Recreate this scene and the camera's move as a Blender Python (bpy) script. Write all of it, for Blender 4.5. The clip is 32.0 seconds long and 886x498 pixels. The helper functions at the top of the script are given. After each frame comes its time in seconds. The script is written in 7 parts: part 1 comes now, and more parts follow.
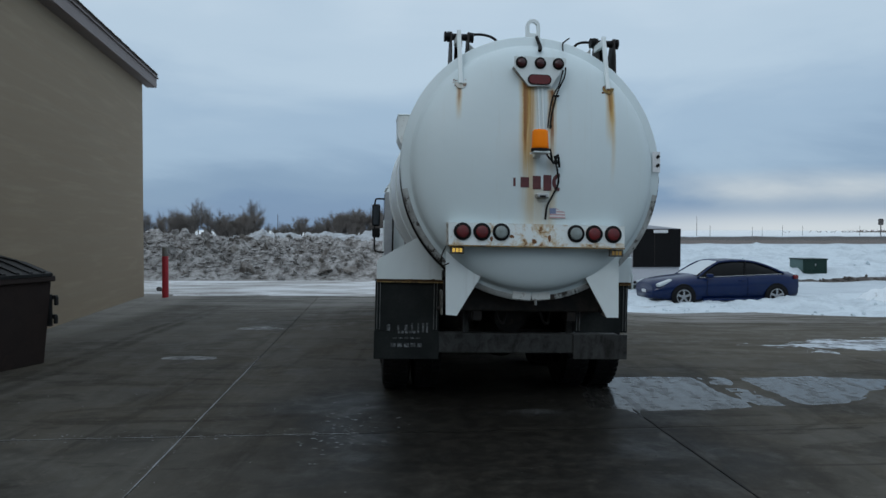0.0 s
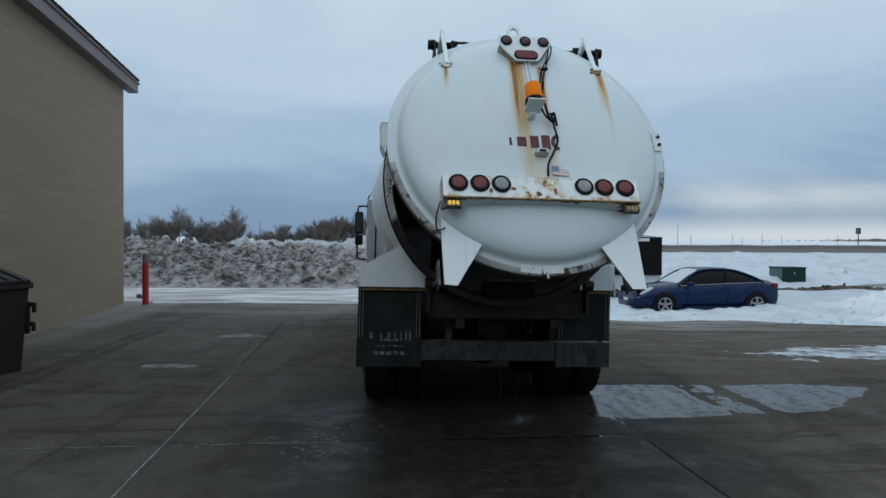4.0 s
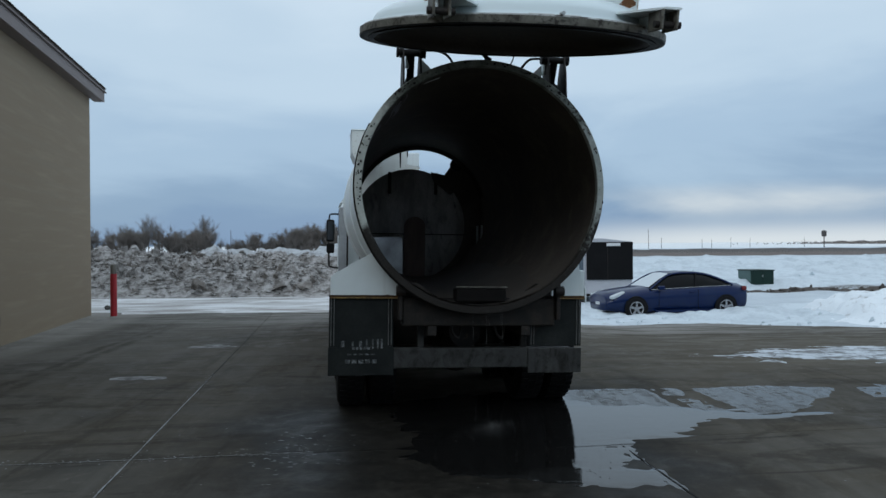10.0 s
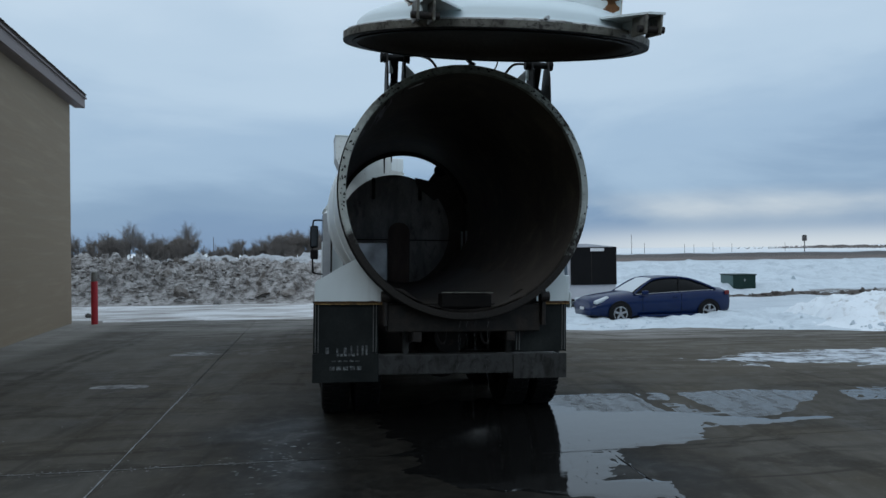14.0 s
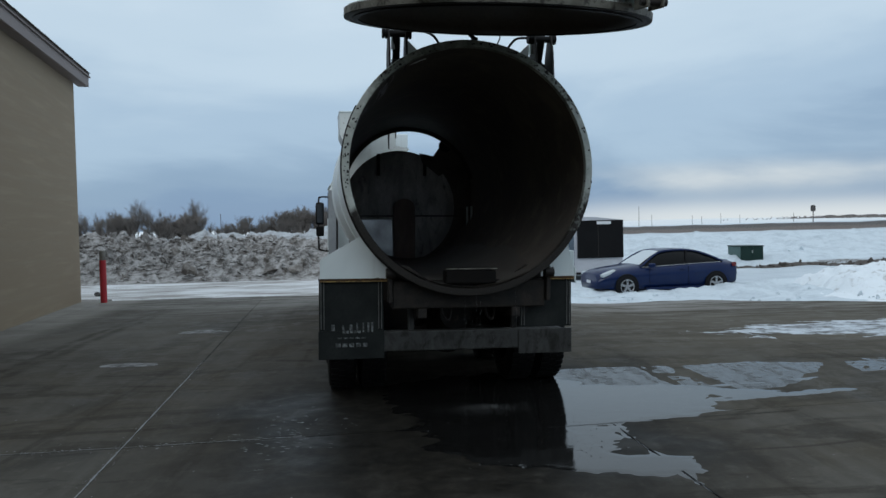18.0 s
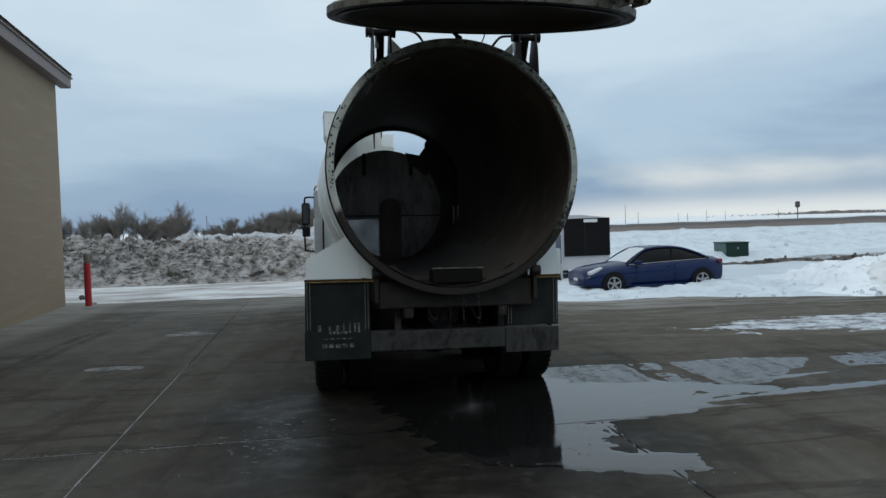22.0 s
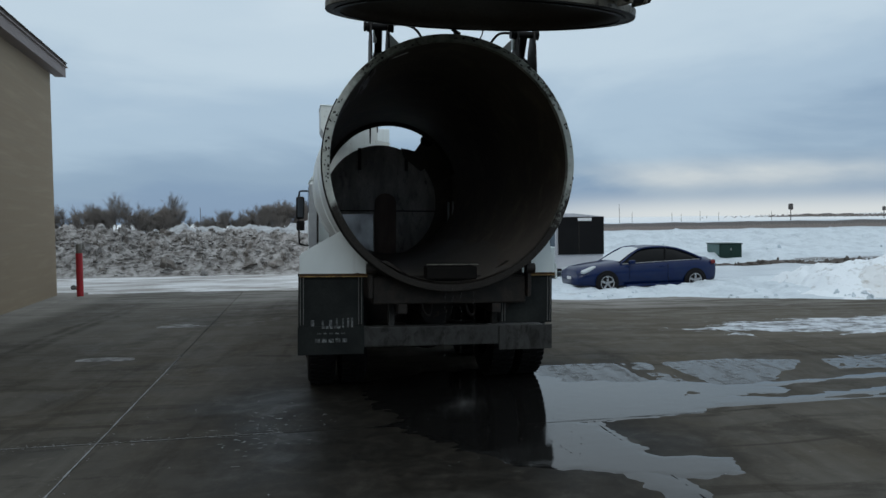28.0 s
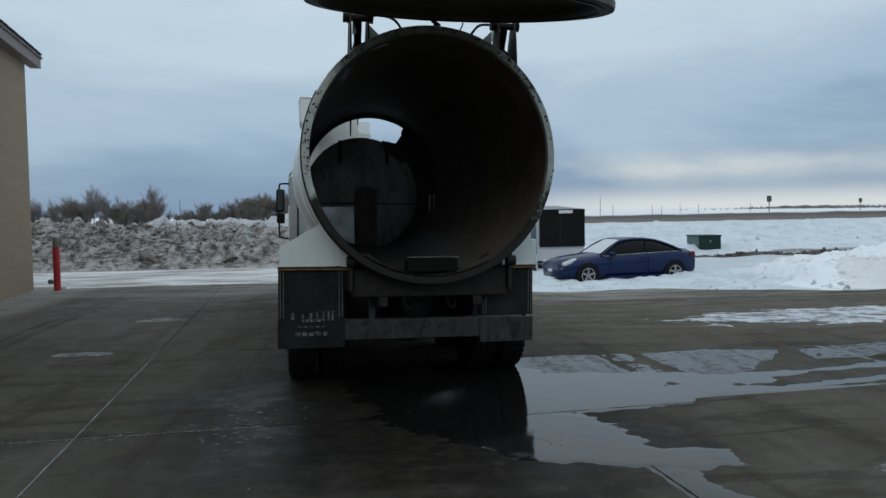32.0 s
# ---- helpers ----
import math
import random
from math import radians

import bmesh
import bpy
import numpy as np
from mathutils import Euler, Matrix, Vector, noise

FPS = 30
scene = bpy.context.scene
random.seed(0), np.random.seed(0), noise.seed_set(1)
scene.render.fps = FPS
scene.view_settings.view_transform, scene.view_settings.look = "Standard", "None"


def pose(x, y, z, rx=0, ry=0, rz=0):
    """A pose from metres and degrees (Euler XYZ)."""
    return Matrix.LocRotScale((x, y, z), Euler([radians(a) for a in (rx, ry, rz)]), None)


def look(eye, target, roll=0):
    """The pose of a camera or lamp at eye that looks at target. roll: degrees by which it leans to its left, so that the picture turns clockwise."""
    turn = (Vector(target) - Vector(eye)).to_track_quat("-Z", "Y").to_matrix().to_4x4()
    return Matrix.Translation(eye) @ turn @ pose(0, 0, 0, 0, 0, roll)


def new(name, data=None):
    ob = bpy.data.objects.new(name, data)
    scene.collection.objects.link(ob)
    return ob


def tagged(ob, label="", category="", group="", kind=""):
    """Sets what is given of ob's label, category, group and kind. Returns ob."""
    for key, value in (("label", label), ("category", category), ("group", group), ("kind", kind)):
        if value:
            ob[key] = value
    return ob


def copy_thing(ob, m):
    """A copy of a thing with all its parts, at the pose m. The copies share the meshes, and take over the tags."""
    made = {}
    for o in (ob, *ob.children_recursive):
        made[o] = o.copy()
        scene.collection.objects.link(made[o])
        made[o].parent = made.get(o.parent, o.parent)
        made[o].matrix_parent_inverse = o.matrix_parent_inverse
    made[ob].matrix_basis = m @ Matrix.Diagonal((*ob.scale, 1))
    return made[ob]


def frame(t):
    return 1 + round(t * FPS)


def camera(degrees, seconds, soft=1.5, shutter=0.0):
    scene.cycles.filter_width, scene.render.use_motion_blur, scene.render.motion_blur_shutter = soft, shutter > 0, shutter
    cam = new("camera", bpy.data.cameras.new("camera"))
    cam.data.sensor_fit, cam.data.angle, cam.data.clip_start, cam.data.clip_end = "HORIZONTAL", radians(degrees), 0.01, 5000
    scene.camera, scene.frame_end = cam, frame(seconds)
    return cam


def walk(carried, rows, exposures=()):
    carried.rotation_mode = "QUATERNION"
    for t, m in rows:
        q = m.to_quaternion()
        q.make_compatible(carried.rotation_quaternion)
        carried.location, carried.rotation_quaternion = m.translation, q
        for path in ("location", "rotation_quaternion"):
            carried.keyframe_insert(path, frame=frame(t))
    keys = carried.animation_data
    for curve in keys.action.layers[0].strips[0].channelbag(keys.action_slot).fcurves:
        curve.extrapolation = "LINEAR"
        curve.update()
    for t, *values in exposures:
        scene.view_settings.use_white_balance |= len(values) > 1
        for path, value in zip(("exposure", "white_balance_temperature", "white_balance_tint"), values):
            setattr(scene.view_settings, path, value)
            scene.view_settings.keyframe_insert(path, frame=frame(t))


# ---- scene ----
cam = camera(59.62, 32.0, soft=1.5)
# seconds, eye x y z, yaw, pitch, roll
PATH = """0 -0.000 -0.000 1.630 0.00 -1.21 -0.00
0.5 0.015 -0.004 1.630 0.11 -1.45 -0.32
1 0.002 0.023 1.625 0.04 -1.50 -0.07
1.5 0.005 0.024 1.627 -0.16 -1.51 -0.07
2 -0.000 0.027 1.627 -0.00 -1.35 0.17
2.5 0.003 0.021 1.634 -0.08 -0.93 -0.09
3 -0.002 0.002 1.633 -0.46 -0.69 -0.14
3.5 -0.005 0.003 1.631 -0.99 -0.59 -0.15
5.5 0.004 0.001 1.633 -1.64 -0.95 -0.26
6 -0.001 -0.002 1.630 -2.02 -0.66 -0.20
6.5 -0.003 0.005 1.629 -2.04 -0.62 -0.38
7 0.001 0.013 1.629 -2.23 -0.63 -0.44
7.5 -0.001 0.009 1.631 -2.57 -0.74 -0.38
8 0.004 0.008 1.632 -2.76 -0.53 -0.06
8.5 0.009 0.006 1.632 -3.12 -0.26 0.27
9 0.007 0.002 1.635 -3.06 -0.12 0.43
9.5 0.010 0.004 1.633 -3.16 -0.09 0.36
10 0.016 0.010 1.635 -3.27 -0.15 0.46
10.5 0.011 -0.004 1.632 -3.05 -0.41 0.49
11 0.011 0.006 1.631 -3.06 -0.27 0.49
11.5 0.014 0.007 1.630 -3.13 -0.09 0.59
12 0.013 0.005 1.635 -2.97 -0.34 0.76
12.5 0.014 0.005 1.634 -3.14 -0.28 0.71
13 0.019 0.018 1.633 -3.79 -0.59 0.85
13.5 0.020 0.007 1.634 -3.39 0.64 1.30
14 0.011 0.040 1.631 -4.45 0.28 0.72
14.5 0.016 0.041 1.631 -4.28 -0.89 1.65
15 0.031 0.053 1.638 -4.35 -0.55 0.83
15.5 0.035 0.057 1.643 -3.85 -1.81 0.96
17.5 0.039 0.033 1.650 -4.11 -1.56 0.94
18 0.036 0.028 1.650 -3.93 -1.61 1.36
18.5 0.044 0.034 1.653 -4.10 -1.89 1.68
19 0.040 0.045 1.646 -4.08 -2.12 1.51
19.5 0.043 0.029 1.654 -4.14 -1.89 1.69
20 0.041 0.043 1.653 -4.48 -1.84 1.68
20.5 0.040 0.033 1.652 -4.54 -1.72 1.55
21 0.045 0.047 1.650 -4.74 -1.71 1.69
21.5 0.044 0.043 1.653 -4.84 -1.89 1.83
22 0.049 0.048 1.648 -4.87 -1.68 1.90
22.5 0.039 0.048 1.654 -4.92 -1.69 1.47
23 0.035 0.042 1.652 -5.03 -1.97 1.67
23.5 0.040 0.048 1.655 -5.25 -1.93 1.75
24 0.041 0.042 1.651 -5.15 -1.94 1.34
24.5 0.044 0.048 1.651 -5.12 -1.67 1.06
25 0.038 0.048 1.651 -5.17 -1.63 1.11
25.5 0.045 0.057 1.652 -5.40 -1.85 1.19
27.5 0.046 0.058 1.651 -5.28 -1.87 1.10
28 0.041 0.064 1.650 -5.31 -1.98 0.89
28.5 0.053 0.063 1.653 -5.66 -1.99 1.18
29 0.052 0.068 1.647 -5.86 -1.89 1.30
29.5 0.052 0.074 1.649 -6.34 -2.13 1.42
30 0.059 0.057 1.652 -6.41 -2.24 1.15
30.5 0.051 0.062 1.650 -6.58 -2.41 1.23
31 0.056 0.073 1.647 -6.56 -2.43 1.43
31.5 0.057 0.062 1.648 -6.43 -2.42 1.28
32 0.053 0.076 1.647 -6.66 -2.54 1.02"""
walk(cam, [(t, pose(x, y, z, 90 + pi, ro, ya)) for t, x, y, z, ya, pi, ro in
           ([float(v) for v in line.split()] for line in PATH.splitlines())],
     [(0, -0.06, 6220, 10), (1, 0.10, 6430, 10), (2, 0.12, 6450, 10), (3, 0.03, 6250, 10), (6, -0.04, 6220, 10), (9, 0.11, 6250, 10), (13, 0.10, 6240, 10),
      (14, 0.0, 6100, 10), (15, 0.0, 6150, 10), (18, 0.12, 6380, 10), (22, 0.19, 6600, 10), (25, 0.08, 6540, 10), (32, 0.05, 6560, 10)])

# ---- world and light: an overcast winter afternoon ----
world = bpy.data.worlds.new("overcast_sky")
scene.world = world
world.use_nodes = True


def world_nodes():
    nt = world.node_tree
    nt.nodes.clear()
    n = nt.nodes.new
    ln = nt.links.new
    co = n("ShaderNodeTexCoord")
    sep = n("ShaderNodeSeparateXYZ")
    ln(co.outputs["Generated"], sep.inputs[0])
    sky = n("ShaderNodeTexSky")
    sky.sky_type = "NISHITA"
    sky.sun_disc = False
    sky.sun_elevation = radians(38)
    sky.sun_rotation = radians(190)
    skys = n("ShaderNodeVectorMath")
    skys.operation = "SCALE"
    skys.inputs["Scale"].default_value = 0.1
    ln(sky.outputs[0], skys.inputs[0])
    # cloud deck: colour by elevation, broken up by stretched noise
    mp = n("ShaderNodeMapping")
    mp.inputs["Scale"].default_value = (1.0, 1.0, 3.6)
    ln(co.outputs["Generated"], mp.inputs[0])
    no = n("ShaderNodeTexNoise")
    no.inputs["Scale"].default_value = 2.3
    no.inputs["Detail"].default_value = 7
    no.inputs["Roughness"].default_value = 0.52
    no.inputs["Distortion"].default_value = 0.35
    ln(mp.outputs[0], no.inputs["Vector"])
    off = n("ShaderNodeMath")
    off.operation = "MULTIPLY_ADD"
    off.inputs[1].default_value = 0.30
    off.inputs[2].default_value = -0.150
    ln(no.outputs["Fac"], off.inputs[0])
    add = n("ShaderNodeMath")
    add.operation = "ADD"
    ln(sep.outputs["Z"], add.inputs[0])
    ln(off.outputs[0], add.inputs[1])
    ramp = n("ShaderNodeValToRGB")
    cr = ramp.color_ramp
    cr.interpolation = "EASE"
    stops = [(0.0, (0.20, 0.305, 0.455)), (0.05, (0.245, 0.355, 0.49)), (0.13, (0.375, 0.50, 0.625)),
             (0.24, (0.515, 0.635, 0.73)), (0.34, (0.60, 0.71, 0.79)), (1.0, (0.92, 1.04, 1.14))]
    cr.elements[0].position, cr.elements[0].color = stops[0][0], (*stops[0][1], 1)
    cr.elements[1].position, cr.elements[1].color = stops[-1][0], (*stops[-1][1], 1)
    for p, c in stops[1:-1]:
        cr.elements.new(p).color = (*c, 1)
    ln(add.outputs[0], ramp.inputs[0])
    # the thin bright gap in the clouds low over the plain
    dot = n("ShaderNodeVectorMath")
    dot.operation = "DISTANCE"
    sc2 = n("ShaderNodeVectorMath")
    sc2.operation = "MULTIPLY"
    sc2.inputs[1].default_value = (1, 1, 17.0)
    ln(co.outputs["Generated"], sc2.inputs[0])
    dot.inputs[1].default_value = (0.45, 0.893, 0.052 * 17.0)
    ln(sc2.outputs[0], dot.inputs[0])
    mr = n("ShaderNodeMapRange")
    mr.interpolation_type = "SMOOTHSTEP"
    mr.inputs["From Min"].default_value = 0.50
    mr.inputs["From Max"].default_value = 0.02
    mr.inputs["To Min"].default_value = 0.0
    mr.inputs["To Max"].default_value = 0.8
    ln(dot.outputs["Value"], mr.inputs["Value"])
    gm = n("ShaderNodeMath")
    gm.operation = "MULTIPLY"
    mr2 = n("ShaderNodeMapRange")
    mr2.inputs["From Min"].default_value = 0.40
    mr2.inputs["From Max"].default_value = 0.58
    ln(no.outputs["Fac"], mr2.inputs["Value"])
    ln(mr.outputs[0], gm.inputs[0])
    ln(mr2.outputs[0], gm.inputs[1])
    mix = n("ShaderNodeMix")
    mix.data_type = "RGBA"
    ln(gm.outputs[0], mix.inputs[0])
    ln(ramp.outputs[0], mix.inputs[6])
    mix.inputs[7].default_value = (0.64, 0.68, 0.69, 1)
    # paler air low over the plain on the open side
    low = n("ShaderNodeMapRange")
    low.interpolation_type = "SMOOTHSTEP"
    low.inputs["From Min"].default_value, low.inputs["From Max"].default_value = 0.040, 0.004
    ln(sep.outputs["Z"], low.inputs["Value"])
    side = n("ShaderNodeMapRange")
    side.interpolation_type = "SMOOTHSTEP"
    side.inputs["From Min"].default_value, side.inputs["From Max"].default_value = 0.0, 0.40
    ln(sep.outputs["X"], side.inputs["Value"])
    both = n("ShaderNodeMath")
    both.operation = "MULTIPLY"
    ln(low.outputs[0], both.inputs[0])
    ln(side.outputs[0], both.inputs[1])
    pale = n("ShaderNodeMix")
    pale.data_type = "RGBA"
    ln(both.outputs[0], pale.inputs[0])
    ln(mix.outputs[2], pale.inputs[6])
    pale.inputs[7].default_value = (0.66, 0.71, 0.73, 1)
    deck = n("ShaderNodeMix")
    deck.data_type = "RGBA"
    deck.inputs[0].default_value = 0.93
    ln(skys.outputs[0], deck.inputs[6])
    ln(pale.outputs[2], deck.inputs[7])
    bg = n("ShaderNodeBackground")
    bg.inputs["Strength"].default_value = 1.0
    ln(deck.outputs[2], bg.inputs[0])
    out = n("ShaderNodeOutputWorld")
    ln(bg.outputs[0], out.inputs[0])


world_nodes()
sun = new("sun", bpy.data.lights.new("sun", "SUN"))
sun.data.energy = 0.45
sun.data.angle = radians(25)
sun.data.color = (0.95, 0.98, 1.0)
sun.matrix_world = look((-7, -15, 9), (0, 0, 0))
scene.view_settings.exposure = 0.0

# ---- materials ----


def ramp_between(nt, fac, lo, hi):
    m = nt.nodes.new("ShaderNodeMapRange")
    m.inputs["From Min"].default_value, m.inputs["From Max"].default_value = lo, hi
    nt.links.new(fac, m.inputs["Value"])
    return m.outputs[0]


def mix_col(nt, fac, a, b):
    m = nt.nodes.new("ShaderNodeMix")
    m.data_type = "RGBA"
    for sock, v in ((m.inputs[0], fac), (m.inputs[6], a), (m.inputs[7], b)):
        if hasattr(v, "links"):
            nt.links.new(v, sock)
        else:
            sock.default_value = v if isinstance(v, float) else (*v, 1)
    return m.outputs[2]


def math_node(nt, op, a, b=0.5, c=None):
    m = nt.nodes.new("ShaderNodeMath")
    m.operation = op
    for i, v in enumerate((a, b, c)):
        if v is None:
            continue
        if hasattr(v, "links"):
            nt.links.new(v, m.inputs[i])
        else:
            m.inputs[i].default_value = v
    return m.outputs[0]


def noise_node(nt, vec, scale, detail=4, rough=0.55, dist=0.0):
    m = nt.nodes.new("ShaderNodeTexNoise")
    m.inputs["Scale"].default_value = scale
    m.inputs["Detail"].default_value = detail
    m.inputs["Roughness"].default_value = rough
    m.inputs["Distortion"].default_value = dist
    nt.links.new(vec, m.inputs["Vector"])
    return m.outputs["Fac"]


def coords(nt, scale=(1, 1, 1), kind="Object"):
    co = nt.nodes.new("ShaderNodeTexCoord")
    if tuple(scale) == (1, 1, 1):
        return co.outputs[kind]
    mp = nt.nodes.new("ShaderNodeMapping")
    mp.inputs["Scale"].default_value = scale
    nt.links.new(co.outputs[kind], mp.inputs[0])
    return mp.outputs[0]


def bump_on(nt, bsdf, height, strength, distance=0.02):
    b = nt.nodes.new("ShaderNodeBump")
    b.inputs["Strength"].default_value = strength
    b.inputs["Distance"].default_value = distance
    nt.links.new(height, b.inputs["Height"])
    nt.links.new(b.outputs[0], bsdf.inputs["Normal"])


def blank(name):
    m = bpy.data.materials.new(name)
    m.use_nodes = True
    nt = m.node_tree
    return m, nt, nt.nodes["Principled BSDF"]


def surface(name, col, rough=0.5, metal=0.0, col2=None, scale=6.0, fine=60.0, lo=0.35, hi=0.7,
            bump=0.15, dirt=None, dirt_lo=0.55, dirt_hi=0.75, stretch=(1, 1, 1), rvar=0.15, coat=0.0, spec=0.5):
    """Two scales of variation: broad stains and fine grain."""
    m, nt, b = blank(name)
    v = coords(nt, stretch)
    big = noise_node(nt, v, scale, 5, 0.6, 0.3)
    small = noise_node(nt, v, fine, 3)
    c2 = col2 or tuple(x * 0.8 for x in col)
    c = mix_col(nt, ramp_between(nt, big, lo, hi), col, c2)
    c = mix_col(nt, ramp_between(nt, small, 0.25, 1.2), c, tuple(x * 0.72 for x in col))
    if dirt:
        dn = noise_node(nt, v, scale * 2.3, 6, 0.65, 0.5)
        c = mix_col(nt, ramp_between(nt, dn, dirt_lo, dirt_hi), c, dirt)
    nt.links.new(c, b.inputs["Base Color"])
    r = math_node(nt, "MULTIPLY_ADD", big, rvar * 2, rough - rvar)
    nt.links.new(r, b.inputs["Roughness"])
    b.inputs["Metallic"].default_value = metal
    b.inputs["Coat Weight"].default_value = coat
    b.inputs["Specular IOR Level"].default_value = spec
    if bump:
        bump_on(nt, b, small, bump, 0.004)
    return m


def glow(name, col, emit, strength, rough=0.3):
    m, nt, b = blank(name)
    b.inputs["Base Color"].default_value = (*col, 1)
    b.inputs["Roughness"].default_value = rough
    b.inputs["Specular IOR Level"].default_value = 0.1
    b.inputs["Emission Color"].default_value = (*emit, 1)
    b.inputs["Emission Strength"].default_value = strength
    return m


def lens(name, col, rough=0.18):
    """Moulded plastic lens with fine prism relief under a clear coat."""
    m, nt, b = blank(name)
    v = coords(nt)
    w = nt.nodes.new("ShaderNodeTexVoronoi")
    w.inputs["Scale"].default_value = 160
    nt.links.new(v, w.inputs["Vector"])
    dirt = noise_node(nt, v, 25, 4)
    c = mix_col(nt, ramp_between(nt, dirt, 0.4, 0.8), col, tuple(x * 0.55 + 0.01 for x in col))
    nt.links.new(c, b.inputs["Base Color"])
    b.inputs["Roughness"].default_value = rough
    bump_on(nt, b, w.outputs["Distance"], 0.3, 0.002)
    return m


def concrete_material():
    """Damp yard concrete: brown-grey blotches, rubbed tyre marks, a drier far side and a soaked stretch behind the
    truck, darkened for the truck's reflection.
    """
    m, nt, b = blank("wet_concrete")
    geo = nt.nodes.new("ShaderNodeNewGeometry")
    pos = geo.outputs["Position"]
    sep = nt.nodes.new("ShaderNodeSeparateXYZ")
    nt.links.new(pos, sep.inputs[0])

    def lanes(turn, scale, size, dist):
        mp = nt.nodes.new("ShaderNodeMapping")
        mp.inputs["Rotation"].default_value = (0, 0, radians(turn))
        mp.inputs["Scale"].default_value = scale
        nt.links.new(pos, mp.inputs[0])
        return noise_node(nt, mp.outputs[0], size, 6, 0.62, dist)
    along = lanes(3, (1.5, 0.15, 1), 1.3, 0.9)
    swept = lanes(-38, (0.55, 1.9, 1), 0.9, 1.4)
    across = lanes(-8, (0.22, 1.1, 1), 1.1, 1.3)
    blot = noise_node(nt, pos, 0.50, 6, 0.60, 0.8)
    mid = noise_node(nt, pos, 2.2, 8, 0.68, 0.5)
    patch = noise_node(nt, pos, 6.5, 7, 0.72, 0.3)
    fine = noise_node(nt, pos, 70, 3)
    tint = noise_node(nt, pos, 0.9, 5, 0.6, 0.6)
    info = nt.nodes.new("ShaderNodeObjectInfo")

    def weigh(fac, lo, hi, k):
        return math_node(nt, "MULTIPLY", ramp_between(nt, fac, lo, hi), k)
    c = mix_col(nt, ramp_between(nt, blot, 0.36, 0.62), (0.050, 0.0475, 0.0420), (0.104, 0.0985, 0.087))
    c = mix_col(nt, weigh(tint, 0.44, 0.66, 0.55), c, (0.078, 0.066, 0.047))
    c = mix_col(nt, weigh(along, 0.50, 0.64, 0.40), c, (0.125, 0.120, 0.108))
    c = mix_col(nt, weigh(along, 0.46, 0.34, 0.50), c, (0.024, 0.0222, 0.0195))
    c = mix_col(nt, weigh(swept, 0.52, 0.62, 0.55), c, (0.026, 0.0240, 0.0205))
    c = mix_col(nt, weigh(mid, 0.52, 0.64, 0.45), c, (0.022, 0.0205, 0.0175))
    c = mix_col(nt, weigh(patch, 0.53, 0.68, 0.30), c, (0.160, 0.150, 0.132))
    c = mix_col(nt, weigh(fine, 0.4, 0.8, 0.25), c, (0.095, 0.086, 0.072))
    # the open side has dried to a paler tan, streaked along the way cars take
    wide = math_node(nt, "MULTIPLY_ADD", math_node(nt, "SUBTRACT", blot, 0.5), 3.0, sep.outputs["Y"])
    dry = math_node(nt, "MULTIPLY", ramp_between(nt, sep.outputs["X"], 1.0, 4.0), ramp_between(nt, wide, 8.6, 10.6))
    tan = mix_col(nt, ramp_between(nt, across, 0.34, 0.70), (0.072, 0.064, 0.052), (0.138, 0.126, 0.105))
    c = mix_col(nt, math_node(nt, "MULTIPLY", dry, 0.80), c, tan)
    c = mix_col(nt, math_node(nt, "MULTIPLY", ramp_between(nt, wide, 8.5, 13.0), math_node(nt, "MULTIPLY", ramp_between(nt, sep.outputs["X"], -0.8, -4.0), 0.42)), c, (0.135, 0.131, 0.121))
    # dust and ground-in ice where the yard meets the drive
    far = math_node(nt, "MULTIPLY", ramp_between(nt, wide, 14.5, 19.5), ramp_between(nt, across, 0.42, 0.58))
    c = mix_col(nt, math_node(nt, "MULTIPLY", far, 0.70), c, (0.31, 0.305, 0.295))
    # drier dusty strip along the foot of the wall
    lane = math_node(nt, "MULTIPLY_ADD", sep.outputs["Y"], 0.045, sep.outputs["X"])
    lane = math_node(nt, "MULTIPLY_ADD", math_node(nt, "SUBTRACT", mid, 0.5), 0.7, lane)
    strip = math_node(nt, "MULTIPLY", ramp_between(nt, lane, -5.08, -5.55), ramp_between(nt, sep.outputs["Y"], 10.0, 16.5))
    c = mix_col(nt, math_node(nt, "MULTIPLY", strip, 0.85), c, mix_col(nt, ramp_between(nt, across, 0.35, 0.65), (0.215, 0.208, 0.192), (0.29, 0.28, 0.258)))
    # twin wet tyre tracks beside it
    way = math_node(nt, "MULTIPLY_ADD", sep.outputs["Y"], 0.022, sep.outputs["X"])
    way = math_node(nt, "MULTIPLY_ADD", math_node(nt, "SUBTRACT", blot, 0.5), 0.5, way)
    for mid_x in (-4.36, -4.60):
        gone = math_node(nt, "ABSOLUTE", math_node(nt, "SUBTRACT", way, mid_x))
        track = math_node(nt, "MULTIPLY", ramp_between(nt, gone, 0.12, 0.03), ramp_between(nt, across, 0.30, 0.52))
        track = math_node(nt, "MULTIPLY", track, ramp_between(nt, sep.outputs["Y"], 18.0, 14.0))
        c = mix_col(nt, math_node(nt, "MULTIPLY", track, 0.55), c, (0.030, 0.028, 0.024))
    # the wet lane that the truck has backed along
    lane = math_node(nt, "MULTIPLY_ADD", sep.outputs["Y"], 0.06, sep.outputs["X"])
    lane = math_node(nt, "ABSOLUTE", math_node(nt, "ADD", math_node(nt, "MULTIPLY_ADD", math_node(nt, "SUBTRACT", blot, 0.5), 1.2, lane), 0.15))
    lane = math_node(nt, "MULTIPLY", ramp_between(nt, lane, 1.5, 0.7), ramp_between(nt, sep.outputs["Y"], 17.0, 12.0))
    c = mix_col(nt, math_node(nt, "MULTIPLY", lane, 0.28), c, (0.030, 0.028, 0.025))
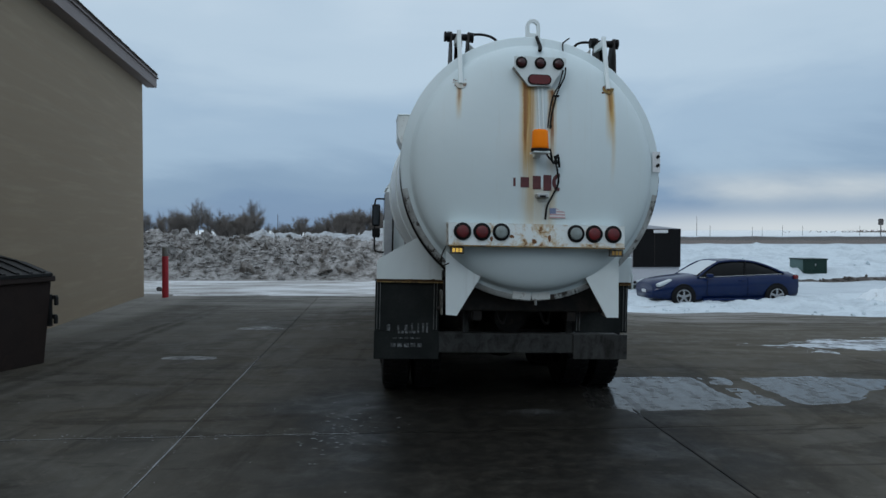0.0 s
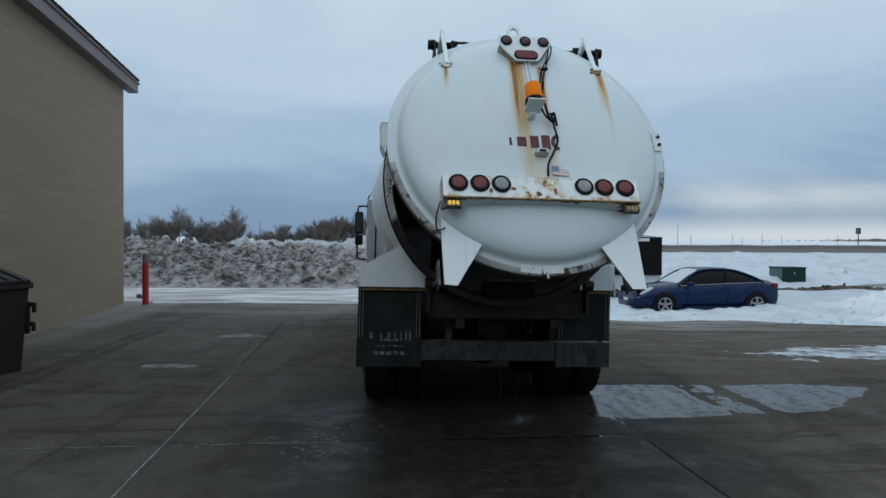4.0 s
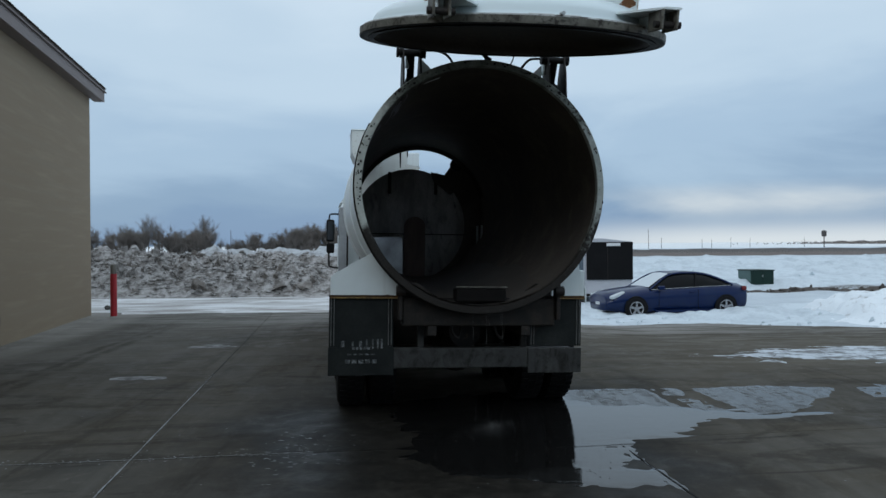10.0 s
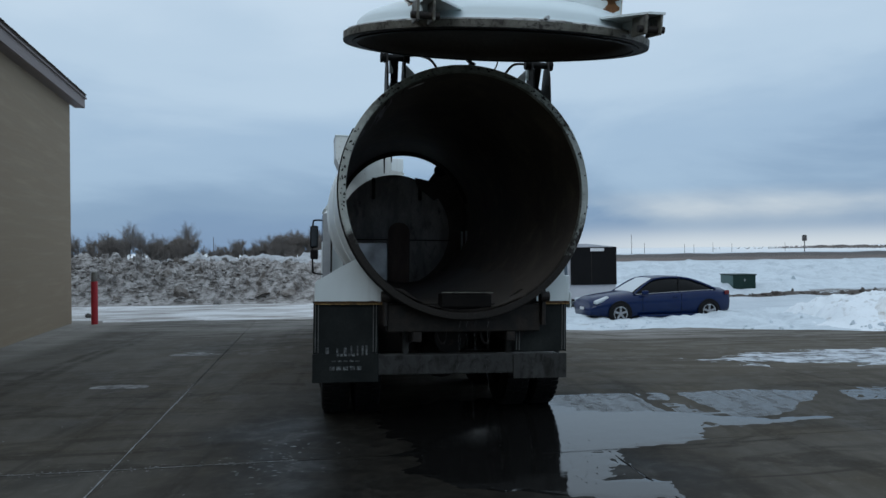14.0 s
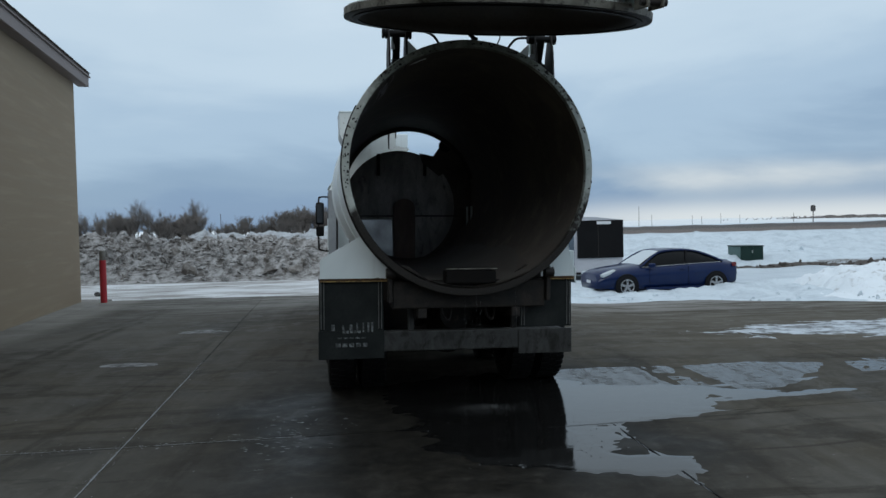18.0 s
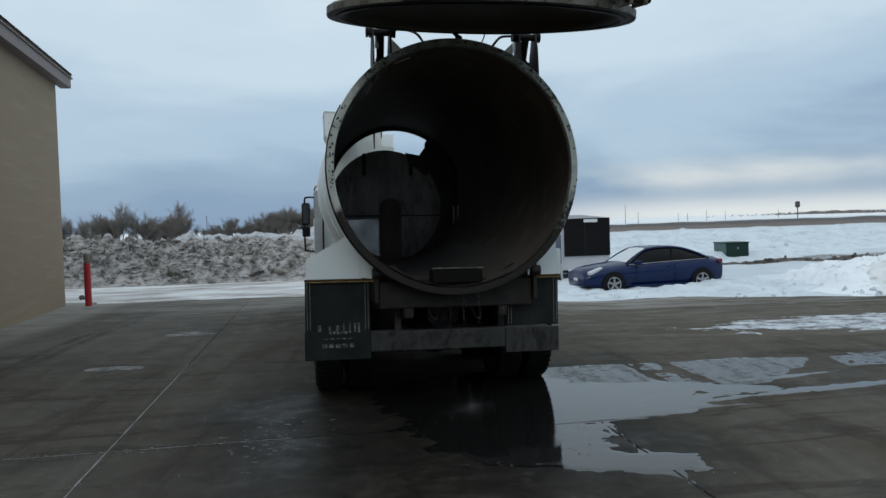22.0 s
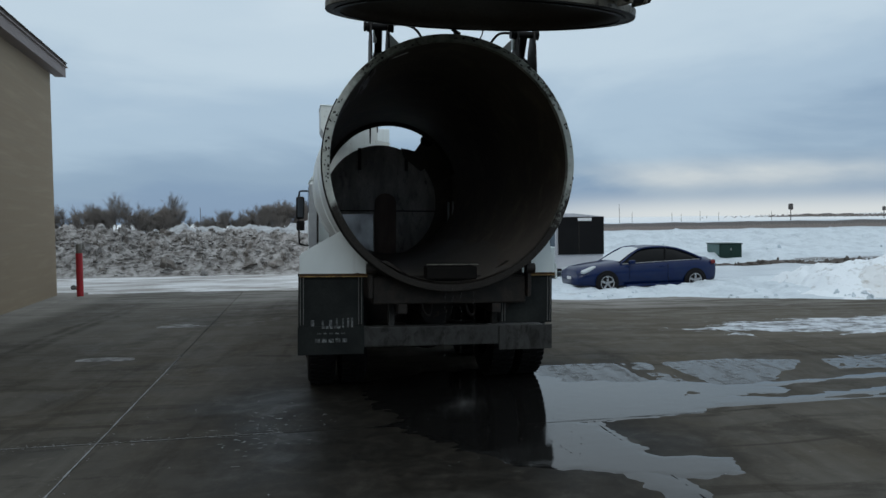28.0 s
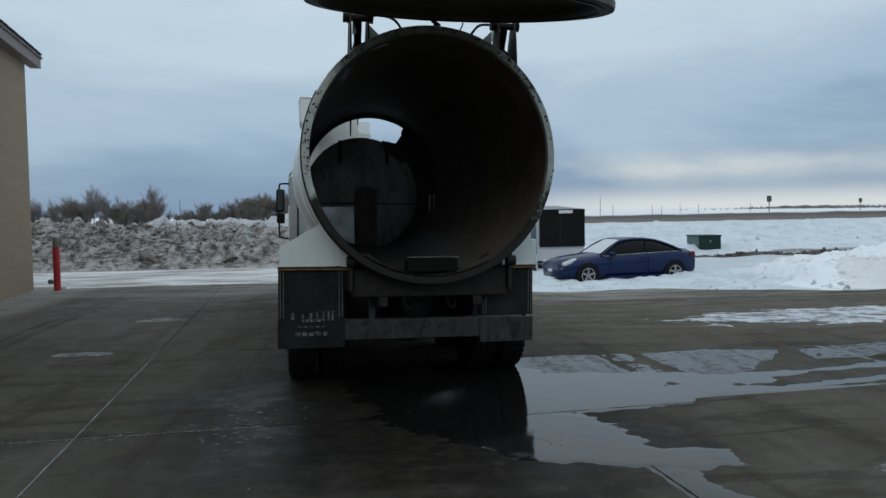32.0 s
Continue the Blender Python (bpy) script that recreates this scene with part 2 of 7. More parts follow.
    # salt bloom in crumbs
    salt = noise_node(nt, pos, 5.0, 8, 0.75, 0.2)
    c = mix_col(nt, weigh(salt, 0.66, 0.74, 0.22), c, (0.22, 0.22, 0.21))
    c = mix_col(nt, math_node(nt, "MULTIPLY", info.outputs["Random"], 0.22), c, (0.056, 0.047, 0.035))
    # soaked stretch behind the truck, with the truck's dark reflection painted in
    gap = nt.nodes.new("ShaderNodeVectorMath")
    gap.operation = "DISTANCE"
    sq = nt.nodes.new("ShaderNodeVectorMath")
    sq.operation = "MULTIPLY"
    sq.inputs[1].default_value = (1.0, 0.80, 0)
    nt.links.new(pos, sq.inputs[0])
    nt.links.new(sq.outputs[0], gap.inputs[0])
    gap.inputs[1].default_value = (0.62, 6.9 * 0.80, 0)
    dd = math_node(nt, "MULTIPLY_ADD", math_node(nt, "SUBTRACT", blot, 0.5), 1.6, gap.outputs["Value"])
    dd = math_node(nt, "MULTIPLY_ADD", math_node(nt, "SUBTRACT", mid, 0.5), 1.8, dd)
    soak_mirror = ramp_between(nt, dd, 2.75, 1.45)
    c = mix_col(nt, math_node(nt, "MULTIPLY", soak_mirror, 0.94), c, mix_col(nt, ramp_between(nt, patch, 0.44, 0.66), (0.0090, 0.0083, 0.0070), (0.0250, 0.0220, 0.0180)))
    nt.links.new(c, b.inputs["Base Color"])
    r = math_node(nt, "MULTIPLY_ADD", ramp_between(nt, blot, 0.32, 0.62), 0.24, 0.56)
    r = math_node(nt, "SUBTRACT", r, weigh(mid, 0.52, 0.7, 0.10))
    r = math_node(nt, "SUBTRACT", r, math_node(nt, "MULTIPLY", soak_mirror, 0.20))
    nt.links.new(r, b.inputs["Roughness"])
    wet = weigh(mid, 0.50, 0.62, 0.030)
    wet = math_node(nt, "MULTIPLY_ADD", soak_mirror, 0.030, wet)
    nt.links.new(math_node(nt, "ADD", wet, 0.004), b.inputs["Specular IOR Level"])
    h = math_node(nt, "ADD", math_node(nt, "MULTIPLY", fine, 0.5), mid)
    bump_on(nt, b, h, 0.35, 0.006)
    return m


def snow_material(name, clean=(0.80, 0.83, 0.87), dirt=(0.20, 0.175, 0.15), lo=0.6, hi=0.8, scale=0.5, bump=0.5):
    m, nt, b = blank(name)
    geo = nt.nodes.new("ShaderNodeNewGeometry")
    pos = geo.outputs["Position"]
    a = noise_node(nt, pos, scale, 7, 0.68, 0.5)
    f = noise_node(nt, pos, 9, 5, 0.6)
    g = noise_node(nt, pos, 45, 3)
    k = math_node(nt, "ADD", math_node(nt, "MULTIPLY", a, 0.75), math_node(nt, "MULTIPLY", f, 0.25))
    c = mix_col(nt, ramp_between(nt, k, lo, hi), clean, dirt)
    c = mix_col(nt, math_node(nt, "MULTIPLY", ramp_between(nt, g, 0.5, 0.8), 0.25), c, tuple(x * 0.8 for x in clean))
    nt.links.new(c, b.inputs["Base Color"])
    b.inputs["Roughness"].default_value = 0.8
    h = math_node(nt, "ADD", math_node(nt, "MULTIPLY", g, 0.25), f)
    bump_on(nt, b, h, bump, 0.03)
    return m


def ground_material():
    """Snow plain, with packed dirty ice on the drive behind the lot and bare earth along the far bank."""
    m, nt, b = blank("snow_plain")
    geo = nt.nodes.new("ShaderNodeNewGeometry")
    pos = geo.outputs["Position"]
    sep = nt.nodes.new("ShaderNodeSeparateXYZ")
    nt.links.new(pos, sep.inputs[0])
    a = noise_node(nt, pos, 0.35, 7, 0.65, 0.4)
    f = noise_node(nt, pos, 6, 6, 0.65)
    mp = nt.nodes.new("ShaderNodeMapping")
    mp.inputs["Scale"].default_value = (0.30, 0.95, 1)
    nt.links.new(pos, mp.inputs[0])
    ruts = noise_node(nt, mp.outputs[0], 1.1, 7, 0.66, 1.2)
    snow = mix_col(nt, ramp_between(nt, a, 0.35, 0.75), (0.55, 0.605, 0.645), (0.42, 0.475, 0.52))
    snow = mix_col(nt, math_node(nt, "MULTIPLY", ramp_between(nt, ruts, 0.5, 0.7), 0.5), snow, (0.36, 0.40, 0.45))
    snow = mix_col(nt, math_node(nt, "MULTIPLY", ramp_between(nt, f, 0.6, 0.75), 0.3), snow, (0.45, 0.43, 0.42))
    ice = mix_col(nt, ramp_between(nt, ruts, 0.42, 0.66), (0.68, 0.69, 0.70), (0.24, 0.22, 0.20))
    # the drive: y 14 to 27.5, x below 5
    w = math_node(nt, "MULTIPLY", math_node(nt, "SUBTRACT", a, 0.5), 2.0)
    yy = math_node(nt, "ADD", sep.outputs["Y"], w)
    xx = math_node(nt, "ADD", sep.outputs["X"], w)
    drive = math_node(nt, "MULTIPLY", ramp_between(nt, yy, 28.5, 27.0), ramp_between(nt, xx, 6.5, 4.5))
    c = mix_col(nt, drive, snow, ice)
    # dark soil thrown up along the near edge of the far field
    e1 = math_node(nt, "MULTIPLY", ramp_between(nt, yy, 36.2, 37.0), ramp_between(nt, yy, 39.4, 38.4))
    e1 = math_node(nt, "MULTIPLY", e1, ramp_between(nt, f, 0.40, 0.52))
    e1 = math_node(nt, "MULTIPLY", e1, ramp_between(nt, sep.outputs["X"], 15.0, 17.0))
    c = mix_col(nt, e1, c, (0.085, 0.070, 0.055))
    # bare ploughed bank
    e2 = math_node(nt, "MULTIPLY", ramp_between(nt, yy, 96, 99), ramp_between(nt, yy, 131, 129))
    e2 = math_node(nt, "MULTIPLY", e2, ramp_between(nt, sep.outputs["X"], 0.0, 10.0))
    soil = mix_col(nt, a, (0.075, 0.056, 0.045), (0.125, 0.096, 0.080))
    soil = mix_col(nt, math_node(nt, "MULTIPLY", ramp_between(nt, yy, 109, 115), 0.75), soil, (0.030, 0.025, 0.024))
    c = mix_col(nt, math_node(nt, "MULTIPLY", ramp_between(nt, sep.outputs["Y"], 132, 200), ramp_between(nt, f, 0.70, 0.50)), c, (0.74, 0.75, 0.75))
    c = mix_col(nt, e2, c, soil)
    nt.links.new(c, b.inputs["Base Color"])
    b.inputs["Roughness"].default_value = 0.75
    bump_on(nt, b, math_node(nt, "ADD", f, math_node(nt, "MULTIPLY", a, 3.0)), 1.0, 0.10)
    return m


def painted_metal(name, col, rust=0.0, rough=0.38, grime=(0.30, 0.28, 0.25), grime_amount=0.35):
    m, nt, b = blank(name)
    v = coords(nt)
    big = noise_node(nt, v, 1.4, 6, 0.62, 0.4)
    vert = noise_node(nt, coords(nt, (9, 9, 0.55)), 1.0, 5, 0.6)
    fine = noise_node(nt, v, 35, 4)
    c = mix_col(nt, math_node(nt, "MULTIPLY", ramp_between(nt, big, 0.42, 0.8), grime_amount), col, tuple(x * 0.72 for x in col))
    c = mix_col(nt, math_node(nt, "MULTIPLY", ramp_between(nt, vert, 0.55, 0.8), grime_amount), c, grime)
    if rust:
        rn = noise_node(nt, v, 11, 7, 0.7, 0.4)
        c = mix_col(nt, ramp_between(nt, rn, 0.72 - rust, 0.80 - rust), c, (0.13, 0.055, 0.02))
    nt.links.new(c, b.inputs["Base Color"])
    nt.links.new(math_node(nt, "MULTIPLY_ADD", big, 0.25, rough - 0.1), b.inputs["Roughness"])
    bump_on(nt, b, fine, 0.06, 0.004)
    return m


def beam_material():
    """White beam, rusting from its lower edge and from the middle; object space as the door's."""
    m, nt, b = blank("rust_eaten_white_beam")
    v = coords(nt)
    sep = nt.nodes.new("ShaderNodeSeparateXYZ")
    nt.links.new(v, sep.inputs[0])
    n1 = noise_node(nt, v, 9, 7, 0.68, 0.6)
    n2 = noise_node(nt, v, 45, 4)
    low = ramp_between(nt, sep.outputs["Z"], -1.62, -1.71)
    mid = ramp_between(nt, math_node(nt, "ABSOLUTE", math_node(nt, "ADD", sep.outputs["X"], -0.03)), 0.22, 0.02)
    k = math_node(nt, "MULTIPLY_ADD", low, 0.13, n1)
    k = math_node(nt, "MULTIPLY_ADD", mid, 0.12, k)
    halo = mix_col(nt, ramp_between(nt, k, 0.56, 0.70), (0.72, 0.77, 0.76), (0.48, 0.34, 0.16))
    c = mix_col(nt, ramp_between(nt, k, 0.69, 0.73), halo, mix_col(nt, n2, (0.09, 0.035, 0.015), (0.22, 0.09, 0.03)))
    nt.links.new(c, b.inputs["Base Color"])
    nt.links.new(math_node(nt, "MULTIPLY_ADD", ramp_between(nt, k, 0.66, 0.74), 0.45, 0.35), b.inputs["Roughness"])
    bump_on(nt, b, k, 0.3, 0.006)
    return m


def door_material():
    """White enamel with rust runs below the brackets; object space has its origin at the hinge, z up."""
    m, nt, b = blank("white_enamel_rusty")
    v = coords(nt)
    sep = nt.nodes.new("ShaderNodeSeparateXYZ")
    nt.links.new(v, sep.inputs[0])
    big = noise_node(nt, v, 1.2, 6, 0.6, 0.4)
    wob = noise_node(nt, v, 5.0, 4)
    fine = noise_node(nt, v, 40, 4)
    streak = noise_node(nt, coords(nt, (26, 1, 1.1)), 1.0, 5, 0.65)
    col = mix_col(nt, math_node(nt, "MULTIPLY", ramp_between(nt, big, 0.4, 0.8), 0.45), (0.585, 0.665, 0.68), (0.48, 0.555, 0.565))
    col = mix_col(nt, math_node(nt, "MULTIPLY", ramp_between(nt, streak, 0.58, 0.85), 0.18), col, (0.42, 0.36, 0.26))
    x = math_node(nt, "ADD", sep.outputs["X"], math_node(nt, "MULTIPLY", math_node(nt, "SUBTRACT", wob, 0.5), 0.03))
    z = sep.outputs["Z"]
    # lateral centre, half width, top, bottom, strength
    for cx, hw, z0, z1, k in RUST_RUNS:
        d = math_node(nt, "ABSOLUTE", math_node(nt, "SUBTRACT", x, cx))
        lane = ramp_between(nt, d, hw, hw * 0.2)
        fall = math_node(nt, "MULTIPLY", ramp_between(nt, z, z1, z1 + (z0 - z1) * 0.7), ramp_between(nt, z, z0 + 0.02, z0 - 0.01))
        f = math_node(nt, "MULTIPLY", math_node(nt, "MULTIPLY", lane, fall), math_node(nt, "MULTIPLY", ramp_between(nt, streak, 0.22, 0.5), k))
        f = math_node(nt, "MINIMUM", f, 1.0)
        col = mix_col(nt, f, col, mix_col(nt, ramp_between(nt, f, 0.45, 0.95), (0.50, 0.31, 0.06), mix_col(nt, wob, (0.30, 0.125, 0.020), (0.12, 0.042, 0.010))))
    nt.links.new(col, b.inputs["Base Color"])
    nt.links.new(math_node(nt, "MULTIPLY_ADD", big, 0.2, 0.32), b.inputs["Roughness"])
    bump_on(nt, b, fine, 0.05, 0.003)
    return m


RUST_RUNS = ((-0.125, 0.075, -0.22, -1.45, 1.0), (-0.135, 0.036, -0.24, -1.15, 1.7), (-0.085, 0.055, -0.35, -1.75, 0.7), (0.085, 0.045, -0.38, -1.15, 1.2), (-0.685, 0.030, -0.36, -0.66, 0.9),
             (0.605, 0.055, -0.34, -0.85, 1.0), (0.61, 0.028, -0.34, -0.66, 1.5), (0.625, 0.028, -0.36, -1.2, 0.55), (-0.03, 0.16, -1.20, -1.75, 0.35), (0.10, 0.05, -1.2, -1.75, 0.45))
M_CONC = concrete_material()
M_GROUND = ground_material()
M_DIRTY = snow_material("dirty_snow", (0.365, 0.355, 0.345), (0.080, 0.069, 0.060), 0.42, 0.59, 3.2, 1.0)
M_SNOW = snow_material("clean_snow", (0.55, 0.61, 0.65), (0.31, 0.36, 0.40), 0.46, 0.74, 0.9, 1.0)
M_CRUST = snow_material("thin_ice_crust", (0.46, 0.50, 0.54), (0.055, 0.051, 0.045), 0.46, 0.58, 2.6, 0.4)
M_STAIN = snow_material("faint_salt_stain", (0.21, 0.213, 0.213), (0.035, 0.033, 0.030), 0.44, 0.58, 3.5, 0.3)
M_SCRAPED = snow_material("scraped_brown_streaked_snow", (0.64, 0.665, 0.675), (0.36, 0.335, 0.30), 0.52, 0.68, 2.2, 0.9)
M_OLD = snow_material("greying_old_snow", (0.41, 0.435, 0.455), (0.21, 0.21, 0.21), 0.44, 0.62, 2.4, 1.0)
# grey streaks put the shading of the bank's lumps into the colour
M_BANK = snow_material("shade_streaked_white_snow", (0.70, 0.745, 0.775), (0.36, 0.36, 0.355), 0.55, 0.68, 2.6, 0.8)
M_CRUMB = snow_material("grey_ice_crumb_and_glint", (0.29, 0.30, 0.31), (0.13, 0.13, 0.125), 0.4, 0.6, 3.0, 0.3)
M_WHITE = painted_metal("white_truck_paint", (0.70, 0.76, 0.76), 0.0)
M_WORN = painted_metal("chipped_white_paint", (0.55, 0.57, 0.55), 0.10)
M_DOOR = door_material()
M_BEAM = beam_material()
M_RUST = surface("rusty_steel", (0.17, 0.075, 0.03), 0.8, 0.2, (0.30, 0.14, 0.045), 14, 90, bump=0.5, dirt=(0.07, 0.035, 0.02))
M_CHIP = painted_metal("rust_spotted_paint", (0.62, 0.60, 0.54), 0.22)
M_PIT = surface("black_opening_and_joint", (0.006, 0.0055, 0.005), 0.7, 0.0, (0.012, 0.010, 0.009), 5, 50, bump=0.3, spec=0.1)
M_ARCH = surface("rust_stained_hatch", (0.23, 0.160, 0.135), 0.5, 0.0, (0.13, 0.090, 0.075), 3, 40, bump=0.3, spec=0.3, stretch=(3, 1, 0.6))
M_INNER = surface("stained_tank_lining", (0.100, 0.088, 0.076), 0.62, 0.0, (0.165, 0.144, 0.122), 1.3, 30, bump=0.25, dirt=(0.17, 0.146, 0.122), dirt_lo=0.52, dirt_hi=0.72, spec=0.10)
M_SCOUR = surface("scoured_lining", (0.20, 0.19, 0.175), 0.45, 0.0, (0.10, 0.092, 0.083), 6, 40, lo=0.4, hi=0.6, bump=0.2, spec=0.3, stretch=(1, 0.4, 1))
# darker than the tank lining
M_LID = surface("dark_door_lining", (0.040, 0.033, 0.027), 0.65, 0.0, (0.070, 0.058, 0.046), 1.3, 30, bump=0.25, spec=0.2)
M_SLUDGE = surface("wet_black_sludge", (0.082, 0.073, 0.064), 0.55, 0.0, (0.125, 0.110, 0.096), 1.6, 40, bump=0.4, spec=0.2)
# grimy steel, its base colour raised for the milky haze inside the tank
M_HEAD = surface("grimy_hazed_bulkhead", (0.36, 0.348, 0.325), 0.45, 0.0, (0.68, 0.66, 0.625), 2.2, 40, lo=0.42, hi=0.62, bump=0.25, dirt=(0.05, 0.038, 0.03), stretch=(1.8, 1, 0.7))
M_BLACK = surface("black_rubber", (0.008, 0.008, 0.0085), 0.62, 0.0, (0.016, 0.0155, 0.015), 7, 80, bump=0.25, spec=0.12)
M_FLAP = surface("dusty_black_rubber_flap", (0.012, 0.0140, 0.0138), 0.55, 0.0, (0.024, 0.0270, 0.0255), 5, 60, bump=0.2, spec=0.12)
M_FRAME = surface("grimy_chassis_steel", (0.013, 0.011, 0.010), 0.6, 0.1, (0.028, 0.023, 0.019), 6, 60, bump=0.4, dirt=(0.050, 0.036, 0.025), spec=0.3)
M_BUMPER = surface("road_grimed_bumper_steel", (0.040, 0.0405, 0.039), 0.5, 0.1, (0.060, 0.061, 0.058), 5, 60, bump=0.3, dirt=(0.013, 0.012, 0.010), dirt_lo=0.46, dirt_hi=0.64, stretch=(1, 1, 0.6), spec=0.25)
M_CHROME = surface("tarnished_bare_metal", (0.45, 0.45, 0.44), 0.32, 0.9, (0.32, 0.31, 0.30), 9, 70, bump=0.1)
M_RED = lens("red_lens", (0.135, 0.010, 0.011), 0.32)
M_DKRED = lens("dark_red_lens", (0.045, 0.007, 0.009), 0.35)
M_CLEAR = lens("clear_lens", (0.25, 0.29, 0.28), 0.32)
M_AMBER = glow("amber_beacon_lens", (0.62, 0.155, 0.002), (1.0, 0.25, 0.001), 0.09, 0.6)
M_UNLIT = lens("unlit_amber_lens", (0.42, 0.24, 0.05))
M_LED = glow("amber_led", (0.9, 0.55, 0.1), (1.0, 0.62, 0.12), 0.35)
M_LETTER = surface("faded_maroon_vinyl", (0.075, 0.009, 0.012), 0.5, 0, (0.13, 0.03, 0.03), 20, 90, bump=0.05)
M_FLAGRED = surface("faded_red_sticker", (0.50, 0.32, 0.33), 0.5, 0, None, 20, 90, bump=0)
M_FLAGWHITE = surface("faded_white_sticker", (0.68, 0.69, 0.70), 0.5, 0, None, 20, 90, bump=0)
M_FLAGBLUE = surface("faded_blue_sticker", (0.17, 0.21, 0.33), 0.5, 0, None, 20, 90, bump=0)
M_RIB = surface("scraped_flap_rib", (0.15, 0.155, 0.15), 0.5, 0.2, (0.05, 0.05, 0.05), 9, 60, bump=0.1)
M_GREYTEXT = surface("worn_white_print", (0.22, 0.235, 0.235), 0.6, 0, (0.02, 0.022, 0.022), 30, 90, lo=0.38, hi=0.52, bump=0, spec=0.2)
M_CAKED = surface("dark_flaking_rust", (0.050, 0.028, 0.014), 0.8, 0.1, (0.12, 0.065, 0.022), 30, 90, lo=0.45, hi=0.65, bump=0.5, spec=0.2)
M_GRIME = surface("brown_caked_grime", (0.010, 0.0085, 0.0072), 0.6, 0.0, (0.034, 0.0270, 0.0210), 9, 50, bump=0.5, dirt=(0.012, 0.010, 0.009), spec=0.25)
M_SPLASHED = surface("mud_splashed_paint", (0.42, 0.44, 0.43), 0.55, 0.0, (0.20, 0.20, 0.19), 5, 50, lo=0.36, hi=0.58, bump=0.4, dirt=(0.040, 0.034, 0.028), dirt_lo=0.53, dirt_hi=0.60, spec=0.3)
def rim_material():
    """Chipped white paint, darker green-grey towards the top, caked with mud towards the bottom."""
    m, nt, b = blank("chipped_mud_caked_rim")
    v = coords(nt)
    sep = nt.nodes.new("ShaderNodeSeparateXYZ")
    nt.links.new(v, sep.inputs[0])
    big = noise_node(nt, v, 3.2, 6, 0.65, 0.4)
    mid = noise_node(nt, v, 13, 6, 0.7, 0.3)
    fine = noise_node(nt, v, 70, 4, 0.7)
    h = math_node(nt, "MULTIPLY_ADD", math_node(nt, "SUBTRACT", big, 0.5), 1.3, sep.outputs["Z"])
    h = math_node(nt, "MULTIPLY_ADD", math_node(nt, "SUBTRACT", mid, 0.5), 0.5, h)
    c = mix_col(nt, ramp_between(nt, mid, 0.35, 0.65), (0.50, 0.535, 0.50), (0.36, 0.385, 0.355))
    c = mix_col(nt, math_node(nt, "MULTIPLY", ramp_between(nt, h, 2.72, 3.02), 0.9), c, mix_col(nt, ramp_between(nt, mid, 0.4, 0.6), (0.20, 0.225, 0.19), (0.105, 0.115, 0.098)))
    c = mix_col(nt, ramp_between(nt, math_node(nt, "MULTIPLY_ADD", big, 0.35, mid), 0.78, 0.82), c, (0.050, 0.040, 0.032))
    c = mix_col(nt, ramp_between(nt, h, 1.92, 1.70), c, mix_col(nt, ramp_between(nt, fine, 0.4, 0.65), (0.0085, 0.0072, 0.006), (0.026, 0.021, 0.0165)))
    nt.links.new(c, b.inputs["Base Color"])
    b.inputs["Roughness"].default_value = 0.6
    b.inputs["Specular IOR Level"].default_value = 0.3
    bump_on(nt, b, math_node(nt, "MULTIPLY_ADD", fine, 0.5, mid), 0.5, 0.006)
    return m


M_RIM = rim_material()
M_DULL = surface("grimy_shaded_flange", (0.17, 0.165, 0.14), 0.6, 0.0, (0.085, 0.08, 0.065), 7, 60, lo=0.4, hi=0.6, bump=0.4, dirt=(0.030, 0.026, 0.022), dirt_lo=0.5, dirt_hi=0.62, spec=0.3)
M_EDGE = surface("flaking_rust_edge", (0.10, 0.055, 0.022), 0.8, 0.1, (0.38, 0.26, 0.09), 26, 90, lo=0.36, hi=0.56, bump=0.5)
M_FOLD = surface("rust_streaked_white", (0.46, 0.46, 0.42), 0.6, 0.0, (0.20, 0.12, 0.045), 16, 80, lo=0.38, hi=0.60, bump=0.4, dirt=(0.060, 0.032, 0.014), dirt_lo=0.55, dirt_hi=0.62)
# grey metal of the plate that stands for a reflection on the bulkhead
M_PLATE = surface("reflection_grey_metal", (0.42, 0.43, 0.44), 0.35, 0.8, (0.28, 0.28, 0.28), 5, 60, bump=0.15)

# ---- mesh helpers ----


def mesh_of(name, bm, mat, smooth=False):
    me = bpy.data.meshes.new(name)
    if smooth:
        for f in bm.faces:
            f.smooth = True
    loose = [v for v in bm.verts if not v.link_faces]
    if loose:
        bmesh.ops.delete(bm, geom=loose, context="VERTS")
    bmesh.ops.recalc_face_normals(bm, faces=bm.faces)
    bm.to_mesh(me)
    bm.free()
    me.materials.append(mat)
    return me


def part(name, bm, mat, parent, label="", at=None, smooth=False):
    ob = new(name, mesh_of(name, bm, mat, smooth))
    if parent:
        ob.parent = parent
    if at is not None:
        ob.matrix_basis = at
    if label:
        ob["label"] = label
    return ob


def thing(name, at, label, category, group=""):
    ob = new(name)
    ob.empty_display_size = 0.1
    ob.matrix_basis = at
    return tagged(ob, label, category, group)


def struct(name, bm, mat, label="", smooth=False, kind="structure"):
    ob = new(name, mesh_of(name, bm, mat, smooth))
    return tagged(ob, label, "", "", kind)


def add_box(bm, c, s, bevel=0.0, rot=None):
    """A box with centre c and full sizes s."""
    m = Matrix.Translation(c) @ (rot if rot is not None else Matrix()) @ Matrix.Diagonal((*s, 1))
    r = bmesh.ops.create_cube(bm, size=1.0, matrix=m)
    if bevel:
        edges = list({e for v in r["verts"] for e in v.link_edges})
        bmesh.ops.bevel(bm, geom=edges, offset=bevel, segments=2, affect="EDGES", profile=0.5)
    return bm


def box(c, s, bevel=0.0, rot=None):
    return add_box(bmesh.new(), c, s, bevel, rot)


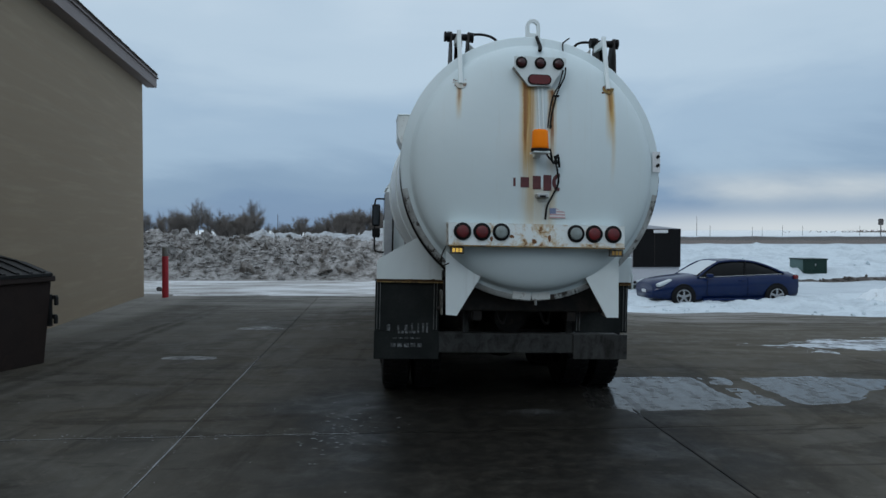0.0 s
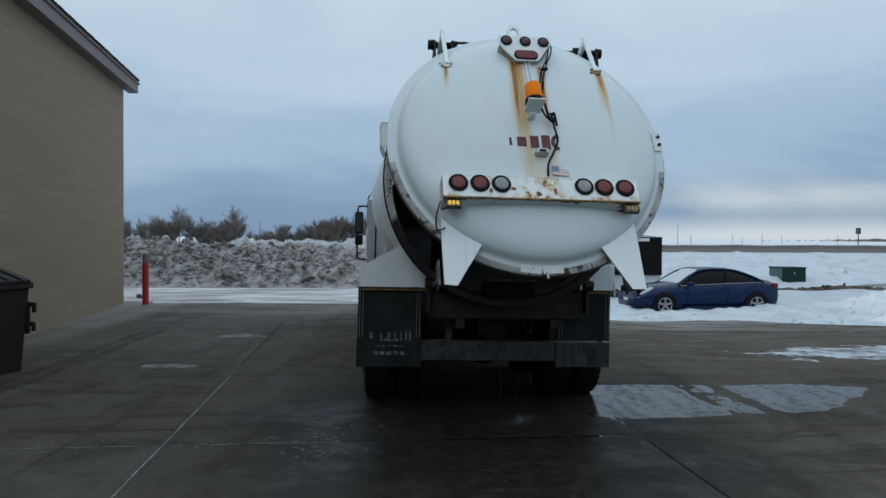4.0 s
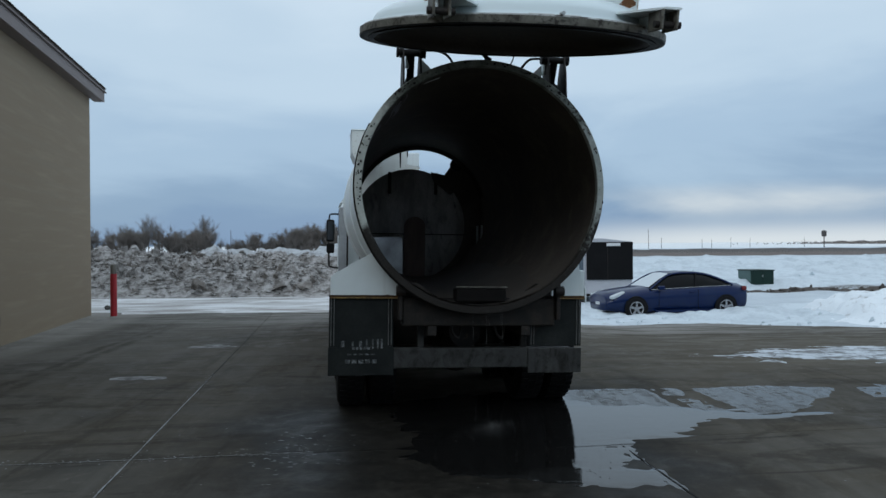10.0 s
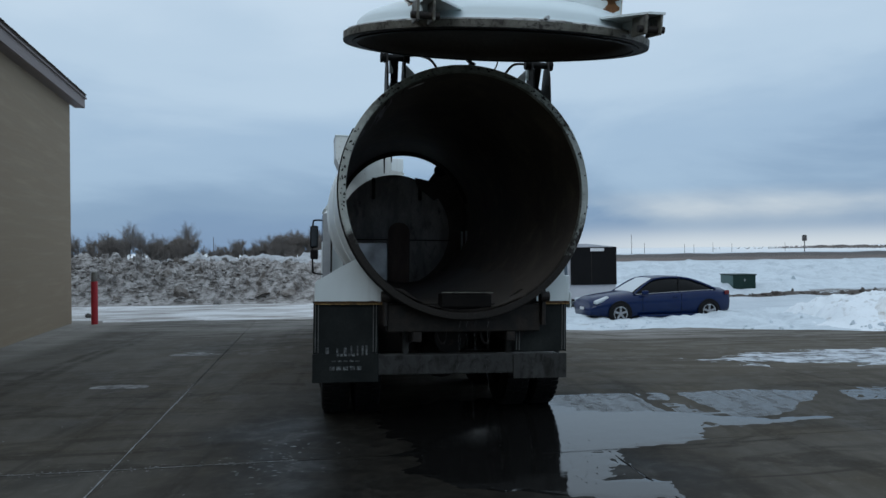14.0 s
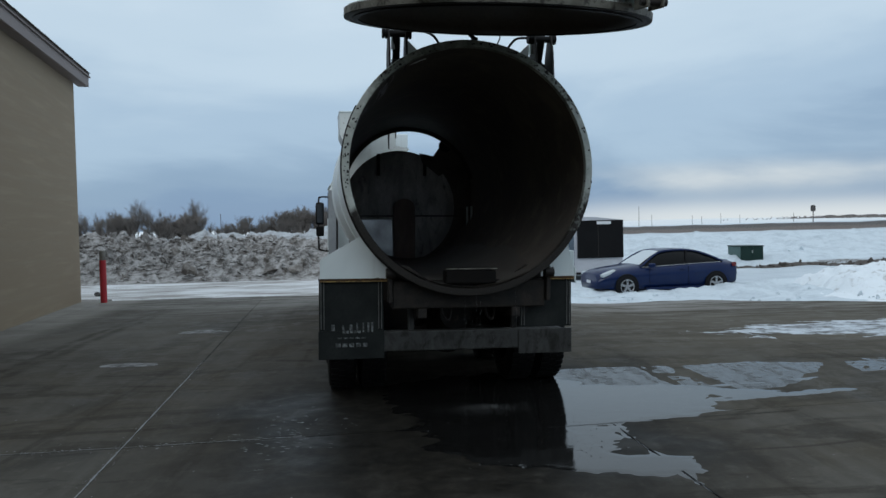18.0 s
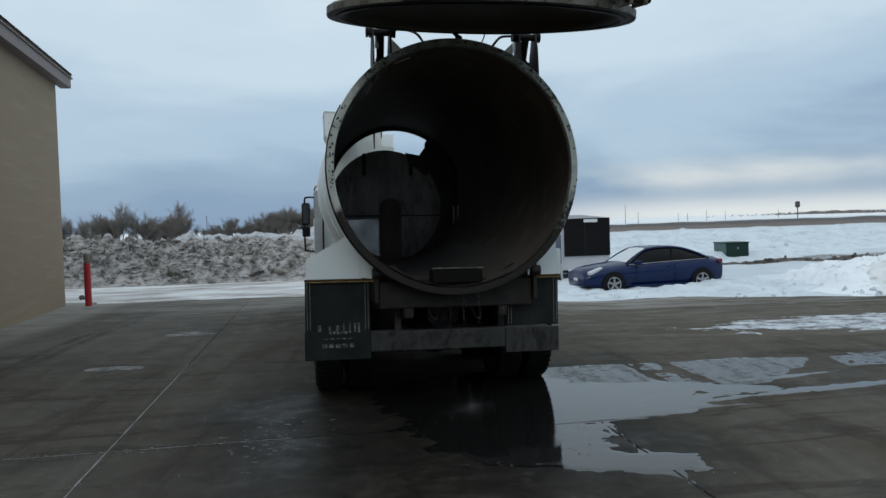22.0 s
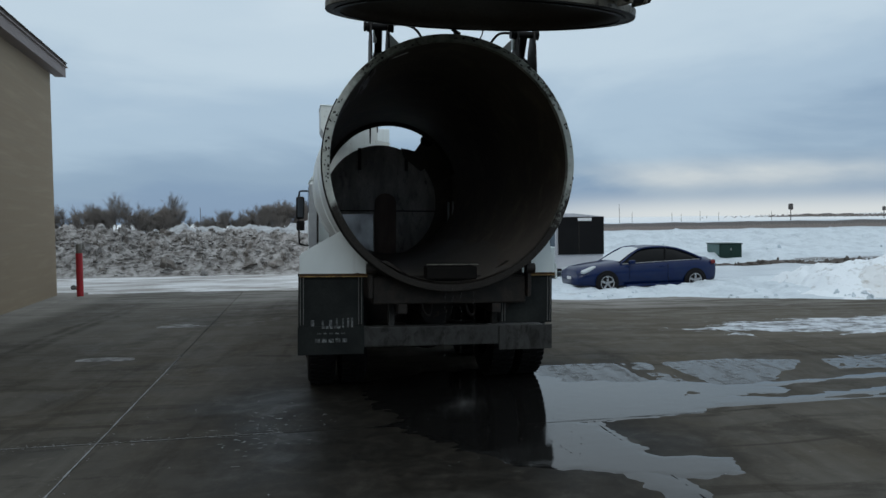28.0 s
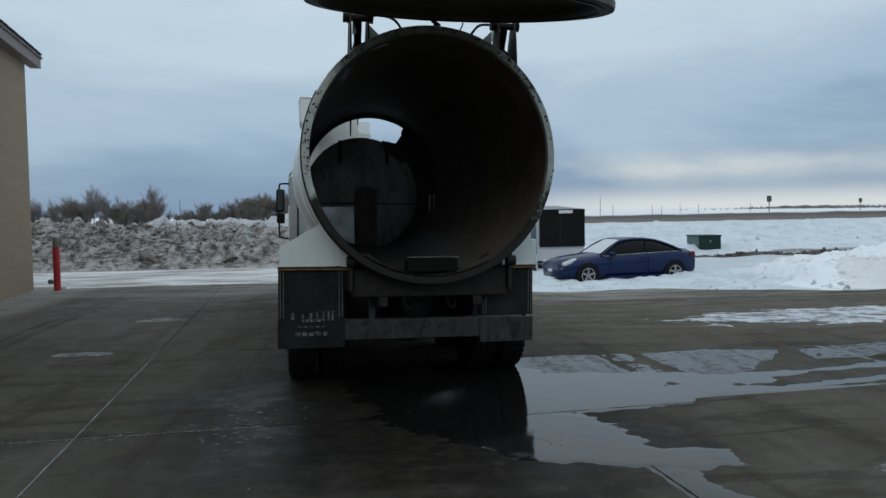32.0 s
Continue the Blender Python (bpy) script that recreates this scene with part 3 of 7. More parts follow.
def add_rod(bm, a, b, r, r2=None, seg=12):
    a, b = Vector(a), Vector(b)
    d = b - a
    m = Matrix.Translation((a + b) / 2) @ d.to_track_quat("Z", "Y").to_matrix().to_4x4()
    bmesh.ops.create_cone(bm, cap_ends=True, segments=seg, radius1=r, radius2=r if r2 is None else r2, depth=d.length, matrix=m)
    return bm


def rod(a, b, r, r2=None, seg=12):
    return add_rod(bmesh.new(), a, b, r, r2, seg)


def add_path_tube(bm, pts, r, seg=6):
    """A cable through the points."""
    pts = [Vector(p) for p in pts]
    fine = []
    for i in range(len(pts) - 1):
        p0, p1, p2, p3 = pts[max(i - 1, 0)], pts[i], pts[i + 1], pts[min(i + 2, len(pts) - 1)]
        for k in range(5):
            t = k / 5
            fine.append(0.5 * (2 * p1 + (p2 - p0) * t + (2 * p0 - 5 * p1 + 4 * p2 - p3) * t * t + (3 * p1 - p0 - 3 * p2 + p3) * t ** 3))
    fine.append(pts[-1])
    rings = []
    for i, p in enumerate(fine):
        d = fine[min(i + 1, len(fine) - 1)] - fine[max(i - 1, 0)]
        q = d.to_track_quat("Z", "Y")
        rings.append([bm.verts.new(p + q @ Vector((r * math.cos(a * math.tau / seg), r * math.sin(a * math.tau / seg), 0))) for a in range(seg)])
    for u, w in zip(rings, rings[1:]):
        for a in range(seg):
            bm.faces.new((u[a], u[(a + 1) % seg], w[(a + 1) % seg], w[a]))
    return bm


def cable(pts, r, seg=6):
    return add_path_tube(bmesh.new(), pts, r, seg)


def add_prism(bm, poly, thick, m=Matrix()):
    """A polygon in its x-z plane, extruded along +y by thick, then placed by m."""
    f = [bm.verts.new(m @ Vector((x, 0, z))) for x, z in poly]
    g = [bm.verts.new(m @ Vector((x, thick, z))) for x, z in poly]
    bm.faces.new(f)
    bm.faces.new(g[::-1])
    n = len(poly)
    for i in range(n):
        bm.faces.new((f[i], g[i], g[(i + 1) % n], f[(i + 1) % n]))
    return bm


def prism(poly, thick, m=Matrix()):
    return add_prism(bmesh.new(), poly, thick, m)


def add_lathe(bm, prof, seg=48, m=Matrix(), closed=False, a0=0.0, a1=math.tau):
    """Profile of (radius, along) turned about the y axis."""
    full = abs(a1 - a0 - math.tau) < 1e-6
    n = seg if full else seg + 1
    rings = []
    for k in range(n):
        a = a0 + (a1 - a0) * k / seg
        rings.append([bm.verts.new(m @ Vector((r * math.sin(a), y, r * math.cos(a)))) for r, y in prof])
    for k in range(seg):
        u, w = rings[k], rings[(k + 1) % n]
        for i in range(len(prof) - (0 if closed else 1)):
            j = (i + 1) % len(prof)
            if prof[i][0] < 1e-6 and prof[j][0] < 1e-6:
                continue
            bm.faces.new((u[i], u[j], w[j], w[i]))
    bmesh.ops.remove_doubles(bm, verts=bm.verts, dist=1e-5)
    return bm


def lathe(prof, seg=48, m=Matrix(), closed=False, a0=0.0, a1=math.tau):
    return add_lathe(bmesh.new(), prof, seg, m, closed, a0, a1)


def step(a, b, x):
    t = min(max((x - a) / (b - a), 0.0), 1.0)
    return t * t * (3 - 2 * t)


# ---- the ground ----


def ground_height(x, y):
    """Level under the truck; falls gently to the far right; a low snowy bank and the plain beyond."""
    z = -0.53 * step(9, 22, y) * step(-1, 6, x)
    right = step(8, 16, x)
    z += 1.14 * step(40, 56, y) * right                    # snow bank
    z += (-0.40) * step(58, 80, y) * right
    z += 0.72 * step(97, 127, y) * right                   # bare bank
    z += 2.6 * step(300, 900, y)
    z += 0.9 * step(36, 60, y) * (1 - right)
    if y > 16:
        k = step(16, 24, y)
        z += k * 0.10 * noise.noise((x * 0.5, y * 0.5, 0.0)) * step(4, 8, x)
        z += step(38, 45, y) * 0.16 * noise.noise((x * 0.25, y * 0.25, 3.0))
        z += step(200, 900, y) * 2.5 * noise.noise((x * 0.006, y * 0.006, 7.0))
    return z


def build_ground():
    xs = sorted({*np.arange(-60, 90.1, 1.5), *np.arange(-14, 30, 0.5), *np.arange(-1600, 1601, 80)})
    ys = sorted({*np.arange(-40, 70.1, 1.0), *np.arange(12, 40, 0.5), *np.arange(70, 140, 3), *np.arange(140, 1901, 60), -400, -150, -80})
    verts = []
    for y in ys:
        for x in xs:
            on_lot = -0.16 if (y < lot_edge(x) - 0.3 and y > -30 and -40 < x < 45) else 0.0
            verts.append((x, y, ground_height(x, y) + on_lot))
    nx = len(xs)
    faces = [(j * nx + i, j * nx + i + 1, (j + 1) * nx + i + 1, (j + 1) * nx + i) for j in range(len(ys) - 1) for i in range(nx - 1)]
    me = bpy.data.meshes.new("ground")
    me.from_pydata(verts, [], faces)
    me.polygons.foreach_set("use_smooth", [True] * len(faces))
    me.materials.append(M_GROUND)
    tagged(new("ground", me), "snow-covered plain with packed dirty ice and bare soil", "", "", "structure")




def lot_edge(x):
    """Where the concrete yard ends, going away from the eye."""
    return 20.5 - 0.5 * step(-5.5, -3.5, x) + 0.8 * step(-1.5, 4.5, x) - 0.75 * max(0.0, min(x, 12.0) - 8.5)


build_ground()

# concrete slabs of the yard: frame turned with the joints
LOT_TURN = 4.6
SLAB_W, SLAB_L = 3.90, 4.72


def slab_wave(x, y):
    """Slight unevenness in which water gathers."""
    return 0.0022 * noise.noise((x * 0.8, y * 0.8, 2.0)) + 0.0011 * noise.noise((x * 2.9, y * 2.9, 4.0)) + 0.0005 * noise.noise((x * 9, y * 9, 6.0))


def build_slabs():
    yard = tagged(new("pavement"), "dark wet concrete yard cast in large slabs", "", "", "structure")
    m = pose(-2.08, 6.14, 0, 0, 0, LOT_TURN)
    for i in range(-3, 8):
        for j in range(-4, 4):
            c = m @ Vector(((i + 0.5) * SLAB_W, (j + 0.5) * SLAB_L, 0))
            bm = bmesh.new()
            g = 0.006
            near = -4.5 < c.x < 7.5 and 2 < c.y < 11
            nx, ny = (64, 76) if near else (24, 10)
            top = {}
            for a in range(nx + 1):
                for b in range(ny + 1):
                    lx = (i + a / nx) * SLAB_W + (g if a == 0 else -g if a == nx else 0)
                    ly = (j + b / ny) * SLAB_L + (g if b == 0 else -g if b == ny else 0)
                    p = m @ Vector((lx, ly, 0))
                    lim = lot_edge(p.x) + 0.45 * noise.noise((p.x * 0.7, 0, 5.0)) + 0.12 * noise.noise((p.x * 2.7, 0, 9.0))
                    if j == 3 or p.y > lim:
                        p.y = min(p.y, lim)
                    edge = a in (0, nx) or b in (0, ny)
                    z = ground_height(p.x, p.y) + slab_wave(p.x, p.y) - (0.004 if edge else 0)
                    top[a, b] = bm.verts.new((p.x, p.y, z))
            if max(v.co.y for v in bm.verts) - min(v.co.y for v in bm.verts) < 0.8:
                bm.free()
                continue
            for a in range(nx):
                for b in range(ny):
                    vs = (top[a, b], top[a + 1, b], top[a + 1, b + 1], top[a, b + 1])
                    try:
                        bm.faces.new(vs)
                    except ValueError:
                        pass
            edges = [e for e in bm.edges if e.is_boundary]
            r = bmesh.ops.extrude_edge_only(bm, edges=edges)
            for v in r["geom"]:
                if isinstance(v, bmesh.types.BMVert):
                    v.co.z -= 0.12
            part("slab", bm, M_CONC, yard)


# ---- the tan building ----
M_WALL = None


def wall_material():
    m, nt, b = blank("tan_split_block")
    v = coords(nt)
    br = nt.nodes.new("ShaderNodeTexBrick")
    mp = nt.nodes.new("ShaderNodeMapping")
    mp.inputs["Rotation"].default_value = (radians(90), 0, radians(90))
    nt.links.new(v, mp.inputs[0])
    nt.links.new(mp.outputs[0], br.inputs["Vector"])
    br.inputs["Scale"].default_value = 1.0
    br.inputs["Brick Width"].default_value = 0.40
    br.inputs["Row Height"].default_value = 0.10
    br.inputs["Mortar Size"].default_value = 0.016
    br.inputs["Color1"].default_value = (0.475, 0.362, 0.245, 1)
    br.inputs["Color2"].default_value = (0.395, 0.305, 0.206, 1)
    br.inputs["Mortar"].default_value = (0.235, 0.180, 0.120, 1)
    big = noise_node(nt, coords(nt, (1, 0.5, 1)), 0.7, 6, 0.6, 0.4)
    fine = noise_node(nt, v, 60, 4)
    c = mix_col(nt, math_node(nt, "MULTIPLY", ramp_between(nt, big, 0.4, 0.75), 0.3), br.outputs["Color"], (0.265, 0.212, 0.145))
    course = noise_node(nt, coords(nt, (1, 0.07, 7)), 1.5, 4, 0.6, 0.0)
    c = mix_col(nt, math_node(nt, "MULTIPLY", ramp_between(nt, course, 0.46, 0.66), 0.42), c, (0.245, 0.200, 0.142))
    speck = noise_node(nt, coords(nt, (1, 0.16, 2.2)), 2.8, 6, 0.65, 0.2)
    c = mix_col(nt, math_node(nt, "MULTIPLY", ramp_between(nt, speck, 0.50, 0.75), 0.22), c, (0.46, 0.39, 0.275))
    nt.links.new(c, b.inputs["Base Color"])
    b.inputs["Roughness"].default_value = 0.85
    h = math_node(nt, "SUBTRACT", math_node(nt, "MULTIPLY", fine, 0.4), br.outputs["Fac"])
    bump_on(nt, b, h, 0.9, 0.012)
    return m


M_WALL = wall_material()
M_FASCIA = surface("dark_brown_fascia", (0.185, 0.150, 0.142), 0.6, 0, (0.215, 0.178, 0.168), 2, 50, bump=0.1)
M_SHINGLE = surface("brown_shingle", (0.075, 0.060, 0.052), 0.9, 0, (0.11, 0.09, 0.08), 6, 90, bump=0.5)
WALL_AT = pose(-7.70, 19.88, 0, 0, 0, 8.4)   # far corner of the wall, y along the wall
EAVE = 5.47


def build_building():
    hall = thing("garage_building", WALL_AT, "tan block-walled garage with brown eaves", "building")
    # solid walls, 0.3 thick, local x to the right (outside is +x)
    part("wall", box((-0.15, -19, EAVE / 2 - 0.1), (0.30, 38, EAVE + 0.2)), M_WALL, hall, "tan split-faced block wall")
    part("wall", box((-7.15, -0.15, EAVE / 2 - 0.1), (13.7, 0.30, EAVE + 0.2)), M_WALL, hall, "tan split-faced block wall")
    part("wall", box((-7.15, -37.85, EAVE / 2 - 0.1), (13.7, 0.30, EAVE + 0.2)), M_WALL, hall, "tan split-faced block wall")
    part("wall", box((-14.15, -19, EAVE / 2 - 0.1), (0.30, 38, EAVE + 0.2)), M_WALL, hall, "tan split-faced block wall")
    part("soffit", box((0.105, -18.8, EAVE - 0.02), (0.205, 38.6, 0.03)), M_FASCIA, hall)
    part("fascia", box((0.225, -18.8, EAVE + 0.10), (0.03, 38.7, 0.26), 0.004), M_FASCIA, hall, "dark brown painted fascia board")
    part("drip_edge", box((0.255, -18.8, EAVE + 0.225), (0.05, 38.8, 0.035), 0.006), M_FASCIA, hall)
    # gable fascia end
    rise = 0.34
    part("gable_wall", prism([(-14.3, EAVE), (0, EAVE), (-7.15, EAVE + 7.15 * rise)], 0.30, pose(0, -0.30, 0)), M_WALL, hall)
    part("rake_board", prism([(0.23, EAVE + 0.0), (0.23, EAVE + 0.24), (-7.15, EAVE + 0.24 + 7.5 * rise), (-7.15, EAVE + 7.5 * rise)], 0.04, pose(0, 0.46, 0)), M_FASCIA, hall)
    part("roof", prism([(0.27, EAVE + 0.25), (0.27, EAVE + 0.30), (-7.15, EAVE + 0.30 + 7.55 * rise), (-14.7, EAVE + 0.30), (-14.7, EAVE + 0.25), (-7.15, EAVE + 0.25 + 7.55 * rise)], 39.0, pose(0, -38.5, 0)), M_SHINGLE, hall)
    ob = hall.children[-1]
    sh = box((0, 0, 0), (0.16, 0.30, 0.016), 0.003)
    me = mesh_of("shingle", sh, M_SHINGLE)
    n = int(19 / 0.33)
    for k in range(n):
        for row in range(2):
            o = new("shingle", me)
            o.parent = ob
            o.matrix_basis = pose(0.23 - row * 0.14, 0.30 - k * 0.33 - row * 0.16, EAVE + 0.322 + row * 0.14 * rise + 0.004 * (k % 2), 0, math.degrees(math.atan(rise)), 0)


build_building()

# the truck leans a little to its right on its springs
LEAN = pose(0, 0, 1.75) @ pose(0, 0, 0, 0, 1.2, 0) @ pose(0, 0, -1.75)
TRUCK_AT = pose(0.772, 6.75, 0, 0, 0, 5.71) @ LEAN
ZC, LONG = 2.175, 6.2
truck = thing("vacuum_tanker_truck", TRUCK_AT, "white vacuum tanker truck with a rust-streaked rear door", "truck")
HINGE_B, HINGE_Z = -0.149, 3.202    # hinge line, forward of the rim


# sections of the tank's inner wall: along, radius, centre x and z; the front end narrows to one side
TANK = ((0.0, 1.052, -0.030, 2.158), (4.3, 1.060, -0.025, 2.160), (5.2, 1.060, 0.08, 2.175), (6.2, 1.060, 0.20, 2.200))


def tube(sections, seg=96):
    bm = bmesh.new()
    rings = [[bm.verts.new((cx + r * math.sin(math.tau * k / seg), y, cz + r * math.cos(math.tau * k / seg))) for k in range(seg)] for y, r, cx, cz in sections]
    for u, w in zip(rings, rings[1:]):
        for k in range(seg):
            bm.faces.new((u[k], u[(k + 1) % seg], w[(k + 1) % seg], w[k]))
    return bm


def build_tank():
    ax = pose(TANK[0][2], 0, TANK[0][3])
    part("tank_shell", tube([(0.05, 1.085, *TANK[0][2:]), (4.2, 1.095, *TANK[1][2:]), (4.45, 1.085, 0.0, 2.165), (4.7, 1.072, 0.03, 2.17), (6.2, 1.068, 0.20, 2.20)]), M_WHITE, truck, "white painted cylindrical tank", smooth=True)
    part("tank_lining", tube(TANK), M_INNER, truck, "dark stained inner wall", smooth=True)
    rim = [(1.100, 0.078), (1.113, 0.075), (1.115, 0.012), (1.110, 0.002), (1.056, 0.0), (1.050, 0.006), (1.049, 0.05)]
    part("rim", lathe(rim + rim[:1], 128, ax), M_RIM, truck, "chipped white steel rim, dark green-grey above and mud-caked below")
    part("rim_seal", lathe([(1.114, 0.080), (1.126, 0.076), (1.126, 0.030), (1.114, 0.026)], 40, ax, True, radians(-150), radians(-62)), M_BLACK, truck, "black band along the left of the rim")
    # mud and sludge lie along the bottom and thin out up the sides
    bm = bmesh.new()
    rows = []
    for j in range(81):
        y = 0.02 + (LONG - 0.10) * j / 80
        r0, cx, cz = (float(np.interp(y, [t[0] for t in TANK], [t[q] for t in TANK])) for q in (1, 2, 3))
        row = []
        for k in range(61):
            a = radians(128 + 104 * k / 60)
            d = min(a - radians(128), radians(232) - a) + 0.30 * noise.noise((a * 2.2, y * 0.9, 4.0)) + 0.07 * noise.noise((a * 7, y * 1.6, 8.0)) - 0.12
            r = r0 + 0.006 - min(0.022, max(0.0, d + 0.1) * 0.05)
            row.append(bm.verts.new((cx + r * math.sin(a), y, cz + r * math.cos(a))))
        rows.append(row)
    for p, q in zip(rows, rows[1:]):
        for k in range(60):
            bm.faces.new((p[k], p[k + 1], q[k + 1], q[k]))
    part("sludge_bed", bm, M_SLUDGE, truck, "wet dark sludge along the tank floor", smooth=True)
    # flakes of dirt and lost paint on the rim's face
    rng = random.Random(61)
    specks = []
    for k in range(4):
        poly = [(0.012 * math.cos(t) * rng.uniform(0.5, 1.3), 0.010 * math.sin(t) * rng.uniform(0.5, 1.3)) for t in np.linspace(0, math.tau, 8)[:-1]]
        specks.append(mesh_of("rim_speck", prism(poly, 0.003), M_FRAME))
    for k in range(95):
        a = radians(rng.choice((rng.uniform(-100, -30), rng.uniform(-100, -60), rng.uniform(30, 75), rng.uniform(95, 125), rng.uniform(-46, -34), rng.uniform(32, 46), rng.uniform(-40, 40))))
        r = rng.uniform(1.060, 1.108)
        o = new("rim_speck", specks[k % 4])
        o.parent = truck
        o.matrix_basis = Matrix.LocRotScale((TANK[0][2] + r * math.sin(a), -0.0022, TANK[0][3] + r * math.cos(a)), Euler((0, a, 0)), (rng.uniform(0.4, 1.5), 1, rng.uniform(0.4, 1.2)))
    # scoured streaks on the inner wall, where the washing lance has struck
    rng = random.Random(97)
    for k in range(9):
        a, w = rng.uniform(-66, -38), rng.uniform(1.2, 4.0)
        y0, y1 = rng.uniform(0.15, 0.7), rng.uniform(0.8, 1.9)
        bm = bmesh.new()
        prev = None
        for q in range(13):
            y = y0 + (y1 - y0) * q / 12
            r, cx, cz = (float(np.interp(y, [t[0] for t in TANK], [t[n] for t in TANK])) for n in (1, 2, 3))
            r -= 0.005
            e = w * (0.25 + 0.75 * math.sin(math.pi * q / 12)) * (0.8 + 0.5 * noise.noise((q * 0.7, k, 0)))
            c0 = a + 3 * noise.noise((q * 0.2, k, 7.0))
            row = [bm.verts.new((cx + r * math.sin(radians(c0 + d * e)), y, cz + r * math.cos(radians(c0 + d * e)))) for d in (-0.5, 0.5)]
            if prev:
                bm.faces.new((prev[0], prev[1], row[1], row[0]))
            prev = row
        part("scour_streak", bm, M_SCOUR, truck, "pale scoured streak on the tank wall")
    for y in (1.75, 3.6):
        part("tank_band", lathe([(1.090, y - 0.04), (1.102, y - 0.035), (1.102, y + 0.035), (1.090, y + 0.04)], 80, pose(-0.028, 0, 2.159)), M_WHITE, truck)
    # worn studs on the rim
    st = rod((0, -0.008, 0), (0, 0.004, 0), 0.007, seg=8)
    me = mesh_of("rim_stud", st, M_FRAME)
    for k in range(20):
        a = math.tau * (k + 0.5) / 20
        o = new("rim_stud", me)
        o.parent = truck
        o.matrix_basis = pose(TANK[0][2] + 1.092 * math.sin(a), 0, TANK[0][3] + 1.092 * math.cos(a))
    # front bulkhead with a crescent opening towards its top
    bm = bmesh.new()
    n = 64
    # gap between the lining and a smaller disc, shifted down and right
    dc, dr = (0.04, -0.17), 0.93
    ring = []
    for k in range(n):
        a = math.tau * k / n
        ring.append((a, dr))
    rows = []
    for rr in (0.0, 0.35, 0.7, 0.9, 1.0):
        rows.append([bm.verts.new((dc[0] + dr * rr * math.sin(a), LONG - 0.03 - 0.16 * math.sqrt(max(0, 1 - rr * rr)) * -1.0, ZC + dc[1] + dr * rr * math.cos(a))) for a, _ in ring] if rr else [bm.verts.new((dc[0], LONG + 0.13, ZC + dc[1]))])
    for k in range(n):
        bm.faces.new((rows[0][0], rows[1][k], rows[1][(k + 1) % n]))
        for i in range(1, 4):
            bm.faces.new((rows[i][k], rows[i + 1][k], rows[i + 1][(k + 1) % n], rows[i][(k + 1) % n]))
    part("bulkhead", bm, M_HEAD, truck, "grimy grey inner bulkhead, lightened for haze", smooth=True)
    # web between disc and tank wall, everywhere but over the opening
    bm = bmesh.new()
    a0, a1 = radians(46), radians(360 - 72)
    prev = None
    for k in range(81):
        a = a0 + (a1 - a0) * k / 80
        p = bm.verts.new((dc[0] + (dr - 0.01) * math.sin(a), LONG - 0.04, ZC + dc[1] + (dr - 0.01) * math.cos(a)))
        q = bm.verts.new((TANK[-1][2] + 1.065 * math.sin(a), LONG - 0.04, TANK[-1][3] + 1.065 * math.cos(a)))
        if prev:
            bm.faces.new((prev[0], prev[1], q, p))
        prev = (p, q)
    part("bulkhead_flange", bm, M_INNER, truck)
    # ring added just inside the opening to hold sky glow off the lining
    ring = pose(0.111, 5.5, 2.169)
    part("stiffener_ring", lathe([(1.07, 0.0), (1.003, 0.0), (1.003, 0.03), (1.07, 0.03)], 60, ring, True, radians(-105), radians(75)), M_LID, truck, "added dark ring that holds sky glow off the lining", smooth=False)
    # white chipped drum end behind the opening, under the open sky
    arc = [(0.12 + 0.93 * math.sin(radians(a)), 2.06 + 0.93 * math.cos(radians(a))) for a in range(-70, 13, 6)]
    bm = prism([(-0.80, 2.56), (-0.84, 2.72), (-0.72, 3.02), (-0.32, 3.32), (0.06, 3.40), (0.06, 3.10), (0.30, 3.045)] + arc[::-1], 0.30, pose(0, 6.90, 0))
    part("drum_end", bm, M_WORN, truck, "chipped white drum end")
    part("drum_box", box((0.165, 7.05, 3.18), (0.22, 0.30, 0.24), 0.012), M_WHITE, truck, "white box behind the opening")
    # dark corner of the bulkhead beyond the opening, with its latch knob
    part("corner_baffle", prism([(0.37, 2.893), (0.602, 2.849), (0.66, 2.93), (0.79, 3.12), (0.97, 3.13), (0.94, 2.66), (0.70, 2.52), (0.42, 2.74)], 0.02, pose(0, LONG - 0.075, 0)), M_INNER, truck, "dark baffle plate")
    part("valve_knob", rod((0.80, LONG - 0.12, 3.02), (0.80, LONG - 0.06, 3.02), 0.105, seg=20), M_BLACK, truck, "round black valve knob")
    for x, w, z0, z1 in ((-0.142, 0.035, 2.95, 3.30), (-0.025, 0.03, 3.13, 3.32), (1.01, 0.022, 3.03, 3.15), (0.90, 0.03, 3.06, 3.12)):
        part("baffle_stub", prism([(x - w / 2, z1), (x + w / 2, z1), (x + w * 0.25, z0), (x - w * 0.2, z0)], 0.03, pose(0, LONG - 0.12, 0)), M_FRAME, truck)
    for x in (-0.309, 0.463):
        part("hanger_strap", box((x, LONG - 0.05, 2.70), (0.055, 0.02, 0.36), 0.004), M_LID, truck, "dark hanger strap")
    # a plate added for a bright reflection, a scoured panel, a stained arch and a seam
    part("inspection_plate", prism([(-0.80, 1.792), (-0.085, 1.80), (-0.075, 1.08), (-0.80, 1.15)], 0.012, pose(0, LONG - 0.062, 0)), M_PLATE, truck, "added grey plate for a bright reflection on the bulkhead")
    arch = [(-0.062, 1.03), (-0.064, 1.98)] + [(0.115 + 0.178 * math.cos(t), 1.98 + 0.165 * math.sin(t)) for t in np.linspace(math.pi, 0, 11)] + [(0.294, 1.98), (0.292, 1.03)]
    part("stained_arch", prism(arch, 0.02, pose(0, LONG - 0.085, 0)), M_ARCH, truck, "dark rust-stained arched hatch")
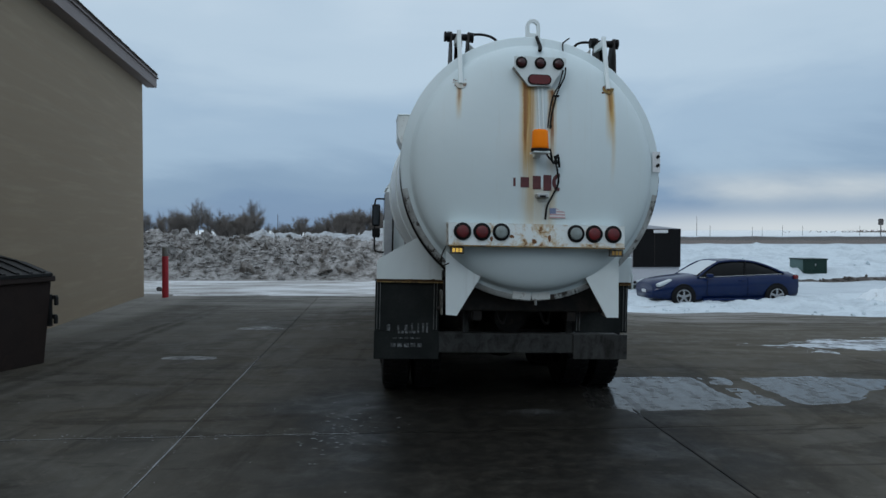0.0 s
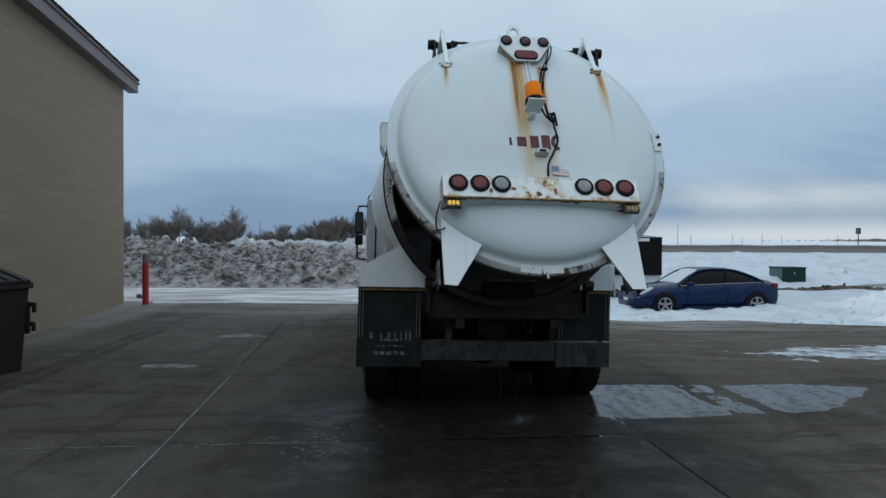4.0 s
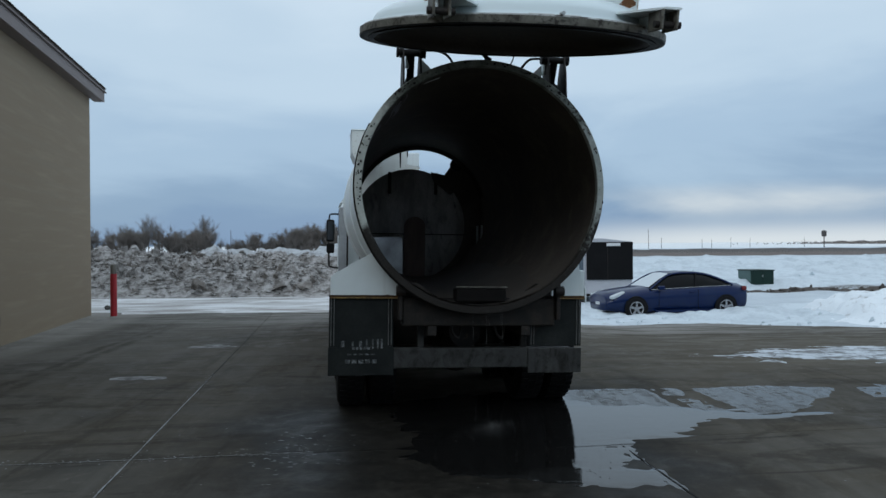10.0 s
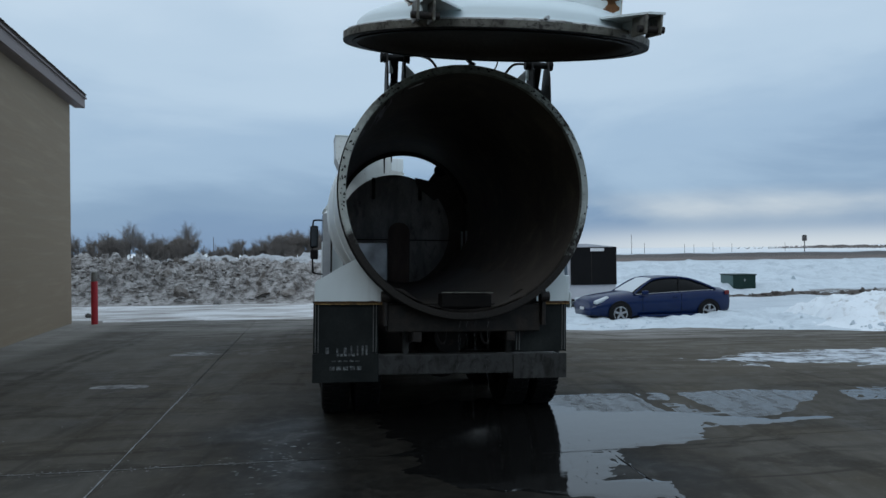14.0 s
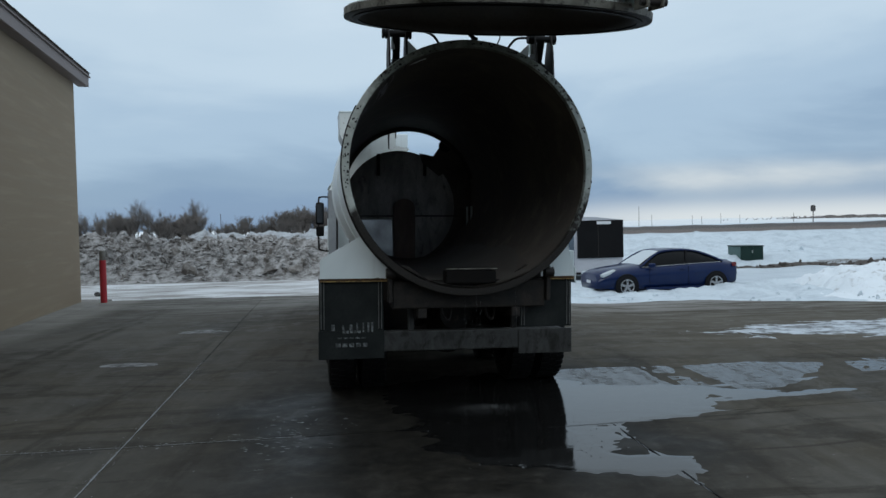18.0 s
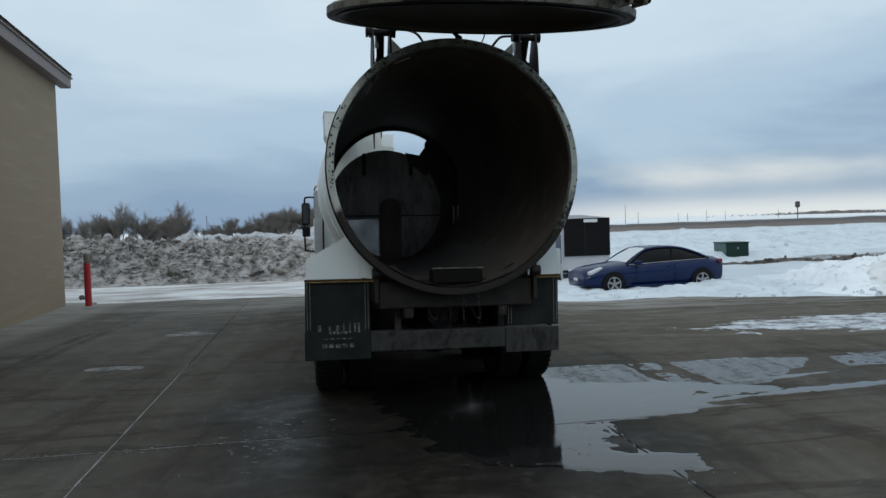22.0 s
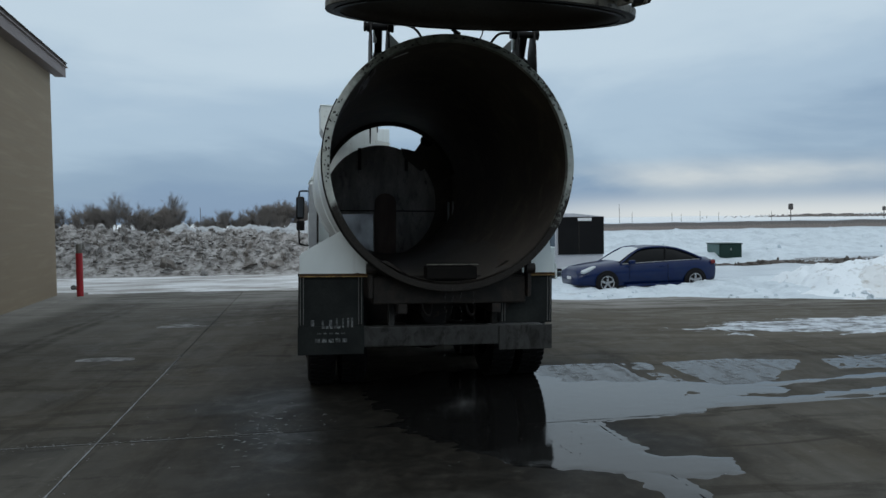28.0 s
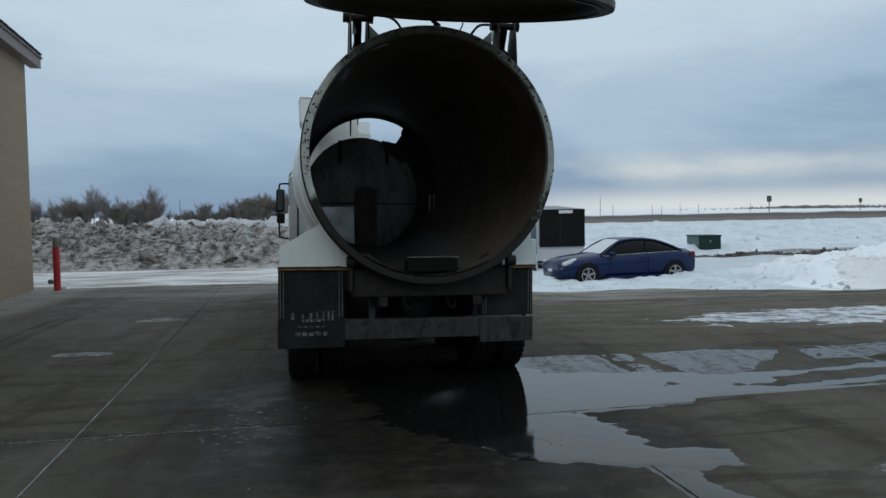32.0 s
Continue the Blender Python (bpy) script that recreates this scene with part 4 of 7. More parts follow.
    part("scoured_patch", prism([(0.32, 1.84), (0.50, 1.85), (0.49, 1.46), (0.42, 1.42), (0.33, 1.48)], 0.008, pose(0, LONG - 0.056, 0)), M_HEAD, truck, "paler scoured patch of steel")
    part("weld_seam", box((0.15, LONG - 0.05, 1.855), (1.70, 0.03, 0.018), 0.005), M_LID, truck, "horizontal weld seam")
    # outlet low in the mouth: solid box coloured as a shaded opening, with a pale scraped lip
    part("sump_plate", box((-0.015, 0.14, 1.205), (0.45, 0.18, 0.115), 0.012), M_PIT, truck, "outlet opening as a solid box, its shade in the colour")
    part("sump_lip", box((-0.015, 0.04, 1.279), (0.46, 0.014, 0.010), 0.003), M_DULL, truck, "scraped lip of the outlet")


def build_door():
    """The rear door, in its own space: origin on the hinge line, closed; it swings up about x."""
    o = (0, HINGE_B * -1, HINGE_Z)           # hinge in truck space
    zc = ZC - HINGE_Z                        # disc centre below the hinge
    y0 = -o[1]                               # plane of the rim in door space (y is forward)
    ax = pose(0, y0, zc)
    prof = [(1.136, -0.012), (1.136, -0.055), (1.128, -0.064), (1.066, -0.068), (1.052, -0.085)]
    dome = [(1.045 * math.cos(t), -0.095 - 0.235 * math.sin(t) ** 0.9) for t in np.linspace(0.02, math.pi / 2, 15)]
    dome[-1] = (0.0, dome[-1][1])
    door = part("rear_door", lathe(prof + dome, 112, ax), M_DOOR, truck, "round white domed door streaked with rust", Matrix.Translation(o), smooth=False)
    for f in door.data.polygons:
        f.use_smooth = True
    inner = [(1.075, -0.004), (1.02, -0.006), (1.0, -0.05)] + [(1.0 * math.cos(t), -0.055 - 0.215 * math.sin(t)) for t in np.linspace(0.05, math.pi / 2, 10)]
    inner[-1] = (0.0, inner[-1][1])
    part("door_lining", lathe(inner, 96, ax), M_LID, door, "dark inner face", smooth=True)
    part("flange_face", lathe([(1.075, -0.004), (1.128, -0.004), (1.136, -0.012)], 96, ax), M_GRIME, door, "grimy flange face", smooth=True)
    part("flange_grime", lathe([(1.1385, -0.056), (1.131, -0.066), (1.09, -0.0695)], 56, ax, False, radians(100), radians(260)), M_SPLASHED, door, "caked dirt on the lower flange", smooth=True)
    # lower half only: grime plus the underside's shade in one dark colour
    part("flange_side", lathe([(1.137, -0.008), (1.1385, -0.02), (1.1385, -0.0555)], 64, ax, False, radians(92), radians(268)), M_DULL, door, "grimy brown-grey flange side, darkened for underside shade", smooth=True)
    part("edge_gasket", lathe([(1.10, -0.0115), (1.134, -0.0115), (1.134, -0.0015), (1.10, -0.0015)], 96, ax, True), M_BLACK, door, "thin black rubber gasket")
    part("door_seal", lathe([(1.03, -0.004), (1.07, -0.004), (1.07, 0.006), (1.03, 0.006)], 96, ax, True), M_BLACK, door)

    def dome_y(x, z):
        """How far back the dome's skin lies at x, z (z from the disc's centre)."""
        r = min(math.hypot(x, z) / 1.045, 0.999)
        return -0.095 - 0.235 * (1 - r * r) ** 0.45

    def P(x, z, off=0.0):
        """A place on the skin: x, height above ground."""
        return Vector((x, y0 + dome_y(x, z - ZC) - off, z - HINGE_Z))

    def tilt(x, z):
        e = 0.02
        return math.degrees(math.atan2(dome_y(x, z + e - ZC) - dome_y(x, z - e - ZC), 2 * e))

    # tail-lamp beam: a channel standing off the dome
    yb = y0 - 0.37
    zb0, zb1 = 1.515, 1.70
    bm = box((-0.028, yb + 0.006, (zb0 + zb1) / 2 - HINGE_Z), (1.48, 0.012, zb1 - zb0), 0.003)
    add_box(bm, (-0.028, yb + 0.10, zb1 - 0.004 - HINGE_Z), (1.48, 0.20, 0.008))
    beam = part("lamp_beam", bm, M_BEAM, door, "white steel tail-lamp beam with rusted edges")
    part("beam_edge", box((-0.028, yb + 0.004, zb0 - 0.004 - HINGE_Z), (1.48, 0.02, 0.012), 0.003), M_EDGE, door, "rusted lower edge")
    part("beam_floor", box((-0.028, yb + 0.13, zb0 + 0.002 - HINGE_Z), (1.48, 0.26, 0.008), 0.002), M_WHITE, door, "white floor plate of the lamp beam")
    rng = random.Random(43)
    for x, y, w in ((-0.70, 0.03, 0.05), (-0.72, 0.20, 0.045), (0.62, 0.05, 0.075), (0.64, 0.12, 0.055), (0.60, 0.17, 0.045), (-0.66, 0.09, 0.03)):
        poly = [(w * math.cos(t) * rng.uniform(0.5, 1.15), w * 0.8 * math.sin(t) * rng.uniform(0.5, 1.15)) for t in np.linspace(0, math.tau, 14)[:-1]]
        part("corner_rust", prism(poly, 0.0025, pose(x, yb + y, zb0 - 0.003 - HINGE_Z, -90)), M_RUST, door, "flaking corner rust")
    for sx in (-1, 1):
        part("beam_cheek", box((sx * 0.737 - 0.028, yb + 0.13, 1.605 - HINGE_Z), (0.010, 0.25, 0.19), 0.003), M_CHIP, door)
    # rust runs back over the floor plate from its front edge and from the corners
    rng = random.Random(17)
    for k in range(9):
        x = -0.72 + 1.40 * (k + rng.uniform(0.1, 0.9)) / 9
        w, d = rng.uniform(0.03, 0.09), rng.uniform(0.012, 0.035)
        edge = [(w * math.cos(a) * rng.uniform(0.8, 1.1), d * math.sin(a) * rng.uniform(0.5, 1.2)) for a in np.radians(np.linspace(12, 168, 11))]
        part("rust_run", prism([(-w, 0), (w, 0)] + edge, 0.0015, pose(x, yb + 0.012, zb0 - 0.0035 - HINGE_Z, -90)), M_CHIP if k % 3 == 1 else M_EDGE, door)
    # flaking rust on the beam
    rng = random.Random(5)
    for k in range(5):
        x = rng.choice((-0.24, -0.19, 0.02, 0.06, 0.10, -0.09, -0.03, 0.14, -0.27, -0.40, 0.04, 0.08)) + rng.uniform(-0.03, 0.03)
        w, h = rng.uniform(0.015, 0.05), rng.uniform(0.02, 0.075)
        z = zb0 + 0.01 + h / 2 + (rng.uniform(0, 0.10) if abs(x - 0.06) < 0.07 or abs(x + 0.23) < 0.05 else rng.uniform(0, 0.02))
        poly = [(w * 0.5 * math.cos(t) * rng.uniform(0.6, 1.1), h * 0.5 * math.sin(t) * rng.uniform(0.6, 1.1)) for t in np.linspace(0, math.tau, 9)[:-1]]
        part("rust_scale", prism(poly, 0.002 + 0.0004 * k * 0.1, pose(x, yb - 0.0022, z - HINGE_Z)), M_RUST, door)
    for x, mt, lab in ((-0.653, M_RED, "red tail lamp"), (-0.493, M_RED, "red tail lamp"), (-0.333, M_CLEAR, "clear reversing lamp"),
                       (0.294, M_CLEAR, "clear reversing lamp"), (0.448, M_RED, "red tail lamp"), (0.610, M_RED, "red tail lamp")):
        zl = 1.628
        at = pose(x, yb, zl - HINGE_Z)
        bm = lathe([(0.048, -0.004), (0.068, -0.002), (0.073, -0.008), (0.068, -0.017), (0.051, -0.019)], 28, at)
        part("lamp_gasket", bm, M_BLACK, door, smooth=True)
        bm = lathe([(0.053, -0.010), (0.051, -0.018), (0.038, -0.0215), (0.0, -0.024)], 28, at)
        part("tail_lamp", bm, mt, door, lab, smooth=True)
    # amber corner lamps under the beam
    for x, z, lit in ((-0.694, 1.473, True), (0.651, 1.472, False)):
        part("corner_lamp_housing", box((x, yb + 0.045, z - HINGE_Z), (0.118, 0.045, 0.060), 0.008), M_DULL, door, "grimy corner lamp housing")
        for k in range(3):
            part("corner_lamp_led", box((x - 0.030 + k * 0.030, yb + 0.020, z - HINGE_Z), (0.022, 0.008, 0.034), 0.003), M_LED if lit else M_UNLIT, door, "amber light element")
    # latch plates
    for sx in (-1, 1):
        poly = ([(-0.80, 1.51), (-0.80, 0.955), (-0.71, 0.948), (-0.51, 1.275), (-0.515, 1.31), (-0.63, 1.45), (-0.66, 1.51)] if sx < 0
                else [(0.63, 1.51), (0.63, 0.945), (0.53, 0.945), (0.342, 1.285), (0.345, 1.315), (0.434, 1.41), (0.47, 1.51)])
        # the plates hang from the beam's back edge, close to the rim
        poly = [(-1.44 + (x + 1.44) * 1.053, 1.63 + (z - 1.63) * 1.053 - HINGE_Z) for x, z in poly]
        yl = y0 - 0.135
        lx = -0.75 if sx < 0 else 0.675
        part("latch_plate", prism(poly if sx < 0 else poly[::-1], 0.014, pose(0, yl, 0)), M_WHITE, door, "white pointed latch plate")
        part("latch_web", box((lx, yl + 0.05, 1.24 - HINGE_Z), (0.014, 0.09, 0.30), 0.003), M_WHITE, door)
        # a slotted end below the plate: two cheeks with a pin
        for q in (-0.048, 0.048):
            part("latch_cheek", box((lx + q, yl + 0.072, 1.02 - HINGE_Z), (0.016, 0.125, 0.21), 0.007), M_DULL, door, "grimy grey latch cheek")
        part("latch_pin", rod((lx - 0.085, yl + 0.10, 0.96 - HINGE_Z), (lx + 0.085, yl + 0.10, 0.96 - HINGE_Z), 0.022, seg=16), M_FRAME, door, "dark steel pin")
    part("hook_wire", cable([(-0.785, yb + 0.05, 1.50 - HINGE_Z), (-0.81, yb + 0.14, 1.42 - HINGE_Z), (-0.80, yb + 0.2, 1.34 - HINGE_Z), (-0.74, yb + 0.2, 1.36 - HINGE_Z)], 0.006), M_FRAME, door)
    # drain boss and lower rim pieces
    part("drain_boss", rod((0.02, y0 - 0.075, 1.06 - HINGE_Z), (0.02, y0 - 0.075, 1.005 - HINGE_Z), 0.012), M_CHROME, door)
    for x in (-0.14, 0.03):
        part("rim_clip", box((x + 0.04, y0 - 0.067, 1.083 - HINGE_Z), (0.16, 0.010, 0.065), 0.003, pose(0, 0, 0, 0, math.degrees((x + 0.04) / 1.1) * -1, 0)), M_WORN, door)
    # upper lamp bracket
    yt = y0 - 0.335
    poly = [(-0.222, 3.078), (0.212, 3.078), (0.216, 3.03), (0.092, 2.845), (-0.095, 2.838), (-0.222, 2.99)]
    poly = [(x, z - HINGE_Z) for x, z in poly]
    part("lamp_bracket", prism(poly, 0.012, pose(0, yt, 0)), M_WHITE, door, "white bracket plate for marker lamps")
    # the plate is folded back to the dome along its sloping sides and its lower edge
    bm = bmesh.new()
    for (xa, za), (xb, zf) in (((-0.220, 2.99), (-0.095, 2.840)), ((-0.095, 2.840), (0.092, 2.847)), ((0.092, 2.847), (0.214, 3.03))):
        add_prism(bm, [(xa, za - HINGE_Z), (xb, zf - HINGE_Z), (xb, zf + 0.010 - HINGE_Z), (xa, za + 0.010 - HINGE_Z)], 0.115, pose(0, yt + 0.012, 0))
    part("bracket_stay", bm, M_FOLD, door, "rust-streaked folded bracket side")
    for x in (-0.162, -0.004, 0.148):
        at = pose(x, yt, 3.027 - HINGE_Z)
        part("lamp_gasket", lathe([(0.031, -0.002), (0.044, -0.001), (0.048, -0.006), (0.044, -0.013), (0.034, -0.014)], 24, at), M_BLACK, door, smooth=True)
        part("marker_lamp", lathe([(0.036, -0.008), (0.032, -0.015), (0.0, -0.018)], 24, at), M_DKRED, door, "dark red marker lamp", smooth=True)
    pl = [(0.055 * sx + 0.034 * math.cos(t), 0.036 * math.sin(t)) for sx, a, b2 in ((1, -90, 90), (-1, 90, 270)) for t in np.radians(np.linspace(a, b2, 9))]
    part("oval_gasket", prism([(x * 1.12, z * 1.14) for x, z in pl], 0.010, pose(-0.008, yt - 0.010, 2.893 - HINGE_Z)), M_BLACK, door)
    part("oval_lamp", prism(pl, 0.014, pose(-0.008, yt - 0.018, 2.893 - HINGE_Z)), M_RED, door, "oval red brake lamp")
    # beacon on its shelf
    zb = 2.305
    yq = y0 - 0.505
    bm = lathe([(0.0, 0.155), (0.050, 0.152), (0.062, 0.14), (0.068, 0.02), (0.070, 0.0), (0.0, 0.0)], 28)
    bm.transform(pose(-0.040, yq, zb - HINGE_Z, 90, 0, 0))
    part("beacon", bm, M_AMBER, door, "amber rotating beacon", smooth=True)
    bm = lathe([(0.0, 0.0), (0.074, 0.0), (0.076, -0.022), (0.0, -0.022)], 28)
    bm.transform(pose(-0.040, yq, zb - HINGE_Z, 90, 0, 0))
    part("beacon_base", bm, M_BLACK, door)
    bm = box((-0.036, yq + 0.025, zb - 0.03 - HINGE_Z), (0.130, 0.18, 0.012), 0.003)
    add_box(bm, (-0.036, yq + 0.145, zb - 0.042 - HINGE_Z), (0.050, 0.10, 0.030), 0.003)
    part("beacon_shelf", bm, M_WHITE, door, "grey rust-edged shelf bracket")
    for x in (0.0, 0.035):
        part("conduit", cable([P(x - 0.01, 2.90, 0.015), P(x - 0.012, 2.7, 0.012), P(x - 0.008, 2.52, 0.012), P(x, 2.34, 0.02)], 0.008), M_WHITE, door, "thin white conduit")
    # cables
    part("cable", cable([(0.03, y0 - 0.05, 3.315 - HINGE_Z), P(0.04, 3.22, 0.03), P(0.02, 3.16, 0.04)], 0.016), M_BLACK, door, "thick black cable")
    part("cable", cable([(0.21, yt - 0.005, 3.0 - HINGE_Z), (0.20, yt - 0.01, 2.92 - HINGE_Z), P(0.15, 2.80, 0.03), P(0.10, 2.62, 0.02), P(0.08, 2.5, 0.03), (0.05, yq, 2.49 - HINGE_Z)], 0.0065), M_BLACK, door)
    part("cable", cable([(0.19, yt - 0.005, 2.98 - HINGE_Z), P(0.16, 2.86, 0.05), P(0.11, 2.76, 0.02), P(0.075, 2.6, 0.02), P(0.06, 2.5, 0.03)], 0.006), M_BLACK, door)
    part("cable", cable([(0.0, yq + 0.02, 2.30 - HINGE_Z), P(0.06, 2.24, 0.08), P(0.13, 2.20, 0.05), P(0.10, 2.26, 0.09), P(0.14, 2.14, 0.03), P(0.15, 2.05, 0.02), P(0.11, 1.95, 0.01), P(0.06, 1.85, 0.01), P(0.045, 1.74, 0.02)], 0.0085), M_BLACK, door, "tangled black cable")
    part("cable", cable([(0.05, yq + 0.04, 2.31 - HINGE_Z), P(0.09, 2.20, 0.09), P(0.13, 2.27, 0.08), P(0.15, 2.17, 0.05)], 0.010), M_BLACK, door)
    part("cable", cable([(0.28, y0 + 0.1, 3.30 - HINGE_Z), (0.33, y0 + 0.0, 3.33 - HINGE_Z), (0.26, y0 - 0.06, 3.27 - HINGE_Z), P(0.22, 3.17, 0.06)], 0.006), M_BLACK, door)
    part("cable_tie", box(P(0.135, 2.765, 0.035), (0.05, 0.03, 0.014), 0.003), M_BLACK, door)
    part("plate_light", box(P(0.01, 1.935, 0.03), (0.10, 0.07, 0.045), 0.012), M_CHROME, door, "small chrome plate light")
    part("plate_light_window", box(P(0.01, 1.928, 0.068), (0.05, 0.008, 0.018), 0.002), M_BLACK, door)
    # worn maroon lettering as plain blocks
    for x, w, h in ((-0.215, 0.024, 0.07), (-0.128, 0.090, 0.085), (-0.028, 0.085, 0.110), (0.062, 0.085, 0.130)):
        at = Matrix.Translation(P(x, 2.045, 0.0)) @ pose(0, 0, 0, tilt(x, 2.045), 0, 0)
        part("letter_bar", box((0, -0.002, 0), (w * 0.8, 0.005, h), 0.001), M_LETTER, door, "", at)
    arc = lathe([(0.048, 0.0), (0.078, 0.0), (0.078, -0.005), (0.048, -0.005)], 16, Matrix(), True, radians(-165), radians(-10))
    part("letter_bar", arc, M_LETTER, door, "", Matrix.Translation(P(0.18, 2.05, 0.0)) @ pose(0, 0, 0, tilt(0.18, 2.05), 0, 0))
    # flag sticker
    fx, fz = 0.15, 1.795
    at = Matrix.Translation(P(fx, fz, 0.002)) @ pose(0, 0, 0, tilt(fx, fz), 0, math.degrees(math.asin(0.10)))
    for k in range(7):
        part("flag_stripe", box((0, -0.001, -0.036 + k * 0.012), (0.135, 0.004, 0.0115)), M_FLAGRED if k % 2 == 0 else M_FLAGWHITE, door, "", at)
    part("flag_canton", box((-0.04, -0.003, 0.018), (0.055, 0.004, 0.046)), M_FLAGBLUE, door, "", at)
    # hinge arms, lifting eye, side placard
    for x in (-0.65, 0.608):
        bm = box((x, y0 - 0.160, 3.095 - HINGE_Z), (0.036, 0.022, 0.49), 0.004, pose(0, 0, 0, -15, 0, 0))
        add_box(bm, (x, y0 + 0.02, 0.075), (0.03, 0.26, 0.06), 0.006)
        part("hinge_arm", bm, M_WHITE, door, "white steel hinge arm")
        bm = lathe([(0.026, 0), (0.050, 0), (0.050, 0.03), (0.026, 0.03)], 16, Matrix(), True, radians(95), radians(265))
        bm.transform(Matrix.Translation((x, y0 - 0.235, 2.868 - HINGE_Z)))
        part("hinge_pad", bm, M_CHIP if x < 0 else M_EDGE, door, "rusted hinge pad")
        rg = random.Random(int(x * 100))
        for k in range(12):
            w, h = rg.uniform(0.008, 0.026), rg.uniform(0.010, 0.03)
            px, pz = x + rg.uniform(-0.055, 0.055), 2.862 + rg.uniform(-0.05, 0.035)
            poly = [(w * 0.5 * math.cos(t) * rg.uniform(0.5, 1.2), h * 0.5 * math.sin(t) * rg.uniform(0.5, 1.2)) for t in np.linspace(0, math.tau, 8)[:-1]]
            part("rust_scale", prism(poly, 0.004, Matrix.Translation(P(px, pz, 0.003)) @ pose(0, 0, 0, tilt(px, pz), 0, 0)), M_RUST, door)
    bm = bmesh.new()
    out = [(-0.062, -0.10), (-0.062, 0.09)] + [(-0.062 * math.cos(t), 0.09 + 0.062 * math.sin(t)) for t in np.linspace(0.2, math.pi - 0.2, 11)] + [(0.062, 0.09), (0.062, -0.10)]
    inn = [(-0.030, 0.028), (-0.032, 0.09)] + [(-0.032 * math.cos(t), 0.09 + 0.032 * math.sin(t)) for t in np.linspace(0.2, math.pi - 0.2, 11)] + [(0.032, 0.09), (0.030, 0.028)]
    fo = [bm.verts.new((x, 0, z)) for x, z in out]
    fi = [bm.verts.new((x, 0, z)) for x, z in inn]
    bo = [bm.verts.new((x, 0.03, z)) for x, z in out]
    bi = [bm.verts.new((x, 0.03, z)) for x, z in inn]
    k = len(out)
    for i in range(k):
        j = (i + 1) % k
        bm.faces.new((fo[i], fo[j], fi[j], fi[i]))
        bm.faces.new((bo[j], bo[i], bi[i], bi[j]))
        bm.faces.new((fo[j], fo[i], bo[i], bo[j]))
        bm.faces.new((fi[i], fi[j], bi[j], bi[i]))
    bm.transform(Matrix.Translation((0.0, y0 - 0.05, 3.318 - HINGE_Z)))
    part("lifting_eye", bm, M_WHITE, door, "white steel lifting eye")
    part("placard", box((1.092, y0 - 0.078, 2.27 - HINGE_Z), (0.070, 0.006, 0.18), 0.002), M_FLAGWHITE, door, "small white placard with black marks")
    for dz in (0.045, -0.03):
        part("placard_bar", box((1.105, y0 - 0.083, 2.27 + dz - HINGE_Z), (0.024, 0.005, 0.035), 0.001, pose(0, 0, 0, 0, 45, 0)), M_BLACK, door)
    # the door hangs square to the truck while its fittings follow the plumb line
    k = math.tan(radians(1.2))
    for ob in (door, *door.children_recursive):
        base = ob.matrix_basis if ob is not door else Matrix()
        side = 0.012 if ob is door or ob.name.split(".")[0] in ("door_lining", "flange_face", "flange_grime", "flange_side", "edge_gasket", "door_seal") else 0.0
        upper = ob is not door and max((base @ v.co).z for v in ob.data.vertices) + HINGE_Z > 2.75
        lean = 0.07 if upper and ob.name.split(".")[0] in ("lamp_bracket", "lamp_gasket", "marker_lamp", "oval_lamp", "oval_gasket") else 0.0
        back = base.inverted()
        for v in ob.data.vertices:
            p = base @ v.co
            p.x -= k * (p.z + HINGE_Z - 1.75) + side
            p.y -= lean * (p.z + HINGE_Z - 2.92)
            v.co = back @ p
    return door


build_tank()
rear_door = build_door()


